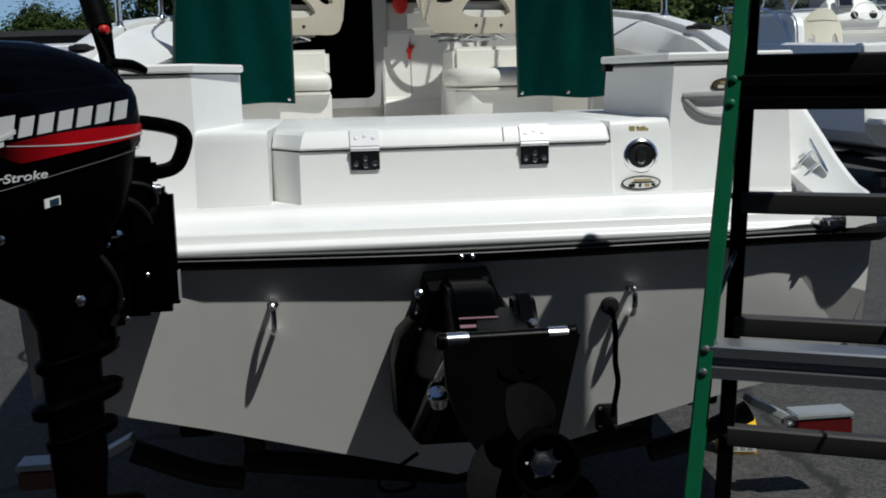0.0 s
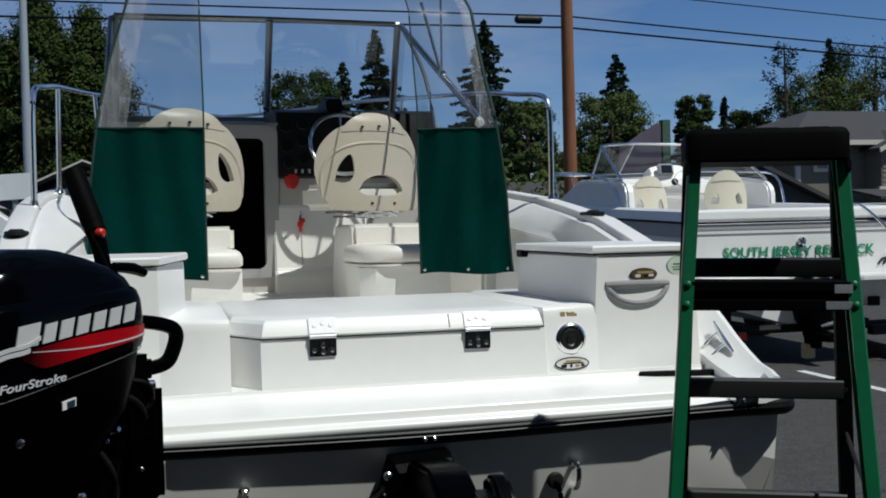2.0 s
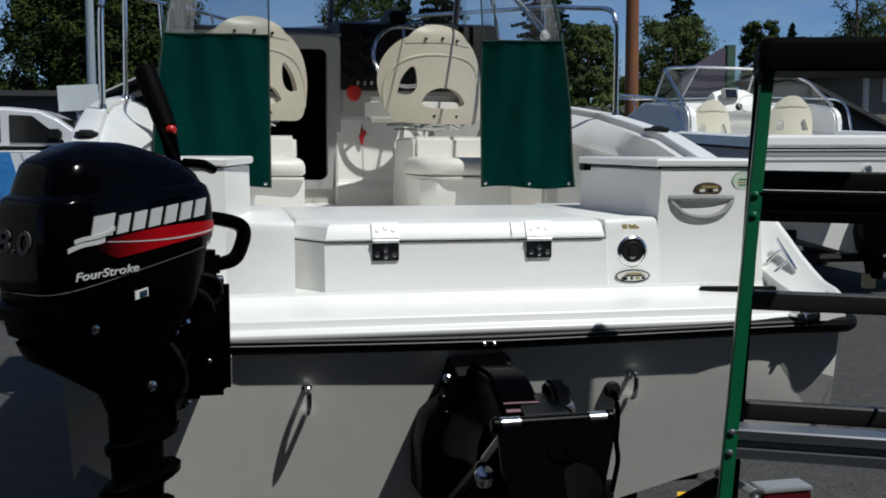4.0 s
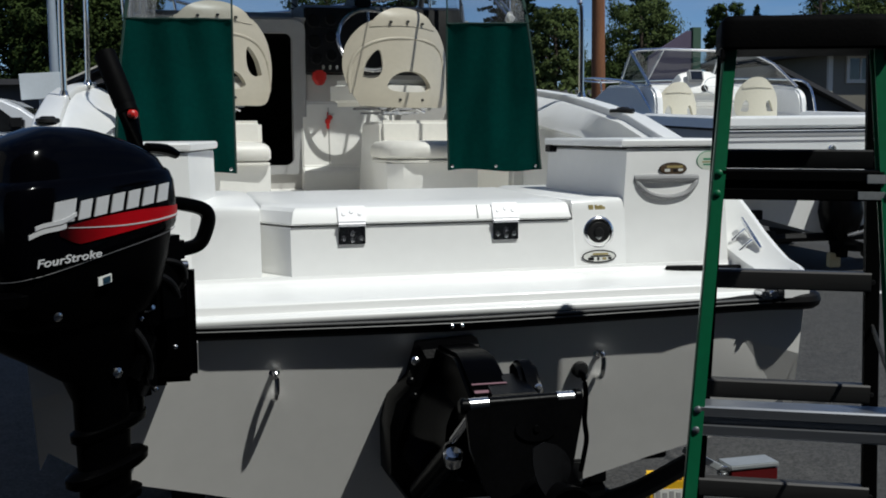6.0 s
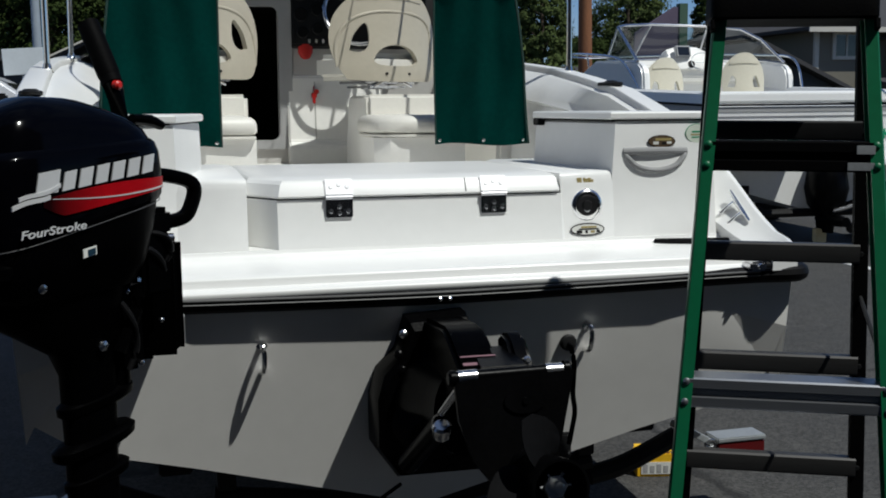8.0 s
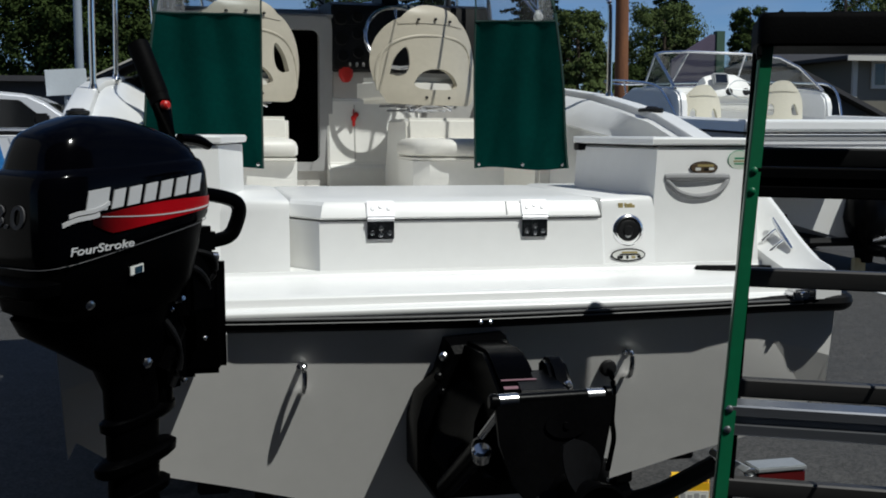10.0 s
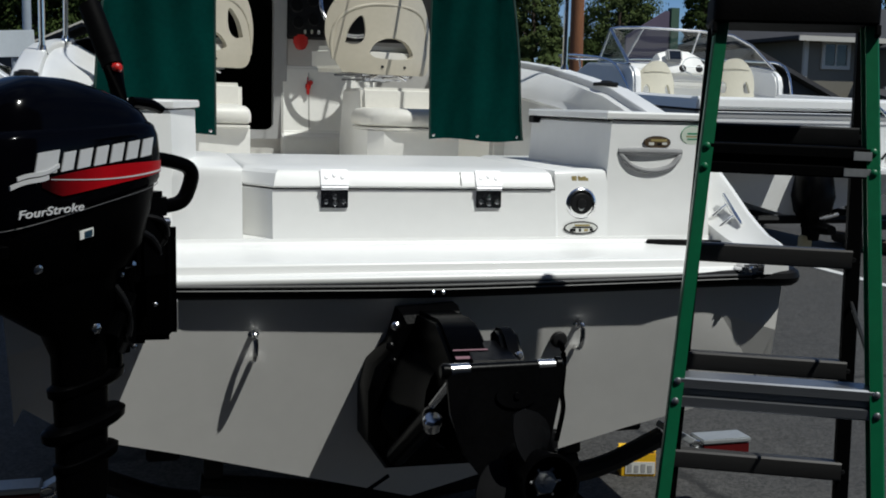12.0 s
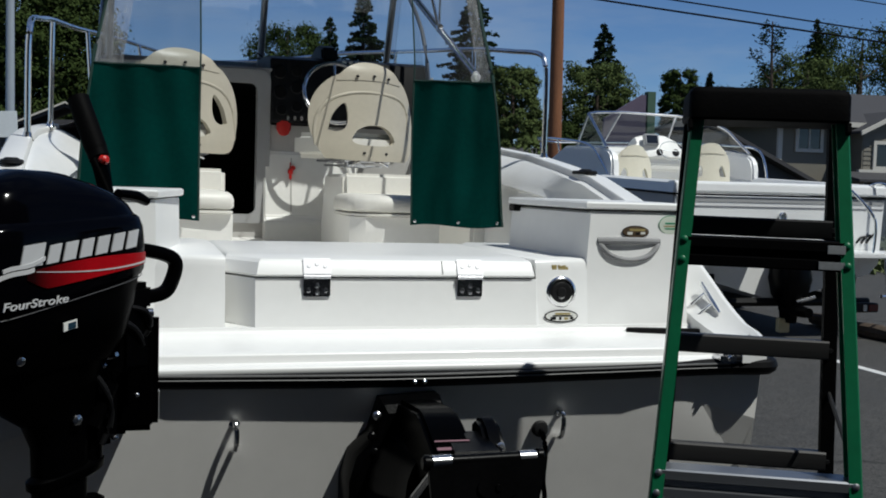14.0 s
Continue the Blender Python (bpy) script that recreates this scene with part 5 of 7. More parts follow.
def on_side(y, z):
    """The starboard face of the cowling at this place."""
    e = 5.0
    hy, cy, hw = 0.249, -0.027, 0.1480
    k = min(0.999, abs((y - cy) / hy))
    return hw * (1 - k ** e) ** (1 / e)


def side_decal(name, quads, mat, parent, label="", lift=0.0015):
    """Flat shapes laid on the curved side: lists of (y, z) outlines."""
    bm = bmesh.new()
    for q in quads:
        n = len(q)
        top = [bm.verts.new((on_side(y, z) + lift + 0.0012, y, z)) for y, z in q]
        low = [bm.verts.new((on_side(y, z) + lift - 0.0025, y, z)) for y, z in q]
        bm.faces.new(top)
        for i in range(n):
            j = (i + 1) % n
            bm.faces.new((top[i], low[i], low[j], top[j]))
    bmesh.ops.remove_doubles(bm, verts=bm.verts, dist=0.0002)
    return part(name, bm, mat, parent, label, smooth=False)


# maker's word as seven plain leaning blocks, a slanting mark, and the red sweep
word = []
y = -0.185
for w in (0.068, 0.044, 0.047, 0.046, 0.047, 0.047, 0.048):
    zb = 1.334 + 0.11 * (y + 0.185)
    hb = 0.050 if w > 0.06 else 0.042
    word.append([(y, zb), (y + w - 0.012, zb + 0.10 * w), (y + w - 0.002, zb + hb + 0.10 * w), (y + 0.010, zb + hb)])
    y += w
for q in word:
    side_decal("marking_block", [q], DECAL_SILVER, cowl)


def sweep_band(y0, y1, lo, hi, n=14):
    quads = []
    for k in range(n):
        a, b = y0 + (y1 - y0) * k / n, y0 + (y1 - y0) * (k + 1) / n
        quads.append([(a, lo(a)), (b, lo(b)), (b, hi(b)), (a, hi(a))])
    return quads


def up_edge(y):
    t = (y + 0.19) / 0.39
    return 1.322 + 0.034 * t + 0.010 * math.sin(t * 3.14)


def low_edge(y):
    t = (y + 0.19) / 0.39
    base = 1.278 + 0.052 * t ** 1.1
    return base + (up_edge(y) - 0.002 - base) * max(0.0, 1 - t / 0.2) ** 1.3


def mark_edge(y):
    return 1.302 + 0.30 * (y + 0.243) + 0.004 * math.sin((y + 0.243) * 52)


def line_edge(y):
    u = (y + 0.145) / 0.345
    return up_edge(y) - 0.003 - 0.016 * u - 0.018 * math.sin(math.pi * min(1, u))


side_decal("red_sweep", sweep_band(-0.168, 0.208, low_edge, up_edge, 28), DECAL_RED, cowl, "red sweep with a silver line")
side_decal("silver_line", sweep_band(-0.145, 0.206, lambda y: line_edge(y) - 0.0015 - 0.008 * (y + 0.145), line_edge, 24), DECAL_SILVER, cowl, lift=0.0028)
side_decal("slanting_mark", sweep_band(-0.238, -0.150, mark_edge, lambda y: mark_edge(y) + 0.010, 16), DECAL_SILVER, cowl, lift=0.0028)
side_decal("slanting_mark", sweep_band(-0.224, -0.122, lambda y: mark_edge(y) + 0.013, lambda y: mark_edge(y) + 0.022, 16), DECAL_SILVER, cowl, lift=0.0028)
mm = Matrix(((0, 0, 1, 0.1495), (1, 0, 0, -0.231), (0, 1, 0, 1.243), (0, 0, 0, 1))) @ pose(0, 0, 0, 0, 0, 3.0)
lettering("side_lettering", "FourStroke", 0.026, mm, DECAL_SILVER, cowl, "silver FourStroke lettering", 0.0012, 0.25, 0.175)
# shade on the cowling's rear is put into the figure's dim grey
mm = pose(-0.075, -0.2765, 1.30, 90, 0, 0)
lettering("power_figure", "8.0", 0.075, mm, DECAL_DIM, cowl, "silver figure 8.0, coloured dim grey for the shaded rear", 0.002, 0.15, 0.13)
side_decal("warning_sticker", [[(-0.070, 1.184), (-0.032, 1.190), (-0.032, 1.210), (-0.070, 1.204)]], DECAL_WHITE, kick, lift=0.001)
side_decal("warning_sticker_face", [[(-0.058, 1.188), (-0.036, 1.192), (-0.036, 1.206), (-0.058, 1.202)]], DECAL_BLUE, kick, lift=0.0025)
bm = bmesh.new()
turned(bm, (0.122, -0.165, 1.125), (1, -0.2, -0.2), ((0, 0.012), (0.004, 0.011), (0.007, 0.006)), 14)
part("flush_port", bm, STEEL, kick)

# swivel housing, leg and plates
bm = bmesh.new()
loft(bm, ovals(((1.10, -0.27, 0.16, 0.10, 0.05), (1.06, -0.25, 0.15, 0.088, 0.05), (1.0, -0.15, 0.14, 0.068, 0.05), (0.94, -0.06, 0.13, 0.05, 0.05), (0.88, -0.035, 0.12, 0.042, 0.0), (0.70, -0.03, 0.115, 0.036, 0), (0.55, -0.03, 0.115, 0.034, 0), (0.40, -0.02, 0.10, 0.022, 0)), 2.6))
part("leg", bm, MOTOR_SATIN, kick, angle=50)
bm = bmesh.new()
turned(bm, (0.055, 0.045, 0.948), (1, -0.1, 0), ((0, 0.014), (0.008, 0.014), (0.011, 0.009)), 6)
part("leg_bolt", bm, STEEL, kick, "bright leg bolt")
for z, yr, yf, hw in ((0.805, -0.05, 0.172, 0.046), (0.70, -0.07, 0.172, 0.050), (0.61, -0.04, 0.15, 0.040)):
    bm = bmesh.new()
    rings = []
    for dz, e in ((-0.022, 0.014), (-0.012, 0.002), (0.008, 0.0), (0.018, 0.014)):
        rings.append(superellipse(0, (yr + yf) / 2, hw - e, (yf - yr) / 2 - e, z + dz - 0.14 * 0.05, 2.4, 32, 0.14))
    loft(bm, rings)
    part("leg_plate", bm, MOTOR_SATIN, kick, angle=50)
bm = bmesh.new()
turned(bm, (0, -0.14, 0.40), (0, 1, 0), ((0, 0.025), (0.03, 0.038), (0.10, 0.042), (0.22, 0.04), (0.32, 0.025), (0.35, 0.006)), 20)
part("gearcase", bm, MOTOR_SATIN, kick)
for k in range(3):
    bm = bmesh.new()
    q = 2 * math.pi * k / 3 + 0.4
    rad = Vector((math.cos(q), 0, math.sin(q)))
    tan = Vector((-math.sin(q), 0.55, math.cos(q))).normalized()
    outline_plate(bm, [(0.03, -0.03), (0.07, -0.05), (0.11, -0.035), (0.118, 0.01), (0.09, 0.05), (0.04, 0.035)], Vector((0, -0.17, 0.40)), rad, tan, 0.005)
    part("propeller_blade", bm, BLADE, kick)
bm = bmesh.new()
turned(bm, (0, -0.13, 0.40), (0, -1, 0), ((0, 0.036), (0.07, 0.033), (0.085, 0.02), (0.10, 0.008)), 18)
part("propeller_hub", bm, BLADE, kick)

# clamp bracket: board, clamp arms and screws
bm = bmesh.new()
g = bmesh.new()
box(g, -0.11, 0.118, -0.03, 0.03, 0.03, 0.352, 0.02, 3)
merge(bm, g, pose(-0.055, 0.255, 0.838, 0, 0, 47))
brd = part("mounting_board", bm, MOTOR_SATIN, kick, "black mounting board")
bm = bmesh.new()
g = bmesh.new()
box(g, 0.1185, 0.1205, -0.018, 0.018, 0.06, 0.135, 0.0008)
merge(bm, g, pose(-0.055, 0.255, 0.838, 0, 0, 47))
part("board_edge", bm, GEL_GRAY, brd)
for dx in (-0.06, 0.05):
    bm = bmesh.new()
    tube(bm, [(dx, 0.10, 0.92), (dx, 0.16, 1.02), (dx, 0.20, 1.14), (dx, 0.24, 1.16)], 0.018, 8, 4)
    part("clamp_arm", bm, MOTOR_SATIN, kick)
    bm = bmesh.new()
    tube(bm, [(dx, 0.14, 1.09), (dx, 0.22, 1.09)], 0.009, 8)
    tube(bm, [(dx - 0.03, 0.145, 1.085), (dx + 0.035, 0.145, 1.10)], 0.006, 8)
    part("clamp_screw", bm, STEEL, kick)
bm = bmesh.new()
box(bm, -0.045, 0.045, 0.10, 0.20, 0.86, 1.10, 0.02)
turned(bm, (0, 0.13, 0.83), (0, 0, 1), ((0, 0.035), (0.30, 0.035), (0.32, 0.03)), 18)
part("swivel_bracket", bm, MOTOR_SATIN, kick)
for (x, y, z), r in (((0.052, 0.15, 1.0), 0.007), ((0.05, 0.16, 0.93), 0.006), ((0.075, 0.22, 0.985), 0.006), ((0.055, 0.13, 1.07), 0.006), ((0.052, 0.17, 0.88), 0.007)):
    bm = bmesh.new()
    turned(bm, (x, y, z), (1, -0.3, 0), ((-0.008, r), (0.004, r), (0.006, r * 0.5)), 8)
    part("bracket_bolt", bm, STEEL, kick)
# bracket block that carries the board off the transom
wm = KICK.inverted()
bm = bmesh.new()
g = bmesh.new()
box(g, -0.80, -0.545, 2.862, 3.045, 0.85, 0.98, 0.012)
merge(bm, g, wm)
# unseen upper beam, added to widen the shade on the port transom
g = bmesh.new()
box(g, -0.94, -0.80, 2.90, 3.04, 0.93, 0.985, 0.01)
merge(bm, g, wm)
part("mounting_bracket", bm, MOTOR_SATIN, kick, "black transom bracket with an unseen beam added for shade")
# hoses and linkage between cowling and board
for pts, r in (([(0.07, 0.14, 1.19), (0.085, 0.20, 1.16), (0.07, 0.24, 1.10), (0.05, 0.20, 1.05)], 0.009), ([(0.06, 0.16, 1.22), (0.09, 0.235, 1.20), (0.085, 0.25, 1.15), (0.06, 0.22, 1.12)], 0.007), ([(0.05, 0.10, 1.06), (0.07, 0.13, 1.0), (0.06, 0.15, 0.93), (0.05, 0.13, 0.87)], 0.008)):
    bm = bmesh.new()
    tube(bm, pts, r, 8, 4)
    part("hose", bm, RUBBER, kick)
bm = bmesh.new()
box(bm, 0.03, 0.08, 0.17, 0.262, 1.05, 1.215, 0.012)
part("linkage_cover", bm, MOTOR_SATIN, kick)
# carrying handle loop at the front
bm = bmesh.new()
path = smooth_path([Vector(p) for p in ((0.03, 0.18, 1.364), (0.05, 0.27, 1.352), (0.058, 0.328, 1.339), (0.062, 0.354, 1.326), (0.063, 0.362, 1.304), (0.061, 0.350, 1.268), (0.058, 0.332, 1.243), (0.05, 0.295, 1.232), (0.03, 0.19, 1.226))], 4)
rings = []
for k, p in enumerate(path):
    d = path[min(k + 1, len(path) - 1)] - path[max(k - 1, 0)]
    d = Vector((0, d.y, d.z)).normalized()
    n = Vector((0, -d.z, d.y))
    rings.append([tuple(p + Vector((1, 0, 0)) * x * 0.016 + n * y * 0.018) for x, y, _ in superellipse(0, 0, 1, 1, 0, 3.4, 14)])
loft(bm, rings)
part("carrying_handle", bm, MOTOR_SATIN, kick, "black carrying handle")
bm = bmesh.new()
box(bm, -0.05, 0.078, 0.14, 0.275, 1.195, 1.272, 0.015)
box(bm, 0.02, 0.07, 0.20, 0.27, 1.12, 1.175, 0.012)
part("throttle_housing", bm, MOTOR_SATIN, kick)
bm = bmesh.new()
turned(bm, (0.045, 0.235, 1.19), (0.4, 1, 0), ((0, 0.022), (0.03, 0.022), (0.034, 0.014), (0.05, 0.012)), 14)
part("shift_knob", bm, STEEL, kick)
# tiller folded upright, with a red collar
inv = KICK.inverted()
a, b, c = inv @ Vector((-0.60, 2.83, 1.44)), inv @ Vector((-0.628, 2.88, 1.585)), inv @ Vector((-0.688, 2.966, 1.745))
bm = bmesh.new()
tube(bm, [inv @ Vector((-0.60, 2.78, 1.25)), a, b], [0.019, 0.024, 0.026], 12)
til = part("tiller_arm", bm, MOTOR_SATIN, kick, "black tiller arm folded upright")
bm = bmesh.new()
tube(bm, [b, b + (c - b) * 0.11], 0.028, 14)
part("collar", bm, BLACK_FG, til)
bm = bmesh.new()
btn = b - (c - b) * 0.01 + KICK.inverted().to_3x3() @ Vector((0.012, -0.024, 0))
turned(bm, btn, KICK.inverted().to_3x3() @ Vector((0.7, -0.7, 0)), ((-0.008, 0.013), (0.005, 0.012), (0.010, 0.007)), 14)
part("stop_button", bm, RED, til, "red stop button")
bm = bmesh.new()
tube(bm, [b + (c - b) * 0.11, b + (c - b) * 0.18, b + (c - b) * 0.95, c], [0.027, 0.030, 0.030, 0.030], 14)
part("grip", bm, BLACK_FG, til, "ribbed black rubber grip")

# ---- stern drive, tilted up ----
drive = thing("stern_drive", Matrix.Identity(4), "black stern drive tilted up on the transom", "stern drive", base=(0.28, 3.05, 0.6))
bm = bmesh.new()
shape = [(0.165, 0.905), (0.345, 0.915), (0.375, 0.84), (0.43, 0.76), (0.47, 0.66), (0.475, 0.50), (0.42, 0.40), (0.14, 0.40), (0.07, 0.50), (0.065, 0.66), (0.085, 0.74), (0.14, 0.80)]
cx, cz = 0.27, 0.66
rings = []
for y, k in ((3.10, 1.0), (3.00, 0.99), (2.97, 0.95), (2.955, 0.86)):
    rings.append([(cx + (x - cx) * k, y + (0.96 - z) * 0.12 - 0.03, cz + (z - cz) * k) for x, z in shape])
loft(bm, rings)
part("transom_shield", bm, DRIVE, drive, "black cast transom shield", angle=30)
bm = bmesh.new()
loft(bm, [[(x, y, z) for x, _, z in [(0.27 + hx * c[0], 0, zc + hz * c[1]) for c in ellipse(1, 1, 20)]] for y, hx, hz, zc in ((2.97, 0.15, 0.17, 0.66), (2.88, 0.13, 0.16, 0.67), (2.80, 0.10, 0.14, 0.68), (2.70, 0.09, 0.13, 0.69))])
part("gimbal_housing", bm, DRIVE, drive, angle=50)
# bellows
bm = bmesh.new()
prof = []
for k in range(9):
    prof += [(k * 0.018, 0.055), (k * 0.018 + 0.009, 0.066)]
turned(bm, (0.17, 2.95, 0.60), (0.15, -1, -0.1), prof, 18)
part("bellows", bm, RUBBER, drive)
# upper gearcase top cover sloping aft
bm = bmesh.new()
g = bmesh.new()
prism(g, [(2.98, 0.80), (2.985, 0.895), (2.96, 0.905), (2.72, 0.925), (2.66, 0.905), (2.52, 0.845), (2.50, 0.82), (2.52, 0.80), (2.70, 0.72)], "x", -0.058, 0.058, 0.012)
merge(bm, g, pose(0.268, 0, 0, 0, 0, 0))
up = part("gearcase_cover", bm, MOTOR_SATIN, drive, "glossy black gearcase cover")
for z, h in ((0.868, 0.003), (0.855, 0.006), (0.843, 0.003)):
    bm = bmesh.new()
    g = bmesh.new()
    box(g, -0.045, 0.05, -0.001, 0.0015, -h, h)
    yy = 2.52 + (z - 0.845) * 2.33
    merge(bm, g, pose(0.268, yy - 0.004, z + 0.004, -67, 0, 0))
    part("cover_marking", bm, DECAL_PINK, up, smooth=False)
# drive-shaft housing with its broad aft face
bm = bmesh.new()
rings = []
for z, y, hx, d in ((0.86, 2.50, 0.060, 0.14), (0.80, 2.46, 0.075, 0.16), (0.72, 2.42, 0.07, 0.16), (0.64, 2.38, 0.055, 0.16), (0.56, 2.37, 0.045, 0.16)):
    rings.append([(0.32 - hx, y, z), (0.32 + hx, y, z), (0.32 + hx * 0.8, y + d, z + 0.02), (0.32 - hx * 0.8, y + d, z + 0.02)])
loft(bm, rings)
part("shaft_housing", bm, DRIVE, drive, angle=30)
# anti-ventilation plate tipped up towards the eye
bm = bmesh.new()
pts = [(-0.155, 0.0), (0.166, 0.004), (0.135, -0.10), (0.10, -0.22), (0.05, -0.28), (-0.06, -0.28), (-0.12, -0.20), (-0.15, -0.10)]
outline_plate(bm, pts, Vector((0.325, 2.445, 0.845)), (1, 0.05, 0), (0.0, 0.28, 1.0), 0.012)
pl = part("ventilation_plate", bm, DRIVE, drive, "broad black ventilation plate")
bm = bmesh.new()
outline_plate(bm, ellipse(0.055, 0.032, 26), Vector((0.35, 2.4145, 0.788)), (1, 0.05, 0), (0, 0.28, 1.0), 0.004)
part("anode", bm, DRIVE, pl, "dull round anode")
bm = bmesh.new()
turned(bm, (0.35, 2.410, 0.788), (0, -1, 0.28), ((0, 0.010), (0.006, 0.008)), 10)
part("anode_bolt", bm, DRIVE, pl)
# trim pin with two bright ends
bm = bmesh.new()
tube(bm, [(0.175, 2.44, 0.851), (0.47, 2.468, 0.848)], 0.017, 14)
pin = part("trim_pin", bm, DRIVE, drive, "black cross pin with bright ends")
for p, q in (((0.182, 2.441, 0.851), (0.232, 2.445, 0.851)), ((0.418, 2.463, 0.849), (0.464, 2.467, 0.848))):
    bm = bmesh.new()
    tube(bm, [p, q], 0.0182, 16)
    part("pin_sleeve", bm, STEEL, pin, "bright steel sleeve")
for x in (0.172, 0.474):
    bm = bmesh.new()
    turned(bm, (x, 2.44 + (x - 0.172) * 0.09, 0.85), (1 if x > 0.3 else -1, 0, 0), ((-0.004, 0.021), (0.008, 0.021), (0.014, 0.015)), 16)
    part("pin_cap", bm, DRIVE, pin)
# trim cylinders
for x0, x1 in ((0.205, 0.14), (0.445, 0.42)):
    bm = bmesh.new()
    tube(bm, [(x0, 2.455, 0.84), (x0 + (x1 - x0) * 0.55, 2.56, 0.73)], 0.010, 12)
    rod = part("trim_rod", bm, STEEL, drive, "bright trim ram rod")
    if x0 < 0.3:
        bm = bmesh.new()
        turned(bm, (0.166, 2.545, 0.690), (-0.1, -0.5, 0.86), ((-0.024, 0.022), (-0.010, 0.023), (0.0, 0.026), (0.012, 0.026), (0.018, 0.019)), 18)
        part("ram_gland", bm, STEEL, rod, "bright gland nut")
    bm = bmesh.new()
    tube(bm, [(x0 + (x1 - x0) * 0.5, 2.565, 0.70), (x1, 2.86, 0.50)], 0.030, 14)
    part("trim_cylinder", bm, DRIVE, drive)
# knob-topped trim limit bracket beside the cover
bm = bmesh.new()
prism(bm, [(2.70, 0.78), (2.70, 0.895), (2.66, 0.916), (2.61, 0.908), (2.54, 0.850), (2.53, 0.80)], "x", 0.360, 0.415, 0.012)
part("trim_bracket", bm, DRIVE, drive)
bm = bmesh.new()
turned(bm, (0.395, 2.545, 0.858), (0.2, -1, 0.4), ((0, 0.012), (0.008, 0.011), (0.012, 0.006)), 12)
part("bracket_bolt", bm, STEEL, drive)
for x, z in ((0.150, 0.86), (0.135, 0.80), (0.145, 0.755)):
    bm = bmesh.new()
    turned(bm, (x, 2.955, z), (-0.2, -1, 0.2), ((-0.03, 0.014), (0.008, 0.013), (0.012, 0.007)), 10)
    part("shield_nut", bm, STEEL if z > 0.82 else DRIVE, drive)
# torpedo, hub and blades
bm = bmesh.new()
AX = Vector((0.08, -1, 0.12)).normalized()
turned(bm, (0.335, 2.60, 0.585), AX, ((-0.05, 0.01), (0.0, 0.04), (0.08, 0.06), (0.20, 0.066), (0.28, 0.062)), 24)
part("gearcase", bm, DRIVE, drive)
bm = bmesh.new()
turned(bm, (0.355, 2.33, 0.617), AX, ((0, 0.062), (0.05, 0.066), (0.13, 0.072), (0.145, 0.073), (0.146, 0.066), (0.11, 0.062), (0.06, 0.05)), 32)
hub = part("propeller", bm, DRIVE, drive, "dark propeller with a hollow hub")
bm = bmesh.new()
P = Vector((0.355, 2.33, 0.617)) + AX * 0.10
turned(bm, P, AX, ((0, 0.034), (0.012, 0.034), (0.015, 0.03)), 6)
turned(bm, P + AX * 0.012, AX, ((0, 0.016), (0.024, 0.015), (0.026, 0.01)), 12)
part("hub_nut", bm, CHROME, hub, "bright castle nut")
bm = bmesh.new()
for k in range(6):
    q = 2 * math.pi * k / 6
    u = Vector((math.cos(q), 0, math.sin(q))) * 0.026
    tube(bm, [P + u + AX * 0.008, P + u * 1.5 + AX * 0.010], 0.005, 6)
part("lock_tab", bm, STEEL, hub)


def blade(q, parent, o, ax, r0, r1, mat):
    ref = Vector((1, 0, 0))
    e1 = (ref - ax * ref.dot(ax)).normalized()
    e2 = ax.cross(e1)
    rings = []
    for k in range(8):
        t = k / 7
        r = r0 + (r1 - r0) * t
        half = 0.088 * math.sin(math.pi * min(1, 0.30 + 0.66 * t)) ** 0.8 + 0.004
        pitch = radians(55 - 28 * t)
        skew = 0.25 * t * t
        row = []
        for s in (-1, -0.5, 0, 0.5, 1):
            a = q + skew + s * half * math.cos(pitch) / max(r, 0.05)
            row.append(o + (e1 * math.cos(a) + e2 * math.sin(a)) * r + ax * (s * half * math.sin(pitch) * 0.7 + 0.02 * t))
        back = [p - ax * 0.006 for p in row[::-1]]
        rings.append(row + back)
    bm = bmesh.new()
    loft(bm, rings)
    return part("blade", bm, mat, parent, "grey-painted blade", angle=60)


for q in (1.62, 3.35, 5.2):
    blade(q, hub, Vector((0.355, 2.33, 0.617)) + AX * 0.06, AX, 0.06, 0.172, BLADE)
# cable loop hanging below the shield
bm = bmesh.new()
tube(bm, [(0.13, 2.92, 0.42), (0.06, 2.93, 0.37), (0.02, 2.94, 0.34), (0.03, 2.93, 0.315), (0.08, 2.92, 0.315), (0.12, 2.91, 0.335), (0.07, 2.92, 0.36), (0.01, 2.93, 0.35)], 0.006, 6, 6)
part("cable_loop", bm, WIRE, drive)

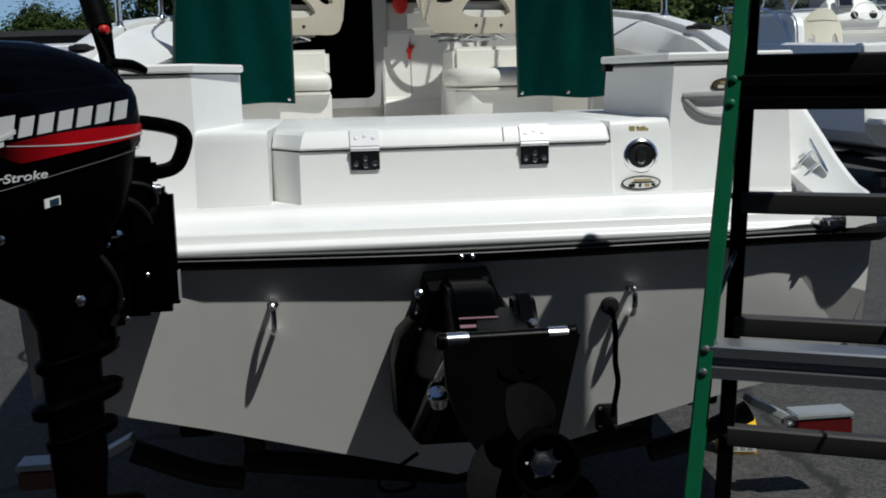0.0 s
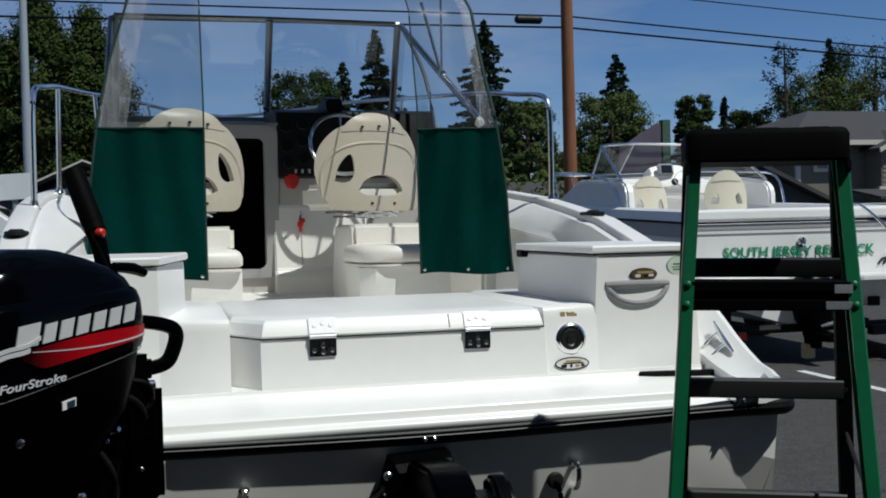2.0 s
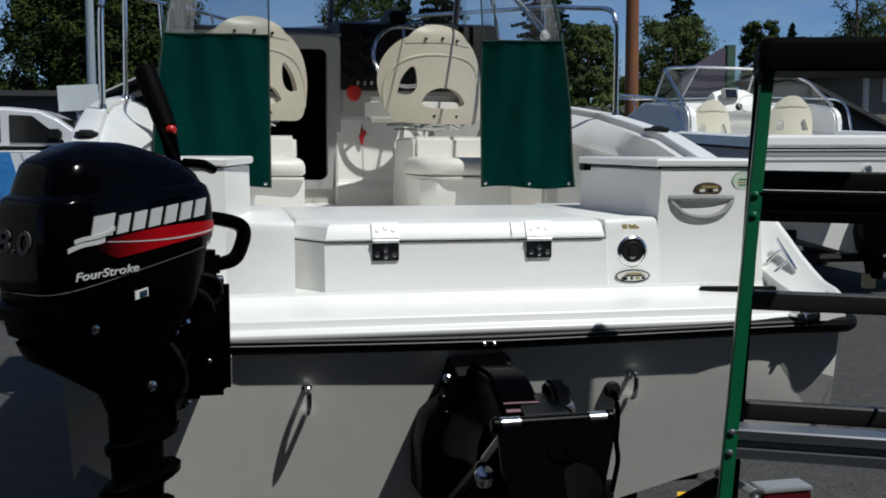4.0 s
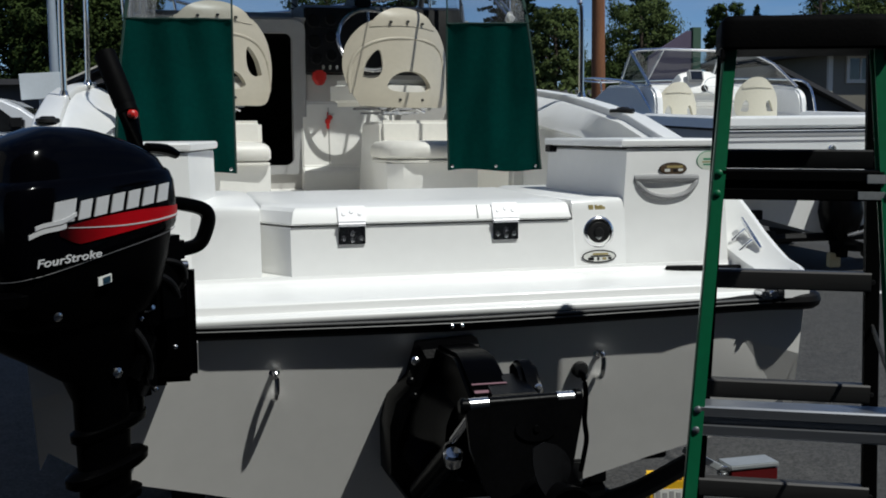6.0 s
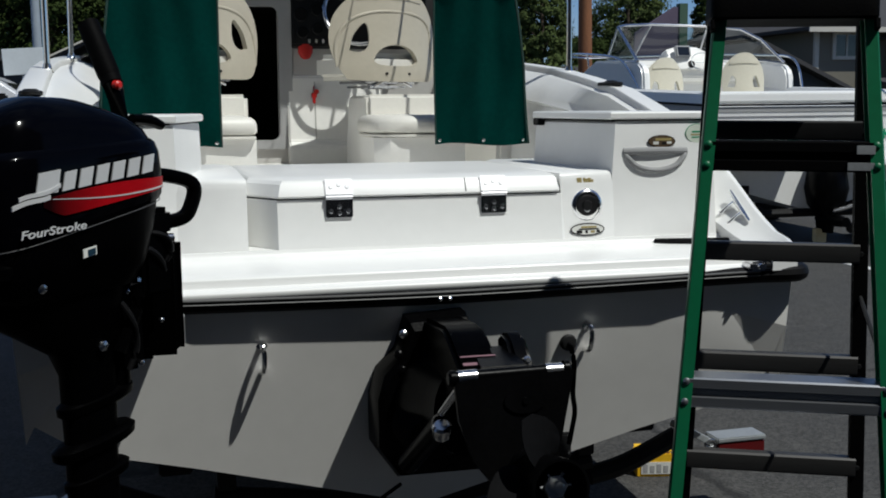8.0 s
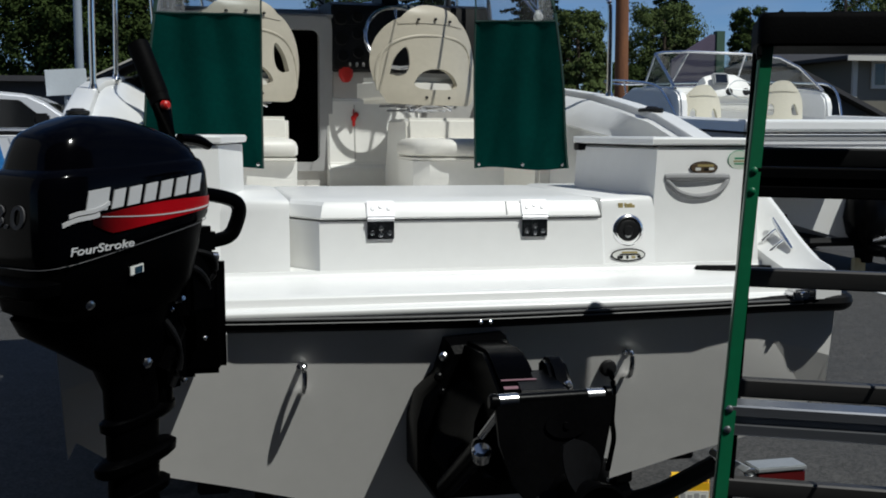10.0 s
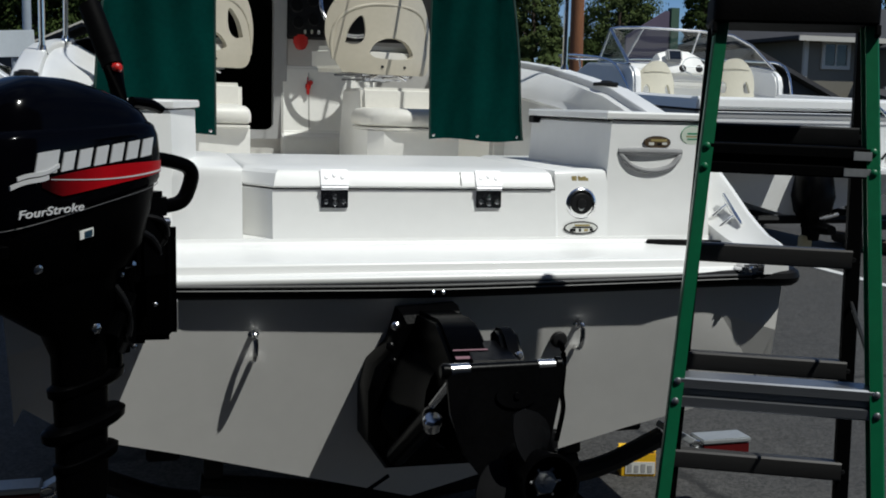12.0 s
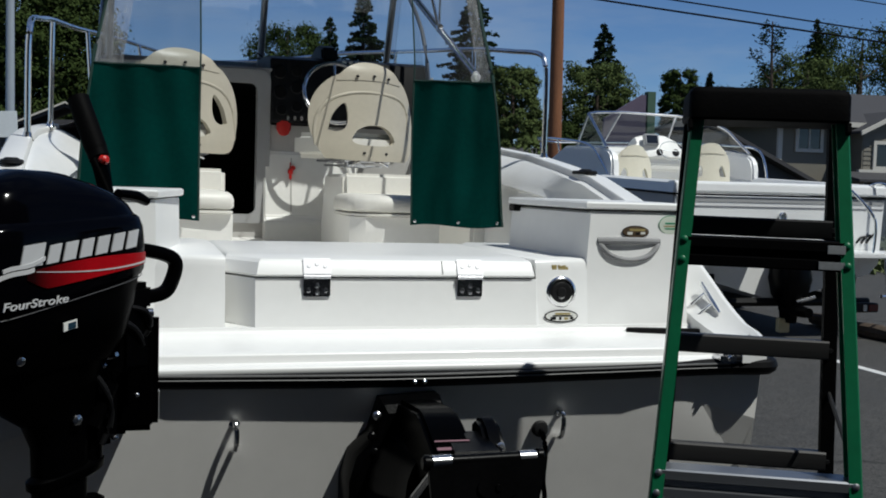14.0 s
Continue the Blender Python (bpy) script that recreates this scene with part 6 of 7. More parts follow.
# ---- trailer under the boat ----
trailer = thing("boat_trailer", pose(0.266, 3.2, 0, 0, 0, 2.0) @ Matrix.Translation((0, -3.2, 0)), "black painted boat trailer with red tail lamps", "trailer", base=(0, 5.0, 0))
for s in (1, -1):
    bm = bmesh.new()
    prism(bm, [(3.35, 0.30), (3.35, 0.38), (8.2, 0.46), (10.6, 0.50), (10.6, 0.42), (8.2, 0.38)], "x", s * 0.62 - 0.03, s * 0.62 + 0.03, 0.004)
    part("frame_rail", bm, TRAILER, trailer)
    bm = bmesh.new()
    prism(bm, [(3.25, 0.40), (3.25, 0.44), (6.8, 0.52), (6.8, 0.48)], "x", s * 0.78 - 0.05, s * 0.78 + 0.05, 0.006)
    part("bunk", bm, FABRIC_DARK, trailer, "carpeted bunk")
    # tail lamp on a bracket
    bm = bmesh.new()
    tube(bm, [(s * 0.66, 3.42, 0.20), (s * 0.80, 3.42, 0.23), (s * 1.00, 3.42, 0.315)], 0.036, 10, 4)
    part("stern_cross_arm", bm, TRAILER, trailer)
    bm = bmesh.new()
    g = bmesh.new()
    box(g, -0.085, 0.085, -0.035, 0.035, -0.012, 0.012, 0.003)
    merge(bm, g, pose(s * 1.07, 3.42, 0.318, 0, s * 28, 0))
    part("lamp_bracket", bm, GALV, trailer, "galvanised lamp bracket")
    bm = bmesh.new()
    tube(bm, [(s * (1.125 + 0.022 * math.cos(q)), 3.385, 0.283 + 0.014 * math.sin(q)) for q in (2 * math.pi * k / 16 for k in range(17))], 0.006, 8)
    part("bracket_ring", bm, STEEL, trailer)
    bm = bmesh.new()
    box(bm, s * 1.245 - 0.10, s * 1.245 + 0.10, 3.37, 3.47, 0.286, 0.304, 0.004)
    lamp = part("tail_lamp", bm, GALV, trailer, "tail lamp with a red lens")
    bm = bmesh.new()
    box(bm, s * 1.245 - 0.098, s * 1.245 + 0.098, 3.375, 3.46, 0.222, 0.285, 0.006)
    part("lamp_lens", bm, LAMP_RED, lamp, "dark red lens")
    # wheel and mudguard
    bm = bmesh.new()
    turned(bm, (s * 1.02, 5.6, 0.31), (s, 0, 0), ((-0.09, 0.20), (-0.085, 0.29), (-0.05, 0.31), (0.05, 0.31), (0.085, 0.29), (0.09, 0.20)), 36)
    wh = part("wheel", bm, TYRE, trailer)
    bm = bmesh.new()
    turned(bm, (s * 1.02, 5.6, 0.31), (s, 0, 0), ((-0.06, 0.20), (0.06, 0.20), (0.075, 0.18), (0.05, 0.07), (0.085, 0.05), (0.09, 0.02)), 28)
    part("rim", bm, GALV, wh, "galvanised rim")
    bm = bmesh.new()
    prism(bm, [(5.18, 0.42), (5.28, 0.64), (5.45, 0.68), (5.75, 0.68), (5.92, 0.64), (6.02, 0.42), (6.0, 0.42), (5.90, 0.62), (5.75, 0.66), (5.45, 0.66), (5.30, 0.62), (5.20, 0.42)], "x", s * 1.02 - 0.11, s * 1.02 + 0.11, 0.003)
    part("mudguard", bm, TRAILER, trailer)
for y in (3.42, 5.6, 7.4):
    bm = bmesh.new()
    tube(bm, [(-0.98 if y == 5.6 else -0.66, y, 0.33 if y == 5.6 else 0.26), (0, y, 0.33 if y == 5.6 else 0.17), (0.98 if y == 5.6 else 0.66, y, 0.33 if y == 5.6 else 0.26)], 0.036, 10)
    part("cross_member", bm, TRAILER, trailer)
bm = bmesh.new()
tube(bm, [(0, 3.42, 0.18), (0, 7.4, 0.30), (0, 11.2, 0.45)], 0.05, 8)
part("tongue", bm, TRAILER, trailer)
bm = bmesh.new()
tube(bm, [(0, 10.6, 0.45), (0, 10.6, 0.0)], 0.03, 10)
part("jockey_leg", bm, GALV, trailer)
# keel rollers that carry the hull
for y in (3.42, 5.2, 7.0):
    bm = bmesh.new()
    turned(bm, (-0.06, y, 0.235), (1, 0, 0), ((0, 0.03), (0.04, 0.02), (0.06, 0.016), (0.08, 0.02), (0.12, 0.03)), 16)
    part("keel_roller", bm, RUBBER, trailer)

# yellow carton on the asphalt under the stern
carton = thing("yellow_carton", pose(1.385, 3.95, 0, 0, 0, -12), "yellow cardboard carton with a white printed label", "carton")
bm = bmesh.new()
box(bm, -0.068, 0.075, -0.05, 0.05, 0.0, 0.098, 0.003)
part("carton_body", bm, YELLOW, carton)
bm = bmesh.new()
box(bm, -0.05, 0.072, -0.053, -0.0505, 0.012, 0.062)
lb = part("carton_label", bm, DECAL_WHITE, carton, "white printed label", smooth=False)
for k in range(4):
    bm = bmesh.new()
    box(bm, -0.042 + 0.028 * k, -0.024 + 0.028 * k, -0.0545, -0.053, 0.02, 0.054 - 0.006 * (k % 2))
    part("print_bar", bm, GEL_GRAY, lb, smooth=False)
bm = bmesh.new()
g = bmesh.new()
box(g, -0.074, 0.074, 0, 0.05, -0.001, 0.001)
merge(bm, g, pose(0, -0.05, 0.106, 24))
part("carton_flap", bm, YELLOW, carton, smooth=False)


# ---- neighbouring boat on its trailer ----
FAR = Matrix.Translation((6.02, 10.2, 0))
far = thing("cruiser_boat", FAR, "white fibreglass runabout with green lettering on its transom", "boat", base=(0, 0, 0.3))


def far_beam(y):
    return float(np.interp(y, [0, 2, 4, 5.2, 6.2, 6.8], [1.25, 1.29, 1.22, 0.95, 0.5, 0.06]))


bm = bmesh.new()
rings = []
for y in (0.0, 1.0, 2.2, 3.4, 4.6, 5.6, 6.3, 6.8):
    b = far_beam(y)
    lift = max(0, (y - 3) / 3.8) ** 2
    rings.append([(b, y, 1.46 + y * 0.03), (b * 0.97, y + 0.0, 0.78 + lift * 0.5), (b * 0.88, y, 0.66 + lift * 0.5), (0, y, 0.36 + lift * 0.8), (-b * 0.88, y, 0.66 + lift * 0.5), (-b * 0.97, y, 0.78 + lift * 0.5), (-b, y, 1.46 + y * 0.03), (0, y, 1.46 + y * 0.03)])
loft(bm, rings)
part("hull", bm, GEL, far, angle=25)
# gunwale moulding, with a dark band below it along the side
for s in (1, -1):
    bm = bmesh.new()
    rings = []
    for y in (0.0, 1.0, 2.2, 3.4, 4.6, 5.6, 6.3, 6.8):
        b, z = far_beam(y), 1.50 + y * 0.03
        rings.append([(s * (b + 0.03), y, z), (s * (b + 0.015), y, z + 0.10), (s * (b - 0.03), y, z + 0.125), (s * (b - 0.16), y, z + 0.12), (s * (b - 0.2), y, z + 0.06), (s * (b - 0.2), y, z)])
    loft(bm, rings)
    part("gunwale", bm, GEL, far, angle=30)
    bm = bmesh.new()
    rings = []
    for y in (0.02, 1.0, 2.2, 3.4, 4.6, 5.6, 6.3):
        b, z = far_beam(y), 1.46 + y * 0.03
        rings.append([(s * (b + 0.012), y, z + 0.04), (s * (b + 0.012), y, z - 0.13), (s * (b - 0.02), y, z - 0.13), (s * (b - 0.02), y, z + 0.04)])
    loft(bm, rings)
    part("side_band", bm, GEL_GRAY, far, "grey band along the topsides")
    bm = bmesh.new()
    tube(bm, [(s * (far_beam(y) + 0.022), y, 1.488 + y * 0.03) for y in (0.0, 1.0, 2.2, 3.4, 4.6, 5.6, 6.3)], 0.014, 6)
    part("side_strake", bm, RUBBER, far)
bm = bmesh.new()
prism(bm, [(-0.02, 1.50), (-0.035, 1.52), (-0.025, 1.60), (0.02, 1.625), (0.16, 1.62), (0.2, 1.56), (0.2, 1.50)], "x", -1.26, 1.26, 0.006)
part("transom_moulding", bm, GEL, far)
bm = bmesh.new()
box(bm, -1.27, 1.27, -0.022, 0.02, 1.475, 1.497, 0.004)
part("rubbing_strake", bm, RUBBER, far, "black rubbing strake")
for z, h in ((1.44, 0.028), (1.365, 0.007)):
    bm = bmesh.new()
    box(bm, -1.235, 1.235, -0.006, 0.01, z - h, z + h)
    part("transom_stripe", bm, STRIPE_GREY if h < 0.02 else GEL_GRAY, far, "grey transom stripe", smooth=False)
lettering("boat_name", "SOUTH JERSEY REDNECK", 0.15, pose(-0.91, -0.012, 1.12, 90, 0, 0), DECAL_GREEN, far, "green painted boat name", 0.003, 0.05, 1.78)
bm = bmesh.new()
turned(bm, (0.0, -0.005, 1.27), (0, -1, 0), ((0, 0.05), (0.02, 0.05), (0.03, 0.04), (0.02, 0.03)), 20)
part("fuel_filler", bm, CHROME, far, "chrome fuel filler")
bm = bmesh.new()
box(bm, 0.80, 0.88, -0.008, 0.0, 1.545, 1.575, 0.003)
part("registration_plate", bm, STEEL, far)
bm = bmesh.new()
for a in (0, 0.06, 0.12):
    tube(bm, [(0.92 + a, -0.008, 1.0), (0.97 + a, -0.008, 1.06), (1.03 + a, -0.008, 1.07 + a * 0.3)], 0.012, 6)
part("wheat_emblem", bm, DASH, far, "black plant-like emblem")
# swim platform with hoops and a folding ladder
bm = bmesh.new()
prism(bm, [(0.32, 0.0), (0.32, -0.42), (0.40, -0.48), (1.42, -0.48), (1.48, -0.42), (1.48, 0.0)], "z", 0.86, 0.92, 0.012)
part("swim_platform", bm, GEL, far, "white swim platform")
bm = bmesh.new()
prism(bm, [(-1.2, 0.0), (-1.2, -0.3), (-1.1, -0.36), (-0.4, -0.36), (-0.32, -0.3), (-0.32, 0.0)], "z", 0.86, 0.92, 0.012)
part("swim_platform", bm, GEL, far)
for x in (0.52, 1.06):
    bm = bmesh.new()
    tube(bm, [(x, 0.08, 1.57), (x + 0.04, -0.02, 1.64), (x + 0.13, -0.14, 1.62), (x + 0.28, -0.34, 1.38), (x + 0.34, -0.40, 1.22), (x + 0.33, -0.40, 0.92)], 0.016, 8, 4)
    part("boarding_hoop", bm, CHROME, far, "bright chrome boarding hoop")
bm = bmesh.new()
for x in (0.95, 1.33):
    tube(bm, [(x, -0.46, 0.90), (x + 0.02, -0.50, 0.48)], 0.012, 8)
tube(bm, [(0.90, -0.50, 0.47), (1.42, -0.50, 0.47)], 0.022, 8)
part("boarding_ladder", bm, CHROME, far, "chrome folding boarding ladder")
# outdrive
bm = bmesh.new()
loft(bm, [superellipse(0.05, -0.12, hx, hy, z, 3, 20) for z, hx, hy in ((0.95, 0.10, 0.10), (0.88, 0.17, 0.16), (0.62, 0.20, 0.22), (0.45, 0.16, 0.2), (0.32, 0.06, 0.14), (0.16, 0.05, 0.12))])
od = part("outdrive", bm, DRIVE, far, "black outdrive", angle=50)
bm = bmesh.new()
turned(bm, (0.05, 0.0, 0.30), (0, -1, 0), ((0, 0.05), (0.1, 0.07), (0.4, 0.06), (0.5, 0.05)), 16)
part("gearcase", bm, DRIVE, od)
bm = bmesh.new()
tube(bm, [(0.0, -0.34, 0.40), (0.12, -0.36, 0.43), (0.2, -0.36, 0.45)], 0.022, 8)
part("trim_ram", bm, STEEL, od)
# cockpit floor, console, windscreen
bm = bmesh.new()
box(bm, -1.15, 1.15, 0.1, 3.4, 1.05, 1.10)
part("cockpit_sole", bm, GEL_LINER, far)
for s in (1, -1):
    bm = bmesh.new()
    a = 1.75 if s < 0 else 2.45
    prism(bm, [(a, 1.60), (a + 0.02, 1.82), (a + 0.07, 1.93), (a + 0.16, 1.985), (a + 0.3, 2.0), (3.3, 2.06), (4.0, 1.86), (4.2, 1.66)], "x", s * 1.14 - 0.05, s * 1.14 + 0.05, 0.025)
    part("cockpit_wing", bm, GEL, far, "white moulded cockpit side")
bm = bmesh.new()
rings = []
for y, z, k in ((3.3, 1.86, 1.0), (4.2, 1.84, 0.9), (5.4, 1.80, 0.6), (6.4, 1.76, 0.2)):
    b = far_beam(y) * 0.97
    rings.append([(b, y, 1.58 + y * 0.03), (b * 0.8, y, z), (0, y, z + 0.04), (-b * 0.8, y, z), (-b, y, 1.58 + y * 0.03)])
loft(bm, rings, cap=True)
part("foredeck", bm, GEL, far, angle=30)
bm = bmesh.new()
prism(bm, [(3.32, 1.1), (3.30, 1.78), (3.12, 1.84), (3.16, 2.00), (3.34, 2.07), (3.6, 1.98), (3.6, 1.1)], "x", -1.05, 1.05, 0.02)
con = part("dashboard", bm, GEL_LINER, far, "cream moulded dashboard")
bm = bmesh.new()
rings = []
for x, h in ((-0.30, 0.02), (-0.24, 0.14), (-0.05, 0.19), (0.2, 0.17), (0.36, 0.10), (0.42, 0.0)):
    rings.append([(x, 3.08, 1.95), (x, 3.13, 2.03 + h * 0.7), (x, 3.22, 2.06 + h), (x, 3.34, 2.05 + h * 0.8), (x, 3.36, 1.95)])
loft(bm, rings)
part("helm_pod", bm, GEL_LINER, con, angle=40)
for x in (0.19, 0.43):
    bm = bmesh.new()
    turned(bm, (x - 0.12, 3.10, 2.01), (0, -1, 0.3), ((-0.03, 0.05), (0.006, 0.05), (0.010, 0.042)), 18)
    part("instrument", bm, DASH, con)
bm = bmesh.new()
g = bmesh.new()
box(g, -0.12, 0.12, -0.03, 0.03, -0.08, 0.08, 0.02)
merge(bm, g, pose(-0.06, 3.10, 2.17, -15, 0, 8))
plotter = part("chart_plotter", bm, GEL_GRAY, far, "grey chart plotter with a dark screen")
bm = bmesh.new()
g = bmesh.new()
box(g, -0.085, 0.085, -0.034, -0.031, -0.055, 0.055)
merge(bm, g, pose(-0.06, 3.10, 2.17, -15, 0, 8))
part("screen", bm, HOUSE_GLASS, plotter, smooth=False)
bm = bmesh.new()
C2, e2 = Vector((0.17, 2.93, 2.03)), Vector((0, 0.5, 0.87))
tube(bm, [C2 + Vector((math.cos(q), 0, 0)) * 0.18 + e2 * math.sin(q) * 0.14 for q in (2 * math.pi * k / 28 for k in range(29))], 0.006, 8)
tube(bm, [C2 - Vector((0.135, 0, 0)), C2 + Vector((0.135, 0, 0))], 0.006, 6)
part("steering_wheel", bm, GALV, far, "thin steel steering wheel")
scr_b = [(-1.16, 1.98, 2.0), (-1.15, 3.0, 2.05), (-0.95, 3.45, 2.08), (-0.5, 3.7, 2.09), (0.45, 3.7, 2.09), (0.92, 3.45, 2.08), (1.14, 3.1, 2.05), (1.15, 2.65, 2.0)]
scr_t = [(-1.165, 1.99, 2.01), (-1.08, 2.8, 2.46), (-0.86, 3.1, 2.50), (-0.42, 3.28, 2.53), (0.38, 3.28, 2.51), (0.78, 3.12, 2.46), (0.98, 2.95, 2.32), (1.155, 2.66, 2.01)]
bm = bmesh.new()
tube(bm, scr_t, 0.018, 8)
tube(bm, scr_b, 0.014, 8)
ws = part("windscreen", bm, STEEL, far, "wraparound windscreen with a bright frame")
for i in range(7):
    bm = bmesh.new()
    vs = [bm.verts.new(p) for p in (scr_b[i], scr_b[i + 1], scr_t[i + 1], scr_t[i])]
    bm.faces.new(vs)
    ob = part("pane", bm, TINT, ws, "smoked windscreen pane", smooth=False)
    ob.visible_shadow = False
    if i in (1, 3, 4):
        bm = bmesh.new()
        tube(bm, [scr_b[i], scr_t[i]], 0.014, 6)
        part("post", bm, STEEL, ws)
bm = bmesh.new()
tube(bm, [(-1.16, 1.85, 1.62), (-1.20, 2.0, 1.80), (-1.24, 2.35, 2.04), (-1.22, 3.3, 2.14), (-1.05, 4.6, 2.2), (-0.5, 6.2, 2.24), (0, 6.7, 2.24), (0.5, 6.2, 2.24), (1.05, 4.6, 2.2), (1.25, 3.4, 2.14), (1.26, 2.6, 2.05), (1.22, 2.3, 1.62)], 0.016, 8, 5)
fr = part("bow_rail", bm, CHROME, far, "bright chrome bow rail")
for s in (1, -1):
    for y, x in ((3.6, 1.2), (5.0, 0.93)):
        bm = bmesh.new()
        tube(bm, [(s * (x - 0.08), y, 1.70), (s * x * 0.97, y + 0.05, 2.16)], 0.012, 8)
        part("stanchion", bm, CHROME, fr)


def bucket(m, mirror):
    """Small cream bucket seat seen from behind."""
    st = thing("bucket_seat", m, "cream moulded bucket seat in the neighbouring boat", "seat", group="runabout seats")
    out = [(p.x, p.z) for p in smooth_path([(x, 0, z) for x, z in ((-0.22, 0.0), (-0.27, 0.12), (-0.27, 0.28), (-0.22, 0.40), (-0.13, 0.49), (0, 0.52), (0.13, 0.49), (0.22, 0.40), (0.27, 0.28), (0.27, 0.12), (0.22, 0.0), (-0.22, 0.0))], 3)[:-1]]
    hole = [(p.x, p.z) for p in smooth_path([(x, 0, z) for x, z in ((-0.21, 0.12), (-0.16, 0.25), (-0.11, 0.22), (-0.12, 0.12), (-0.21, 0.12))], 3)[:-1]]
    part("shell", pierced_panel(out, [hole, [(-x, z) for x, z in hole]], 0.03, lambda x, z: 0.9 * x * x + 0.1 * z, 0.08), BUCKET, st, angle=50)
    bm = bmesh.new()
    cap = [(p.x, p.z) for p in smooth_path([(x, 0, z) for x, z in ((-0.18, 0.40), (-0.17, 0.44), (-0.10, 0.515), (0, 0.535), (0.10, 0.515), (0.17, 0.44), (0.18, 0.40), (0, 0.41), (-0.18, 0.40))], 3)[:-1]]
    merge(bm, pierced_panel(cap, [], 0.06, lambda x, z: 0.9 * x * x + 0.1 * z - 0.012, 0.08))
    part("head_bolster", bm, BUCKET, st)
    bm = bmesh.new()
    box(bm, -0.22, 0.22, 0.05, 0.45, -0.06, 0.06, 0.03)
    part("squab", bm, BUCKET, st)
    bm = bmesh.new()
    turned(bm, (0, 0.25, -0.45), (0, 0, 1), ((0, 0.12), (0.03, 0.12), (0.04, 0.05), (0.40, 0.05)), 16)
    part("pedestal", bm, STEEL, st)
    return st


bucket(FAR @ pose(-0.74, 2.05, 1.52, 0, 0, 8), 1)
bucket(FAR @ pose(0.28, 2.05, 1.58, 0, 0, -6), -1)
# its trailer
ft = thing("neighbour_trailer", FAR, "black boat trailer with a red and white lamp", "trailer", base=(0, 2, 0))
for s in (1, -1):
    bm = bmesh.new()
    box(bm, s * 0.7 - 0.035, s * 0.7 + 0.035, -0.1, 6.6, 0.36, 0.44, 0.005)
    part("frame_rail", bm, TRAILER, ft)
    bm = bmesh.new()
    box(bm, s * 0.85 - 0.06, s * 0.85 + 0.06, -0.05, 4.0, 0.56, 0.66, 0.005)
    part("bunk", bm, FABRIC_DARK, ft)
    for y in (0.3, 3.6):
        bm = bmesh.new()
        box(bm, s * 0.78 - 0.03, s * 0.78 + 0.10, y - 0.04, y + 0.04, 0.40, 0.57, 0.004)
        part("bunk_post", bm, TRAILER, ft)
    bm = bmesh.new()
    turned(bm, (s * 1.0, 2.6, 0.33), (s, 0, 0), ((-0.1, 0.2), (-0.09, 0.31), (-0.05, 0.33), (0.05, 0.33), (0.09, 0.31), (0.1, 0.2)), 28)
    wl2 = part("wheel", bm, TYRE, ft)
    bm = bmesh.new()
    turned(bm, (s * 1.0, 2.6, 0.33), (s, 0, 0), ((-0.06, 0.2), (0.08, 0.2), (0.06, 0.08), (0.1, 0.05)), 20)
    part("rim", bm, GALV, wl2)
    bm = bmesh.new()
    box(bm, s * 0.93 - 0.20, s * 0.93 + 0.20, -0.16, -0.06, 0.26, 0.36, 0.01)
    lm = part("tail_lamp", bm, DASH, ft, "tail lamp with red and white lenses")
    bm = bmesh.new()
    box(bm, s * 0.93 + 0.07, s * 0.93 + 0.19, -0.168, -0.158, 0.275, 0.345, 0.004)
    part("red_lens", bm, LAMP_RED, lm)
    bm = bmesh.new()
    box(bm, s * 0.93 + 0.005, s * 0.93 + 0.05, -0.168, -0.158, 0.275, 0.345, 0.004)
    part("white_lens", bm, DECAL_WHITE, lm)
for y in (0.0, 2.6, 5.5):
    bm = bmesh.new()
    tube(bm, [(-1.1, y, 0.36), (1.1, y, 0.36)], 0.045, 8)
    part("cross_member", bm, TRAILER, ft)
bm = bmesh.new()
box(bm, -0.06, 0.06, -0.15, -0.06, 0.05, 0.20, 0.01)
part("step_pad", bm, PAD_PALE, ft, "pale yellow pad")

# ---- parked vehicle, side on ----
suv = thing("sport_utility_vehicle", pose(-5.0, 16.6, 0), "white sport utility vehicle with a blue graphic wrap", "car")
bm = bmesh.new()
prof = [(-2.4, 0.55), (-2.42, 1.3), (-2.35, 1.5), (2.2, 1.46), (2.45, 1.42), (3.3, 1.30), (3.42, 1.1), (3.42, 0.55), (2.95, 0.45), (-2.1, 0.45)]
prism(bm, prof, "y", 0, 1.9, 0.05, 3)
body = part("body", bm, CAR_WHITE, suv)
bm = bmesh.new()
cab = [(-2.35, 1.47), (-2.25, 1.95), (-2.1, 2.04), (1.45, 2.06), (1.9, 2.02), (2.15, 1.90), (2.78, 1.45)]
prism(bm, cab, "y", 0.12, 1.78, 0.05, 3)
part("cabin", bm, CAR_WHITE, suv)
for pl, nm in (([(-2.0, 1.54), (-2.0, 1.92), (-0.55, 1.94), (-0.55, 1.54)], "rear_window"), ([(-0.40, 1.54), (-0.40, 1.94), (1.36, 1.95), (1.36, 1.54)], "door_window"), ([(1.48, 1.54), (1.48, 1.945), (1.80, 1.93), (2.20, 1.60), (2.24, 1.54)], "front_window")):
    bm = bmesh.new()
    prism(bm, pl, "y", 0.10, 0.13, 0.012)
    part(nm, bm, HOUSE_GLASS, suv, "dark tinted window")
bm = bmesh.new()
vs = [bm.verts.new(p) for p in ((2.18, 0.2, 1.90), (2.74, 0.16, 1.50), (2.74, 1.74, 1.50), (2.18, 1.70, 1.90))]
bm.faces.new(vs)
bmesh.ops.solidify(bm, geom=bm.faces[:], thickness=-0.03)
part("windscreen", bm, HOUSE_GLASS, suv, "dark windscreen")
bm = bmesh.new()
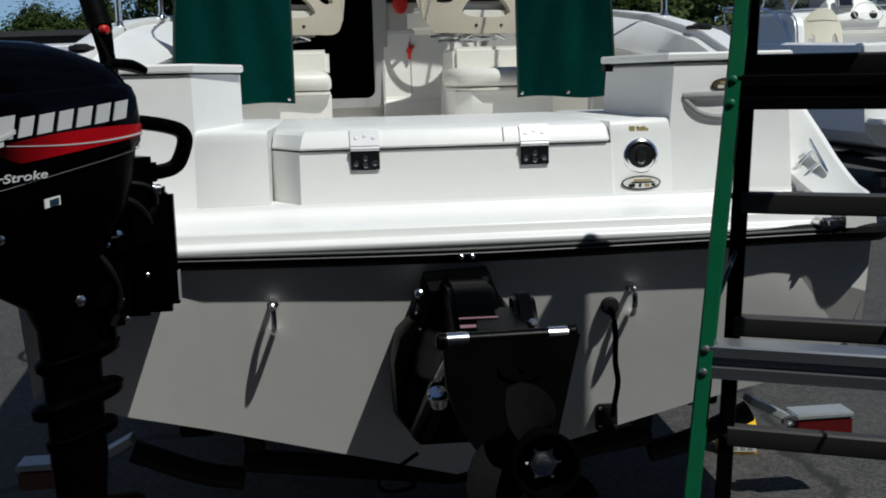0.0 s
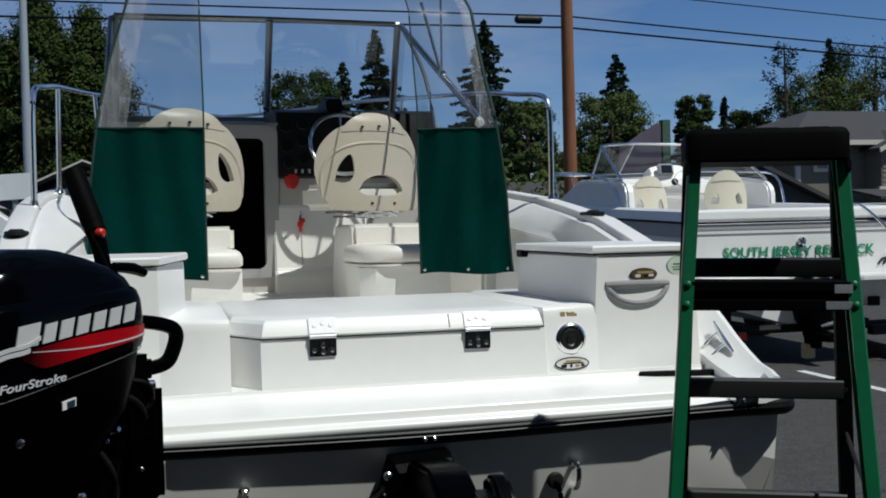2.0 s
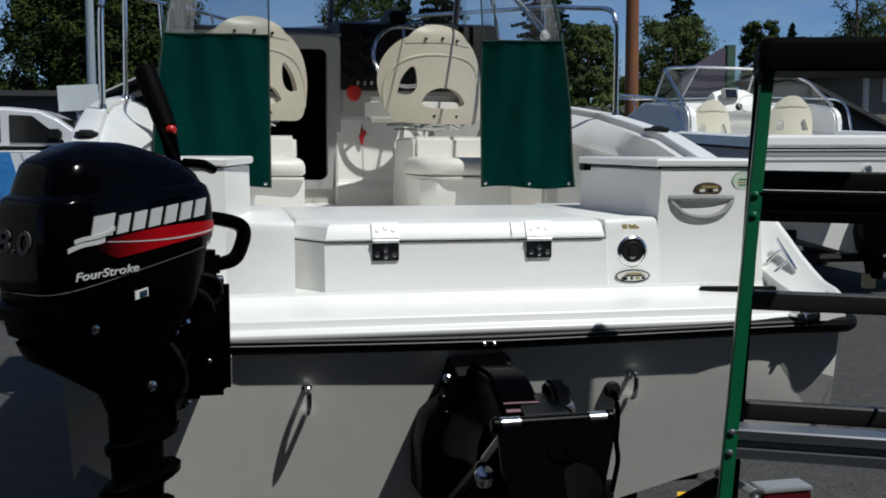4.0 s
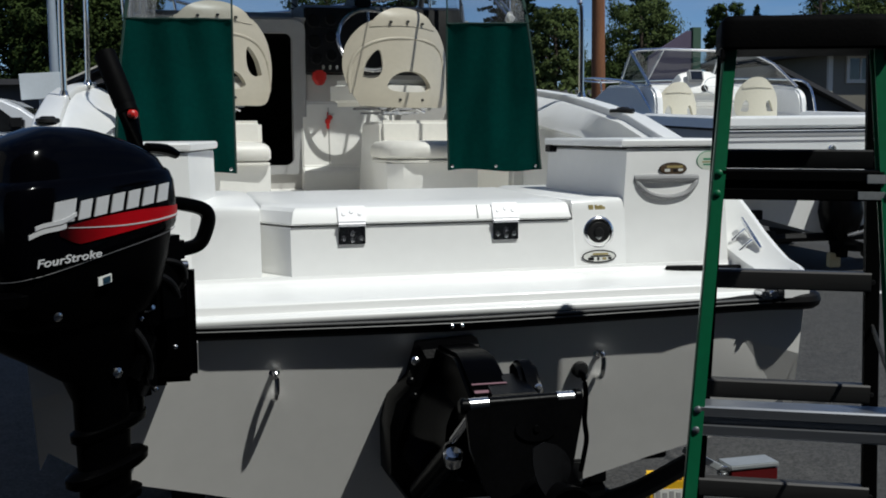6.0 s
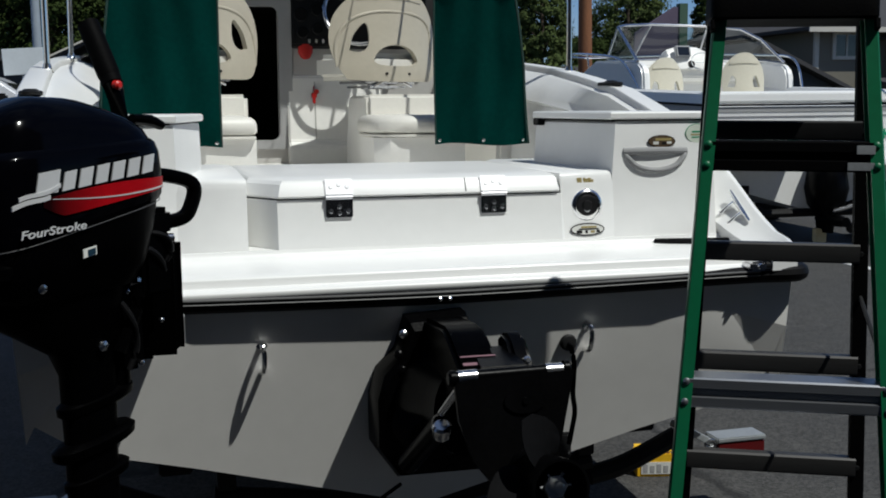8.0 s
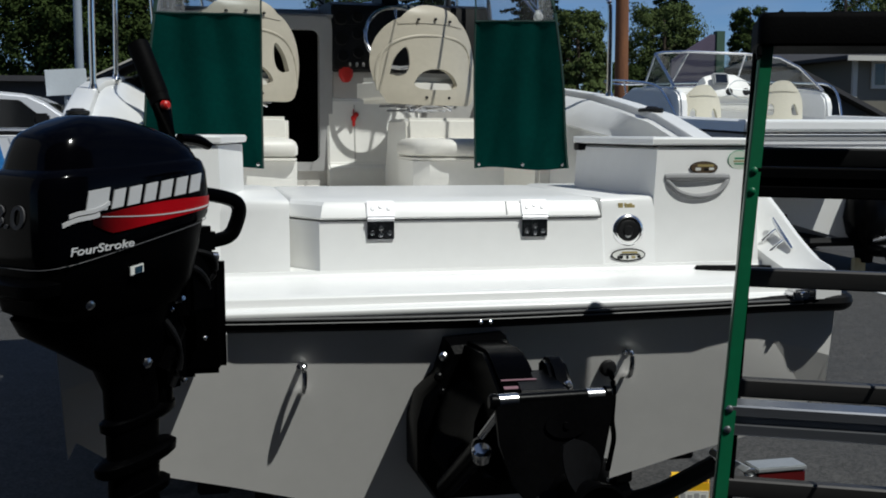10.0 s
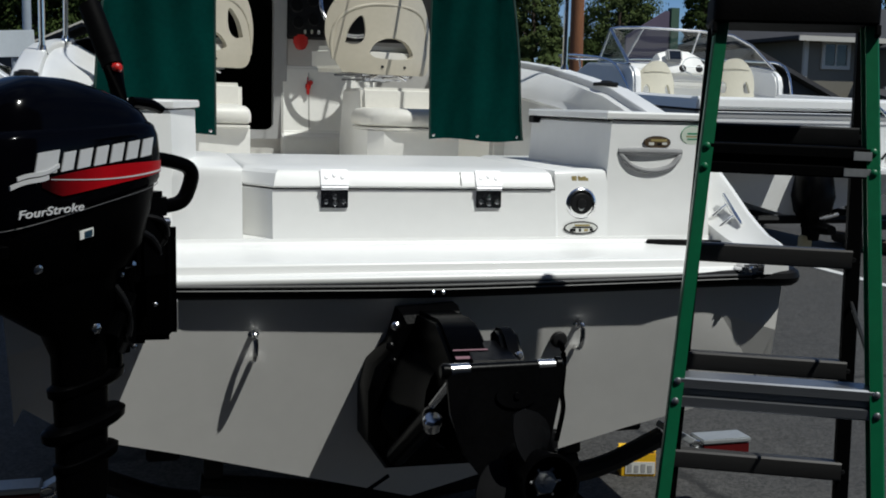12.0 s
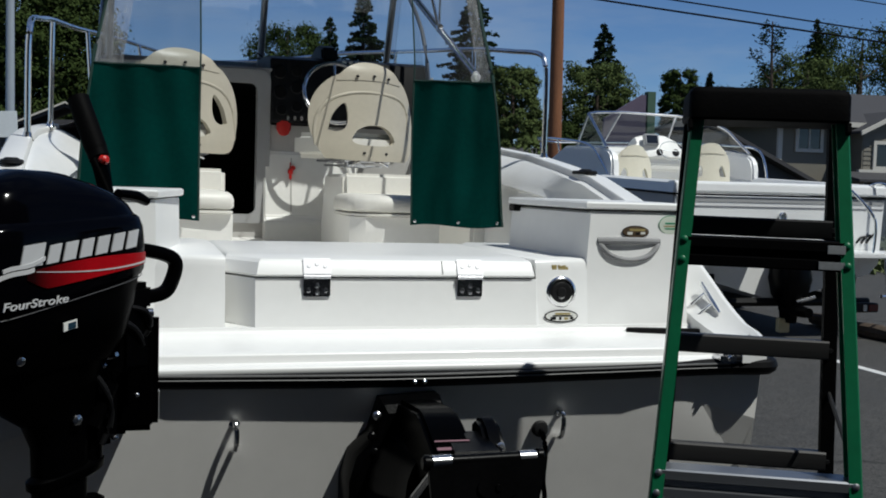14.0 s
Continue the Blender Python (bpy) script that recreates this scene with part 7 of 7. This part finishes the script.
prism(bm, [(-2.38, 0.6), (-2.38, 1.38), (0.6, 1.36), (1.6, 1.10), (2.9, 1.28), (3.36, 1.15), (3.36, 0.6)], "y", -0.006, 0.03)
part("graphic_wrap", bm, CAR_PALE, suv, "pale blue vinyl wrap")
for k, (a, b) in enumerate(((1.18, 1.50), (1.60, 1.72))):
    bm = bmesh.new()
    prism(bm, [(a, 0.62), (a + 0.16, 1.05), (a + 0.05, 1.40), (b, 1.40), (b + 0.10, 1.0), (b - 0.10, 0.62)], "y", -0.012, 0.0)
    part("wrap_wave", bm, CAR_WHITE if k else CAR_BLUE, suv, smooth=False)
bm = bmesh.new()
box(bm, -2.36, 2.6, -0.016, 0.0, 1.43, 1.49, 0.006)
part("belt_moulding", bm, DASH, suv)
bm = bmesh.new()
box(bm, 2.02, 2.22, -0.16, 0.04, 1.58, 1.74, 0.03)
part("door_mirror", bm, DASH, suv, "black door mirror")
for x in (-1.55, 1.72):
    bm = bmesh.new()
    turned(bm, (x, 0.14, 0.40), (0, -1, 0), ((-0.1, 0.24), (-0.09, 0.37), (0.0, 0.40), (0.12, 0.40), (0.16, 0.37), (0.165, 0.25)), 32)
    w3 = part("wheel", bm, TYRE, suv)
    bm = bmesh.new()
    turned(bm, (x, 0.14, 0.40), (0, -1, 0), ((0, 0.25), (0.15, 0.25), (0.16, 0.22), (0.10, 0.08), (0.15, 0.06), (0.16, 0.02)), 24)
    part("rim", bm, GALV, w3)
    bm = bmesh.new()
    turned(bm, (x, 0.05, 0.45), (0, -1, 0), ((0, 0.49), (0.048, 0.49), (0.054, 0.47), (0.054, 0.40)), 32)
    part("wheel_arch", bm, DASH, suv)

# white board on a post
sg = thing("notice_board", pose(-2.59, 17.0, 0), "blank white notice board on a post", "sign")
bm = bmesh.new()
g = bmesh.new()
box(g, -0.29, 0.29, -0.02, 0.02, -0.19, 0.19, 0.006)
merge(bm, g, pose(0, 0, 2.20, 0, -3, 0))
part("board", bm, SIGN, sg)
bm = bmesh.new()
tube(bm, [(0.0, 0.05, 0), (0, 0.05, 2.2)], 0.04, 8)
part("post", bm, POLE_GREY, sg)
# ---- poles and overhead cables ----
up = thing("utility_pole", pose(8.68, 24, 0), "brown creosoted wooden utility pole", "utility pole")
bm = bmesh.new()
tube(bm, [(0, 0, 0), (-0.02, 0, 3), (-0.05, 0, 9.5)], [0.165, 0.155, 0.12], 16)
part("shaft", bm, WOOD_POLE, up)
bm = bmesh.new()
tube(bm, [(-1.2, 0, 8.8), (1.2, 0, 8.8)], 0.06, 6)
part("cross_arm", bm, WOOD_POLE, up)
lp = thing("lamp_pole", pose(-2.73, 20, 0), "slim grey metal pole", "pole")
bm = bmesh.new()
tube(bm, [(0, 0, 0), (0.0, 0, 7.5)], [0.085, 0.055], 14)
part("shaft", bm, POLE_GREY, lp)
bm = bmesh.new()
turned(bm, (0, 0, 0), (0, 0, 1), ((0, 0.16), (0.03, 0.16), (0.05, 0.09), (0.2, 0.085)), 14)
part("base_flange", bm, POLE_GREY, lp)


def cable(zl, zp, zr, r):
    bm = bmesh.new()
    pts = []
    for k in range(41):
        t = k / 40
        x = -30 + (8.64 + 30) * t
        pts.append((x, 24.0 + 4 * (1 - t), zl + (zp - zl) * t - 0.2 * t * (1 - t)))
    for k in range(1, 41):
        t = k / 40
        x = 8.64 + 30 * t
        pts.append((x, 24.0 - 2 * t, zp + (zr - zp) * t - 0.2 * t * (1 - t)))
    tube(bm, pts, r, 5)
    return tagged(new("overhead_cable", finish(bm, WIRE)), "black overhead cable strung from the utility pole", "cable", "overhead cables")


cable(7.33, 6.19, 3.75, 0.02)
cable(6.76, 5.93, 3.55, 0.024)
cable(9.0, 6.88, 4.4, 0.014)
bm = bmesh.new()
turned(bm, (7.4, 24.03, 6.10), (1, 0, 0), ((0, 0.05), (0.05, 0.10), (0.6, 0.10), (0.65, 0.05)), 12)
tagged(new("cable_splice", finish(bm, DASH)), "black splice case hanging on the cable", "splice case")


# ---- trees ----
def leaf_mesh(pts, sizes, rng, stretch=1.0, droop=0.0, facing=None):
    """Many small bent leaf clusters, each a pair of triangles at its own angle."""
    n = len(pts)
    d1 = rng.normal(size=(n, 3))
    d1[:, 2] = d1[:, 2] * 0.5 - droop
    d1 /= np.linalg.norm(d1, axis=1)[:, None]
    d2 = np.cross(d1, rng.normal(size=(n, 3)))
    d2 /= np.linalg.norm(d2, axis=1)[:, None] + 1e-9
    if facing is not None:
        facing = facing / (np.linalg.norm(facing, axis=1)[:, None] + 1e-9)
        d1 = np.cross(facing, rng.normal(size=(n, 3)))
        d1 /= np.linalg.norm(d1, axis=1)[:, None] + 1e-9
        d2 = np.cross(facing, d1)
    a = d1 * sizes[:, None] * stretch
    b = d2 * sizes[:, None] * 0.55
    v = np.stack([pts - a, pts + b, pts + a * 0.9, pts - b * 0.8], axis=1).reshape(-1, 3)
    f = np.arange(n * 4).reshape(-1, 4)
    me = bpy.data.meshes.new("leaves")
    me.from_pydata(v.tolist(), [], f.tolist())
    return me


def trunk_mesh(h, r, limbs, rng, spread, lo=0.25):
    bm = bmesh.new()
    tube(bm, [(0, 0, 0), (0.1 * r, 0.05, h * 0.35), (-0.2 * r, 0, h * 0.7), (0, 0, h * 0.95)], [r, r * 0.8, r * 0.45, r * 0.12], 9, 3)
    for k in range(limbs):
        z = h * (lo + (0.85 - lo) * k / limbs)
        q = k * 2.4 + rng.uniform(0, 1)
        L = spread * (1.0 - 0.6 * k / limbs) * rng.uniform(0.6, 0.95)
        p = Vector((0, 0, z))
        d = Vector((math.cos(q), math.sin(q), 0.55))
        tube(bm, [p, p + d * L * 0.5, p + d * L + Vector((0, 0, L * 0.15))], [r * 0.35, r * 0.2, r * 0.05], 6, 2)
    return finish(bm, BARK)


def broad_tree(x, y, h, w, mat, seed, label, n=4200, low=0.12, size=0.2, tall=False):
    rng = np.random.default_rng(seed)
    t = thing("tree", pose(x, y, 0, 0, 0, seed * 37), label, "tree", group="broadleaf trees")
    tr = new("trunk", trunk_mesh(h, 0.04 * h ** 0.9, 12, rng, w * 0.5))
    tr.parent = t
    pts, face = [], []
    clumps = int(n / 90)
    for _ in range(clumps):
        u = rng.uniform(low, 1.0)
        prof = math.sin(math.pi * min(1, (0.12 + 0.88 * (1 - u)) ** 0.75)) ** 0.6 if not tall else (0.35 + 0.65 * math.sin(math.pi * (1 - u) ** 0.8)) * (1 - u ** 6)
        rad = w / 2 * prof * rng.uniform(0.35, 1.05) ** 0.6
        q = rng.uniform(0, 2 * math.pi)
        c = np.array([math.cos(q) * rad, math.sin(q) * rad, u * h * 0.98])
        s = rng.uniform(0.2, 0.5) * w / 4.5
        k = rng.integers(60, 120)
        d = rng.normal(size=(k, 3)) * np.array([1, 1, 1.3 if tall else 0.8]) * 0.62
        pts.append(c + d * s)
        face.append(d * 1.6 + rng.normal(size=(k, 3)) * 0.45 + np.array([c[0] / w, c[1] / w, 0.35]))
    pts, face = np.concatenate(pts), np.concatenate(face)
    face = face[pts[:, 2] > 0.2]
    pts = pts[pts[:, 2] > 0.2]
    me = leaf_mesh(pts, rng.uniform(0.5, 1.25, len(pts)) * size, rng, facing=face)
    me.materials.append(mat)
    cr = new("crown", me)
    cr.parent = t
    return t


def fir_tree(x, y, h, w, seed, label, sparse=1.0):
    rng = np.random.default_rng(seed)
    t = thing("fir_tree", pose(x, y, 0, 0, 0, seed * 53), label, "tree", group="conifers")
    bm = bmesh.new()
    tube(bm, [(0, 0, 0), (0, 0, h * 0.6), (0, 0, h)], [0.02 * h, 0.012 * h, 0.01], 8)
    tr = new("trunk", finish(bm, BARK))
    tr.parent = t
    pts, sz = [], []
    levels = int(h * 5.5 * sparse)
    for k in range(levels):
        u = 0.10 + 0.9 * k / levels
        z = u * h
        L = w / 2 * 1.75 * (1 - u) ** 0.95 * rng.uniform(0.6, 1.25) + 0.04
        for j in range(rng.integers(6, 9)):
            q = rng.uniform(0, 2 * math.pi)
            l = L * rng.uniform(0.55, 1.1)
            m = max(12, int(l * 70))
            s = np.sqrt(rng.uniform(0.02, 1, m))
            px = np.cos(q) * l * s
            py = np.sin(q) * l * s
            pz = z + 0.12 * l - 0.42 * l * s + 0.14 * l * s * s + rng.normal(size=m) * 0.035
            side = rng.normal(size=m) * 0.16 * l * (1.15 - s)
            pts.append(np.stack([px - np.sin(q) * side, py + np.cos(q) * side, pz], axis=1))
            sz.append(rng.uniform(0.06, 0.14, m))
    pts, sz = np.concatenate(pts), np.concatenate(sz)
    me = leaf_mesh(pts, sz * 0.72, rng, 1.4, 0.35)
    me.materials.append(NEEDLE)
    cr = new("crown", me)
    cr.parent = t
    return t


POP = "tall green poplar with a ragged crown"
MAP = "green broadleaf tree with a loose crown"
FIR = "dark green fir with drooping boughs"
for k, (x, y, h, w) in enumerate(((-9.6, 44, 4.4, 4.0), (-6.8, 45, 9.0, 4.2), (-4.9, 44, 10.2, 4.4), (-3.2, 45, 9.9, 4.2), (-12.8, 47, 4.2, 5.0), (-10.8, 42, 3.6, 4.2))):
    broad_tree(x, y, h, w, LEAF_A, 11 + k, POP, 46000, 0.04, 0.10, True)
for k, (x, y, h, w) in enumerate(((5.0, 45, 7.7, 3.6), (14.3, 44, 6.4, 2.4), (16.4, 44, 4.2, 2.0), (18.5, 45, 6.9, 3.4), (22.5, 45, 6.9, 1.7), (20.9, 46, 3.8, 2.4), (26.3, 47, 6.4, 2.2), (29.6, 46, 7.8, 5.0), (33.2, 47, 9.4, 6.0), (37.2, 46, 9.6, 6.0), (12.2, 44, 4.0, 2.4), (2.2, 46, 5.6, 3.4), (10.4, 46, 5.0, 3.2))):
    broad_tree(x, y, h, w, LEAF_B if k % 2 else LEAF_A, 31 + k, MAP, 36000, 0.08, 0.075)
for k, (x, y, h, w) in enumerate(((6.9, 46, 8.3, 3.4), (8.3, 46, 9.7, 4.2), (13.1, 46, 10.2, 4.6), (19.2, 46, 8.8, 4.6), (24.5, 46, 6.9, 2.4), (31.3, 48, 10.0, 3.6), (9.6, 47, 6.4, 2.6))):
    fir_tree(x, y, h, w, 61 + k, FIR)
# thin pine with tufts on bare limbs
rng = np.random.default_rng(5)
pine = thing("pine_tree", pose(27.0, 45, 0), "thin pine with sparse upswept tufts", "tree", group="conifers")
bm = bmesh.new()
tube(bm, [(0, 0, 0), (0.1, 0, 5), (0, 0, 9.2)], [0.16, 0.10, 0.03], 8)
pts = []
for k in range(20):
    z = 3.0 + 6.0 * k / 20
    q = k * 2.4
    L = 1.7 * (1 - k / 28) * rng.uniform(0.6, 1.0)
    p, d = Vector((0, 0, z)), Vector((math.cos(q), math.sin(q), 0.5))
    tip = p + d * L
    tube(bm, [p, p + d * L * 0.5 - Vector((0, 0, 0.1)), tip], [0.035, 0.025, 0.012], 5)
    for f in (0.7, 1.0):
        c = np.array(p + d * L * f) + np.array([0, 0, 0.1])
        pts.append(c + rng.normal(size=(40, 3)) * np.array([0.13, 0.13, 0.16]))
tr = new("trunk", finish(bm, BARK))
tr.parent = pine
pts = np.concatenate(pts)
me = leaf_mesh(pts, rng.uniform(0.04, 0.09, len(pts)), rng, 1.6, -0.3)
me.materials.append(NEEDLE)
cr = new("crown", me)
cr.parent = pine
# low hedge that closes the lot
rng = np.random.default_rng(9)
xs = rng.uniform(-40, 50, 40000)
hh = 1.9 + 0.7 * np.sin(xs * 0.7) + 0.5 * np.sin(xs * 1.9 + 1)
hh = hh + np.where((xs > 8) & (xs < 24), 0.7 + 0.6 * np.sin(xs * 3.1), 0.0)
row = np.where((xs > 8) & (xs < 20), 36.6, 42.5)
pts = np.stack([xs, row + rng.normal(size=40000) * 0.7, rng.uniform(0.05, 1, 40000) * hh], axis=1)
me = leaf_mesh(pts, rng.uniform(0.07, 0.18, 40000), rng, facing=rng.normal(size=(40000, 3)) + np.array([0, -0.6, 0.5]))
me.materials.append(LEAF_B)
tagged(new("hedge", me), "loose green hedge along the edge of the lot", "hedge", "", "stuff")

# ---- houses and sheds ----
house = thing("house", pose(0, 34, 0), "taupe sided house with a dark shingle roof", "house", base=(25, 4, 0))
bm = bmesh.new()
box(bm, 20.8, 32.0, 0.0, 9.0, 0, 3.95)
part("wall", bm, SIDING, house, smooth=False)
bm = bmesh.new()
loft(bm, [[(20.2, -0.55, 3.86), (32.6, -0.55, 3.86), (32.6, 9.55, 3.86), (20.2, 9.55, 3.86)], [(20.2, -0.55, 3.98), (32.6, -0.55, 3.98), (32.6, 9.55, 3.98), (20.2, 9.55, 3.98)], [(24.0, 4.4, 5.45), (29.5, 4.4, 5.45), (29.5, 4.6, 5.45), (24.0, 4.6, 5.45)]])
part("roof", bm, SHINGLE, house, smooth=False)
bm = bmesh.new()
box(bm, 20.15, 32.65, -0.60, -0.54, 3.80, 3.97)
part("fascia", bm, TRIM, house, smooth=False)
# projecting gable bay
bm = bmesh.new()
prism(bm, [(23.45, 0), (23.45, 3.72), (24.7, 4.28), (25.95, 3.72), (25.95, 0)], "y", -0.9, 0.0)
bay = part("gable_bay", bm, SIDING, house, smooth=False)
bm = bmesh.new()
prism(bm, [(23.20, 3.66), (24.7, 4.40), (26.2, 3.66), (26.2, 3.56), (24.7, 4.28), (23.2, 3.56)], "y", -1.2, 2.5)
part("gable_roof", bm, SHINGLE, house, smooth=False)
bm = bmesh.new()
prism(bm, [(23.16, 3.64), (24.7, 4.38), (26.24, 3.64), (26.24, 3.50), (24.7, 4.22), (23.16, 3.50)], "y", -1.27, -1.2)
part("barge_board", bm, TRIM, house, "pale barge board", smooth=False)
for k in range(24):
    bm = bmesh.new()
    z = 0.1 + k * 0.16
    if z < 3.6:
        prism(bm, [(-0.925, z), (-0.903, z + 0.155), (-0.90, z + 0.155), (-0.90, z)], "x", 23.5, 25.9)
        part("siding_board", bm, SIDING, bay, smooth=False)


def window(parent, x0, x1, z0, z1, y):
    bm = bmesh.new()
    ring_frame(bm, [(x0 - 0.12, z0 - 0.12), (x1 + 0.12, z0 - 0.12), (x1 + 0.12, z1 + 0.12), (x0 - 0.12, z1 + 0.12)], [(x0, z0), (x1, z0), (x1, z1), (x0, z1)], y - 0.06, y + 0.02)
    w = part("window", bm, TRIM, parent, "pale-framed window", smooth=False)
    bm = bmesh.new()
    box(bm, x0, x1, y - 0.02, y + 0.0, z0, z1)
    part("pane", bm, HOUSE_GLASS, w, smooth=False)
    bm = bmesh.new()
    xm = (x0 + x1) / 2
    box(bm, xm - 0.03, xm + 0.03, y - 0.045, y - 0.021, z0, z1)
    part("mullion", bm, TRIM, w, smooth=False)


window(house, 23.98, 25.16, 2.46, 3.22, -0.93)
window(house, 21.50, 22.36, 3.02, 3.74, -0.01)
window(house, 27.4, 28.8, 2.4, 3.3, -0.01)
bm = bmesh.new()
box(bm, 23.3, 26.1, -1.0, -0.85, 2.24, 2.34)
part("band_board", bm, TRIM, house, smooth=False)
bm = bmesh.new()
prism(bm, [(-2.6, 1.90), (-2.6, 1.98), (-0.9, 2.26), (-0.9, 2.16)], "x", 22.2, 30.5)
part("porch_roof", bm, SHINGLE, house, smooth=False)
for x in (22.5, 25.0, 27.6, 30.2):
    bm = bmesh.new()
    box(bm, x - 0.07, x + 0.07, -2.5, -2.36, 0, 1.92)
    part("porch_post", bm, SIDING, house, smooth=False)
bm = bmesh.new()
box(bm, 20.7, 20.86, -0.06, 0.06, 0, 3.85)
part("corner_board", bm, TRIM, house, smooth=False)

barn = thing("dark_roofed_house", pose(0, 30, 0), "low house with a steep dark shingle roof", "house", base=(17, 3, 0))
bm = bmesh.new()
box(bm, 14.4, 20.6, 0.4, 6.0, 0, 1.7)
part("wall", bm, SIDING, barn, smooth=False)
bm = bmesh.new()
prism(bm, [(13.9, 1.50), (16.6, 3.30), (20.9, 1.30), (20.9, 1.18), (16.6, 3.16), (13.9, 1.36)], "y", 0.0, 6.4)
part("roof", bm, SHINGLE, barn, smooth=False)
bm = bmesh.new()
prism(bm, [(14.4, 1.6), (16.6, 3.1), (20.4, 1.4)], "y", 0.36, 0.5)
part("gable_wall", bm, SHED, barn, smooth=False)

cottage = thing("brown_cottage", pose(0, 38, 0), "small brown house with a grey roof", "house", base=(14, 2, 0))
bm = bmesh.new()
box(bm, 11.6, 15.4, 0, 4, 0, 2.1)
part("wall", bm, BARK, cottage, smooth=False)
bm = bmesh.new()
prism(bm, [(-0.4, 2.0), (2, 2.9), (4.4, 2.0), (4.4, 1.9), (2, 2.8), (-0.4, 1.9)], "x", 11.3, 15.7)
part("roof", bm, SHINGLE, cottage, smooth=False)
window(cottage, 13.0, 13.8, 1.2, 1.8, -0.01)

shed = thing("long_shed", pose(0, 30, 0), "long low dark grey shed", "shed", base=(-6, 3, 0))
bm = bmesh.new()
box(bm, -18, -0.2, 0, 6, 0, 2.75)
part("wall", bm, SHED, shed, smooth=False)
bm = bmesh.new()
prism(bm, [(-0.4, 2.72), (-0.4, 2.86), (3, 3.0), (6.4, 2.86), (6.4, 2.72)], "x", -18.4, 0.2)
part("roof", bm, SHINGLE, shed, smooth=False)
hut = thing("small_hut", pose(-2.3, 24, 0), "small grey hut with a pitched pale-edged roof", "hut")
bm = bmesh.new()
box(bm, -0.9, 1.6, 0, 2, 0, 2.35)
part("wall", bm, SHED, hut, smooth=False)
bm = bmesh.new()
prism(bm, [(-1.2, 2.30), (0.2, 2.95), (2.0, 2.25), (2.0, 2.17), (0.2, 2.87), (-1.2, 2.22)], "y", -0.2, 2.2)
part("roof", bm, SHINGLE, hut, smooth=False)
bm = bmesh.new()
prism(bm, [(-1.2, 2.33), (0.2, 2.98), (2.0, 2.28), (2.0, 2.24), (0.2, 2.94), (-1.2, 2.29)], "y", -0.24, -0.2)
part("barge_board", bm, TRIM, hut, smooth=False)

# mauve board beside a green post, behind the neighbour's windscreen
rs = thing("roadside_sign", pose(13.45, 30, 0), "mauve roadside sign with a green post", "sign")
bm = bmesh.new()
prism(bm, [(-1.0, 2.2), (-1.0, 3.5), (0.2, 4.25), (0.35, 4.25), (0.35, 2.2)], "y", 0, 0.1)
part("panel", bm, material("mauve_board", (0.10, 0.075, 0.11), 0.6, vary=0.15, scale=2), rs, smooth=False)
bm = bmesh.new()
box(bm, 0.36, 0.62, -0.05, 0.2, 0, 4.35, 0.01)
part("post", bm, material("green_post_paint", (0.05, 0.10, 0.06), 0.6, vary=0.1), rs)
bm = bmesh.new()
box(bm, -0.98, -0.84, 0.11, 0.2, 0, 2.6, 0.01)
part("post", bm, BARK, rs)

# chain fence and grass at the far edge of the lot
fence = thing("wire_fence", pose(0, 22, 0), "grey wire fence with metal posts", "fence", base=(15, 0, 0))
for k in range(9):
    x = 11.5 + k * 1.6
    bm = bmesh.new()
    tube(bm, [(x, 0, 0), (x, 0, 1.75)], 0.03, 8)
    part("post", bm, POLE_GREY, fence)
for z in (0.12, 1.7):
    bm = bmesh.new()
    tube(bm, [(11.5, 0, z), (24.3, 0, z)], 0.02, 6)
    part("rail", bm, POLE_GREY, fence)
bm = bmesh.new()
vs_, fs_ = [], []
for k in range(260):
    x = 11.5 + k * 0.0492
    for s in (1, -1):
        x2 = x + s * 1.58
        if 11.5 <= x2 <= 24.3:
            i = len(vs_)
            vs_ += [(x - 0.004, 0.01 * s, 0.12), (x + 0.004, 0.01 * s, 0.12), (x2 + 0.004, 0.01 * s, 1.7), (x2 - 0.004, 0.01 * s, 1.7)]
            fs_.append((i, i + 1, i + 2, i + 3))
bm.free()
me = bpy.data.meshes.new("mesh_wires")
me.from_pydata([(x - 15, y, z) for x, y, z in vs_], [], fs_)
me.materials.append(POLE_GREY)
wm = new("wire_mesh", me)
wm.parent = fence
wm["kind"] = "stuff"
rng = np.random.default_rng(3)
pts = np.stack([rng.uniform(8.6, 26, 9000), rng.uniform(17.5, 29, 9000), np.abs(rng.normal(size=9000)) * 0.09], axis=1)
me = leaf_mesh(pts, rng.uniform(0.06, 0.16, 9000), rng, 1.2, -0.8)
me.materials.append(GRASS)
tagged(new("grass", me), "dry tufted grass beyond the asphalt", "grass", "", "stuff")

# painted bay lines and a dark timber wheel stop
for x, y0, y1 in ((5.62, 6.2, 9.6), (2.9, 8.5, 10.5)):
    bm = bmesh.new()
    box(bm, x - 0.05, x + 0.05, y0, y1, 0.0, 0.004)
    structure("bay_line", bm, LINE_PAINT, "worn white painted bay line", "road marking", smooth=False)
bm = bmesh.new()
rings = []
for k in range(15):
    y = 8.2 + k * 0.2
    r = 0.085 + 0.012 * math.sin(k * 1.7)
    rings.append([(7.0 + r * math.cos(q), y, 0.075 + r * 0.9 * math.sin(q)) for q in (2 * math.pi * j / 10 for j in range(10))])
loft(bm, rings)
tagged(new("timber_stop", finish(bm, BARK)), "dark weathered timber wheel stop on the asphalt", "wheel stop")
